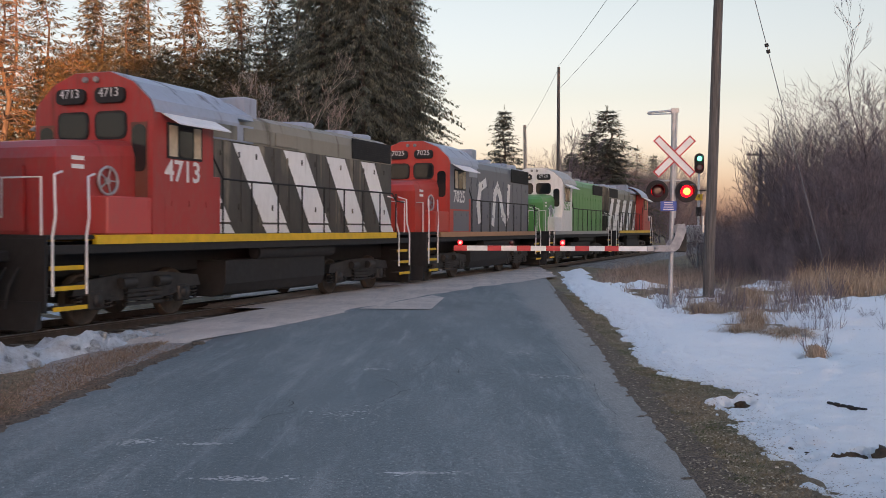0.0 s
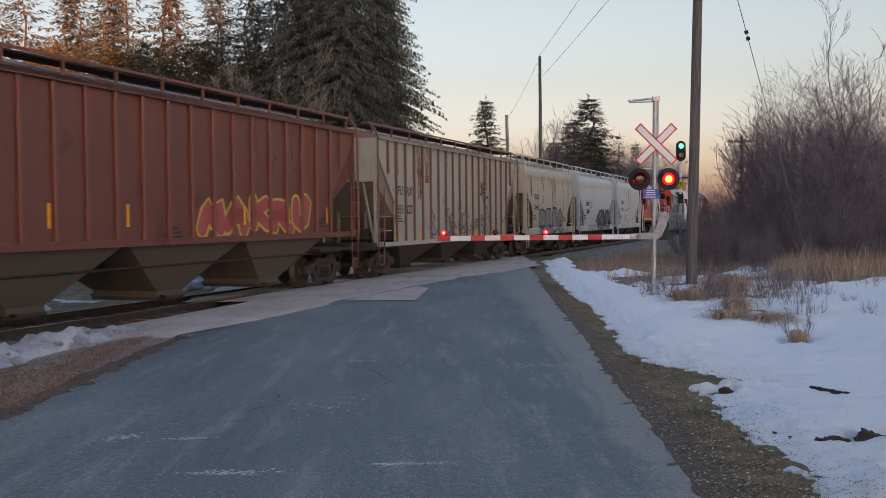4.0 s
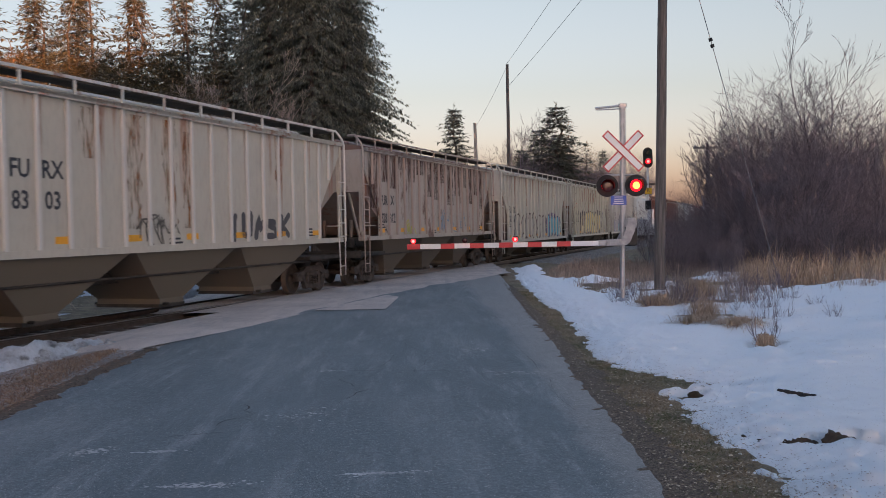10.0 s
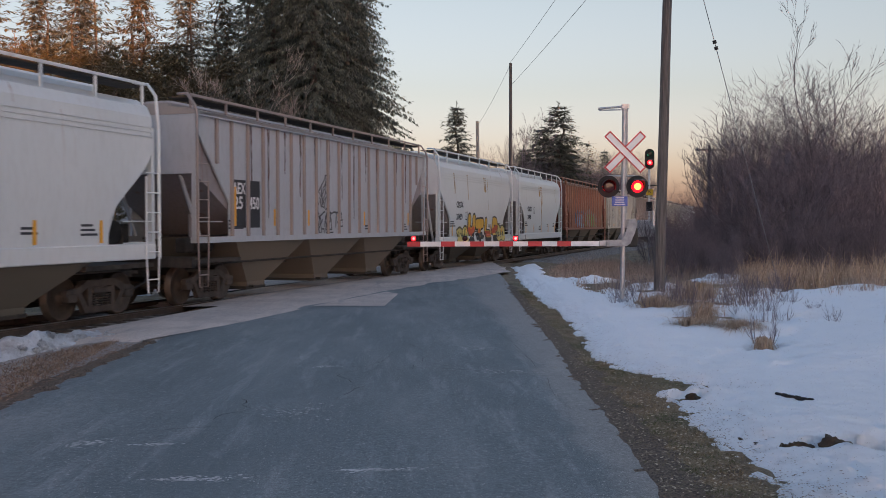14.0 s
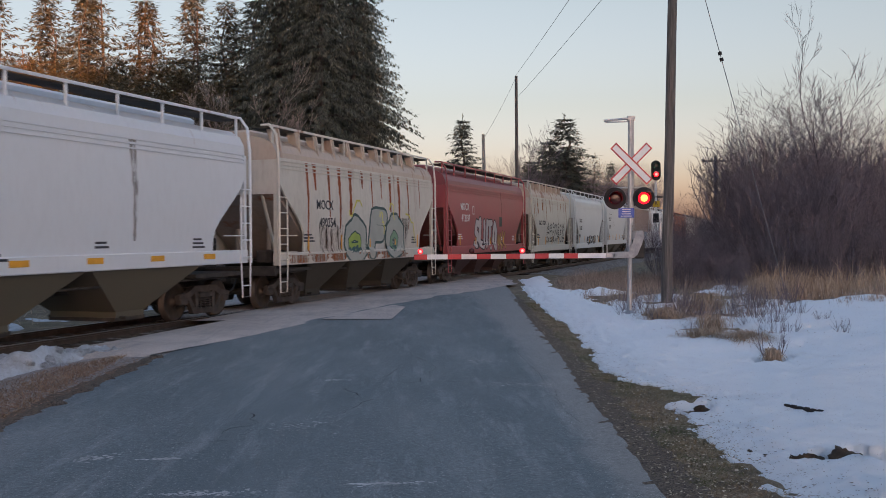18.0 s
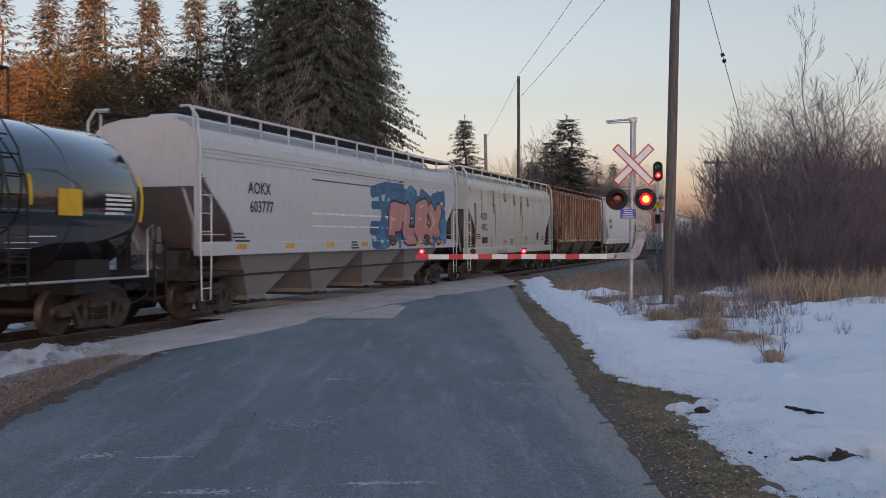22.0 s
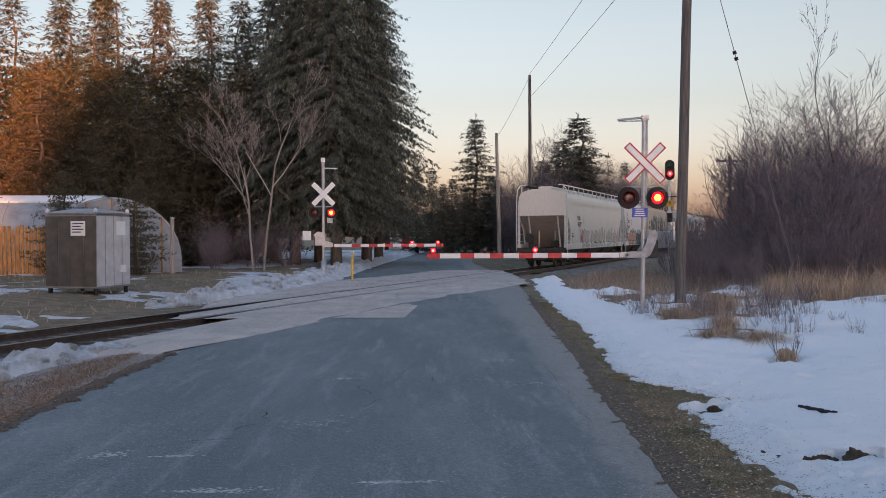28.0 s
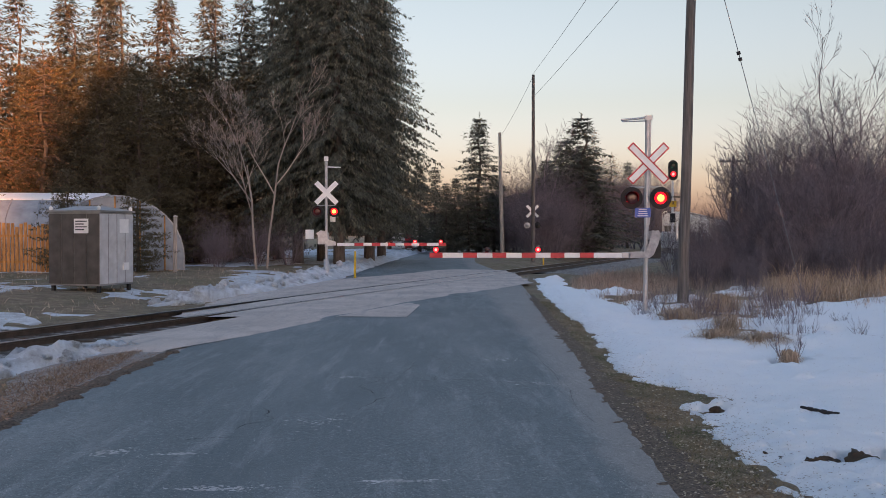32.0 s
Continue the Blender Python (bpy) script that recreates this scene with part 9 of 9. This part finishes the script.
bare("bare_tree", "leafless tree beyond the tracks", BARES[0], 13.0, 100, 1.2, "tree")
bare("bare_tree", "pale many-stemmed leafless tree before the spruces", SPREADING, -9.7, 52.0, 1.25, "tree", PALE_TWIG)
bare("bare_tree", "leafless young tree in the thicket", SMALLS[1], 13.6, 40.5, 0.8, "tree")
bare("bare_tree", "leafless young tree in the thicket", SMALLS[0], 18.6, 41, 0.85, "tree")


# ---- dry grass, reeds and weeds ----
def blades(n, place, hmin, hmax, w, lean, rng):
    v, f = [], []
    for _ in range(n):
        q = place(rng)
        if q is None:
            continue
        x, y = q
        z = lie(x, y) - 0.02
        h = rng.uniform(hmin, hmax)
        a, b = rng.random() * 6.28, rng.random() * 6.28
        dx, dy = math.cos(a) * w, math.sin(a) * w
        lx, ly = math.cos(b) * lean * h * rng.random(), math.sin(b) * lean * h * rng.random()
        i = len(v)
        v += [(x - dx, y - dy, z), (x + dx, y + dy, z), (x + lx * 0.45 + dx * 0.7, y + ly * 0.45 + dy * 0.7, z + h * 0.6), (x + lx * 0.45 - dx * 0.7, y + ly * 0.45 - dy * 0.7, z + h * 0.6), (x + lx, y + ly, z + h * rng.uniform(0.8, 1.0))]
        f += [(i, i + 1, i + 2, i + 3), (i + 3, i + 2, i + 4)]
    me = bpy.data.meshes.new("blades")
    me.from_pydata(v, [], f)
    me.materials.append(STRAW)
    return me


def stuff(name, me, label, category, mat=None):
    ob = new(name, me)
    return tagged(ob, label, category, kind="stuff")


def clumps(count, place, rng, hmin, hmax, per, spread, w, lean, mat):
    """Ragged tufts: the blades of each spring from one foot and fan out."""
    v, f = [], []
    for _ in range(count):
        q = place(rng)
        if q is None:
            continue
        top = rng.uniform(hmin, hmax) * (0.6 + 0.8 * rng.random() ** 2)
        tilt, ta = rng.uniform(0, 0.35), rng.random() * 6.28
        for b in range(rng.randint(per // 2, per)):
            x, y = q[0] + rng.gauss(0, spread), q[1] + rng.gauss(0, spread)
            z = lie(x, y) - 0.02
            h = top * rng.uniform(0.35, 1.0)
            a, e = rng.random() * 6.28, rng.random() * 6.28
            k = lean * h * rng.random()
            lx, ly = math.cos(e) * k + math.cos(ta) * tilt * h, math.sin(e) * k + math.sin(ta) * tilt * h
            dx, dy = math.cos(a) * w, math.sin(a) * w
            i = len(v)
            v += [(x - dx, y - dy, z), (x + dx, y + dy, z), (x + lx * 0.45 + dx * 0.7, y + ly * 0.45 + dy * 0.7, z + h * 0.62), (x + lx * 0.45 - dx * 0.7, y + ly * 0.45 - dy * 0.7, z + h * 0.62), (x + lx * 1.2, y + ly * 1.2, z + h * rng.uniform(0.75, 1.0))]
            f += [(i, i + 1, i + 2, i + 3), (i + 3, i + 2, i + 4)]
    me = bpy.data.meshes.new("tufts")
    me.from_pydata(v, [], f)
    me.materials.append(mat)
    return me


BRUSH = leafy("reddish_brown_stalks", (0.18, 0.13, 0.11), (0.56, 0.43, 0.35))


def reeds_at(r):
    x, y = r.uniform(8.4, 24), r.uniform(25.5, 40)
    if x < 0.335 * y:
        return None
    dens = 0.6 + 0.9 * n2(x, y, 0.35, 51) + 0.5 * smooth(30, 35, y)
    return (x, y) if r.random() < dens and y > 27.5 + 2.2 * n2(x, 0, 0.4, 8) - 1.5 * smooth(11, 15, x) else None


stuff("dry_reeds", clumps(4200, reeds_at, rng, 0.55, 1.3, 16, 0.12, 0.008, 0.6, STRAW), "tall dry straw-coloured reeds and weeds", "dry grass")


def brush_at(r):
    x, y = r.uniform(4.8, 15), r.uniform(22, 50)
    a, q = along_track(x, y)
    return (x, y) if q < -4.9 and x > 4.3 + 0.055 * (y - 24) and r.random() < 0.25 + 1.1 * n2(x, y, 0.5, 23) + 0.35 * smooth(30, 40, y) else None


stuff("brown_brush", clumps(7000, brush_at, rng, 0.22, 0.85, 11, 0.10, 0.006, 1.0, BRUSH), "low reddish brown brush beside the track", "dry grass")


def verge_at(r):
    y = r.uniform(5.5, 30) if r.random() < 0.7 else r.uniform(5.5, 14)
    edge = road_right(y)
    x = r.uniform(edge - 0.02, line_at(y, VERGE) + 0.12)
    return (x, y) if r.random() < 0.35 + 0.8 * smooth(0.1, 0.5, x - edge) + 0.5 * n2(x, y, 2.2, 3) else None


TURF = leafy("matted_turf", (0.14, 0.098, 0.056), (0.38, 0.275, 0.17), (0.085, 0.10, 0.036), 1.3)
me = blades(46000, verge_at, 0.012, 0.055, 0.005, 2.6, rng)
me.materials.clear()
me.materials.append(TURF)
stuff("verge_grass", me, "matted brown and green verge grass", "grass")


def left_at(r):
    y = r.uniform(4.5, 16.5)
    x = ROAD_LEFT - 0.15 - abs(r.gauss(0, 0.7)) - 0.4 * max(0, y - 11) / 5
    return (x, y) if along_track(x, y)[1] < -3.4 else None


me = blades(9000, left_at, 0.015, 0.06, 0.006, 2.4, rng)
me.materials.clear()
me.materials.append(leafy("brown_leaf_litter", (0.10, 0.065, 0.045), (0.42, 0.29, 0.20)))
stuff("left_verge_grass", me, "matted dry grass and leaves beside the shoulder", "grass").matrix_basis = pose(0, 0, 0.06)


def far_left_at(r):
    x, y = r.uniform(-30, -6), r.uniform(24, 50)
    q = along_track(x, y)[1]
    return (x, y) if q > 3.5 and beside_road(x, y) > 2 and r.random() < 0.45 + n2(x, y, 0.4, 77) else None


stuff("rough_grass", blades(9000, far_left_at, 0.04, 0.22, 0.012, 1.2, rng), "short rough grass beyond the track", "grass")


def tussock(x, y, n, h, spread, label):
    """A mound of straw that arches out from its middle and hangs down."""
    rr = random.Random(int(x * 100))
    v, f = [], []
    for _ in range(n):
        a, q = rr.random() * 6.28, rr.random()
        bx, by = x + rr.gauss(0, spread * 0.35), y + rr.gauss(0, spread * 0.3)
        z = lie(bx, by) + 0.05
        out, up, w = spread * rr.uniform(0.3, 1.5), h * rr.uniform(0.35, 1.0), rr.uniform(0.004, 0.008)
        ca, sa = math.cos(a), math.sin(a)
        line = [(0.0, 0.0), (out * 0.35, up * 0.85), (out * 0.75, up * (0.95 - 0.35 * q)), (out * 1.15, up * (0.75 - 0.75 * q))]
        i = len(v)
        for k, (o, e) in enumerate(line):
            ww = w * (1 - 0.22 * k)
            v += [(bx + ca * o - sa * ww, by + sa * o + ca * ww, z + e), (bx + ca * o + sa * ww, by + sa * o - ca * ww, z + e)]
        f += [(i + 2 * k, i + 2 * k + 1, i + 2 * k + 3, i + 2 * k + 2) for k in range(3)]
    me = bpy.data.meshes.new("straw")
    me.from_pydata(v, [], f)
    me.materials.append(STRAW)
    tagged(new("grass_tussock", me), label, "grass tussock", kind="stuff")


tussock(5.6, 15.7, 520, 0.30, 0.12, "dry straw-coloured grass tussock in snow")
tussock(5.9, 18.0, 700, 0.24, 0.42, "flattened dry grass tussock in snow")
tussock(5.3, 18.6, 500, 0.26, 0.40, "flattened dry grass tussock in snow")
tussock(5.5, 22.6, 700, 0.42, 0.40, "brown weedy grass tussock in snow")
tussock(6.1, 20.8, 300, 0.4, 0.4, "thin brown grass tussock in snow")
tussock(8.1, 16.6, 60, 0.35, 0.06, "small dry weed tuft in snow")
tussock(7.4, 25.5, 500, 0.6, 0.5, "brown weedy grass tussock in snow")
for x, y, s in ((5.75, 16.1, 0.24), (6.6, 18.6, 0.16), (7.2, 19.2, 0.17), (5.3, 22.2, 0.2), (5.9, 22.8, 0.22), (6.6, 24, 0.25), (7.9, 18.4, 0.16), (4.9, 23.8, 0.2), (8.3, 20.3, 0.15), (5.6, 20.4, 0.15), (6.3, 21.6, 0.2), (7.0, 21.0, 0.17), (5.2, 25.4, 0.2), (6.9, 26.2, 0.25), (8.4, 25.0, 0.24), (9.4, 26.4, 0.22), (7.7, 23.4, 0.2)):
    bare("weed", "thin leafless weed stalks standing in snow", WEEDS[int(x * 10) % 3], x, y, s, "weed")

for i in range(34):
    x, y = rng.uniform(5.0, 9.5), rng.uniform(20.0, 31.0)
    bare("weed", "dark leafless weed stalks in the snowy verge", WEEDS[i % 3], x, y, rng.uniform(0.13, 0.27), "weed")

def litter(name, label, count, place, size, mat):
    """Small bits of leaf, bark and grit lying about."""
    rr = random.Random(31)
    v, f = [], []
    for _ in range(count):
        q = place(rr)
        if q is None:
            continue
        x, y, z = q
        a, r = rr.random() * 6.28, size * rr.uniform(0.4, 1.5)
        i = len(v)
        for k in range(4):
            b = a + k * 1.571
            e = r * (1.0 if k % 2 else rr.uniform(0.25, 0.6))
            v.append((x + math.cos(b) * e, y + math.sin(b) * e, z + rr.uniform(0.0, 0.4) * size))
        f.append((i, i + 1, i + 2, i + 3))
    me = bpy.data.meshes.new(name)
    me.from_pydata(v, [], f)
    me.materials.append(mat)
    stuff(name, me, label, "litter")


def snow_edge_at(r):
    y = 6.0 + 26 * r.random() ** 1.5
    x = line_at(y, VERGE) + abs(r.gauss(0, 0.28)) + 0.02
    d = snow_right(x, y)
    return (x, y, lie(x, y) + d + 0.006) if d > 0.0 else None


def verge_litter_at(r):
    y = 5.5 + 20 * r.random() ** 1.5
    x = r.uniform(road_right(y) + 0.05, line_at(y, VERGE) + 0.1)
    return (x, y, lie(x, y) + 0.03)


def back_snow_at(r):
    x, y = r.uniform(4.6, 12), r.uniform(17, 31)
    d = snow_right(x, y)
    return (x, y, lie(x, y) + d + 0.006) if d > 0.0 and r.random() < 0.5 + n2(x, y, 0.7, 5) else None


def left_litter_at(r):
    y = r.uniform(6.5, 16)
    x = ROAD_LEFT - 0.1 - abs(r.gauss(0, 0.9))
    return (x, y, lie(x, y) + 0.05) if along_track(x, y)[1] < -3.3 else None


LITTER = leafy("leaf_litter", (0.09, 0.06, 0.045), (0.34, 0.24, 0.17))
STRAW_BITS = leafy("straw_bits", (0.30, 0.24, 0.16), (0.62, 0.52, 0.38))
litter("snow_edge_litter", "dirt and bits of leaf on the snow's edge", 5200, snow_edge_at, 0.011, LITTER)
litter("snow_litter", "bits of stalk and leaf on the snow", 2200, back_snow_at, 0.016, LITTER)
litter("verge_litter", "bits of straw and leaf on the verge", 4200, verge_litter_at, 0.016, STRAW_BITS)
litter("shoulder_litter", "brown leaves beside the shoulder", 5200, left_litter_at, 0.024, leafy("red_brown_leaves", (0.14, 0.075, 0.05), (0.42, 0.26, 0.18)))

# clods of turned earth in the snow
EARTH = plain("turned_earth", (0.055, 0.036, 0.022), 0.95, 0, 0.5, 12)


def clod(x, y, r, label):
    g = Geo()
    rings = []
    for i in range(1, 13):
        a = math.pi * i / 13
        ring = []
        for k in range(20):
            b = k * 0.31416
            p = Vector((math.sin(a) * math.cos(b), math.sin(a) * math.sin(b), math.cos(a)))
            s = r * (0.85 + 0.45 * noise.noise(p * 1.7 + Vector((x, y, 0))) + 0.28 * noise.noise(p * 4.5 + Vector((y, x, 2))) + 0.16 * noise.noise(p * 10 + Vector((x, 1, y))))
            ring.append((p.x * s * 1.25, p.y * s, p.z * s * 0.72))
        rings.append(ring)
    g.loft(rings, True, True)
    ob = part("earth_clod", g, EARTH)
    ob.matrix_basis = pose(x, y, lie(x, y) + r * 0.5, 0, 0, x * 700)
    tagged(ob, label, "clod", group="clods of earth in the snow")


for x, y, r in ((3.66, 8.45, 0.16), (3.32, 8.5, 0.11), (3.22, 8.52, 0.09), (3.18, 8.62, 0.08), (3.44, 8.52, 0.08), (3.06, 8.7, 0.05), (3.13, 11.1, 0.09), (4.0, 8.0, 0.1), (2.95, 8.9, 0.04)):
    clod(x, y, r, "dark clod of turned earth lying in snow")
g = Geo()
for i in range(6):
    g.box(i * 0.075, i * 0.075 + 0.066, -0.03, 0.012, -0.06, 0.012 + 0.004 * (i % 2), 0.006)
g.box(0.0, 0.44, -0.02, 0.0, -0.06, 0.004)
ob = part("drain_grate", g, BLACK)
ob.matrix_basis = pose(4.06, 11.0, lie(4.06, 11.0) + 0.165, 0, 4, -42)
tagged(ob, "dark slotted plate half buried in snow", "grate")

# ---- unseen woods added behind the camera, shaped to keep low sun off the road ----
g = Geo()
pts = [(-900, 9), (82.5, 9.5), (84.5, 16), (87, 25), (92, 29), (98, 33), (106, 38), (900, 38)]
tops = []
x = -600.0
while x < 700:
    h = line_at(x, pts)
    tops.append((x, max(3, h + 1.6 * n2(x, 0, 0.5, 2) + 0.8 * (x % 7 < 3.5))))
    x += 3.1
for (xa, ha), (xb, hb) in zip(tops, tops[1:]):
    for y in (-300, -310):
        g.face([(xa, y, -0.4), (xb, y, -0.4), (xb, y, hb), (xa, y, ha)])
    g.face([(xa, -300, ha), (xb, -300, hb), (xb, -310, hb), (xa, -310, ha)])
stuff("far_woods", g.mesh("far_woods", PINE), "unseen added tree belt that blocks the low sun", "woods")


motions()
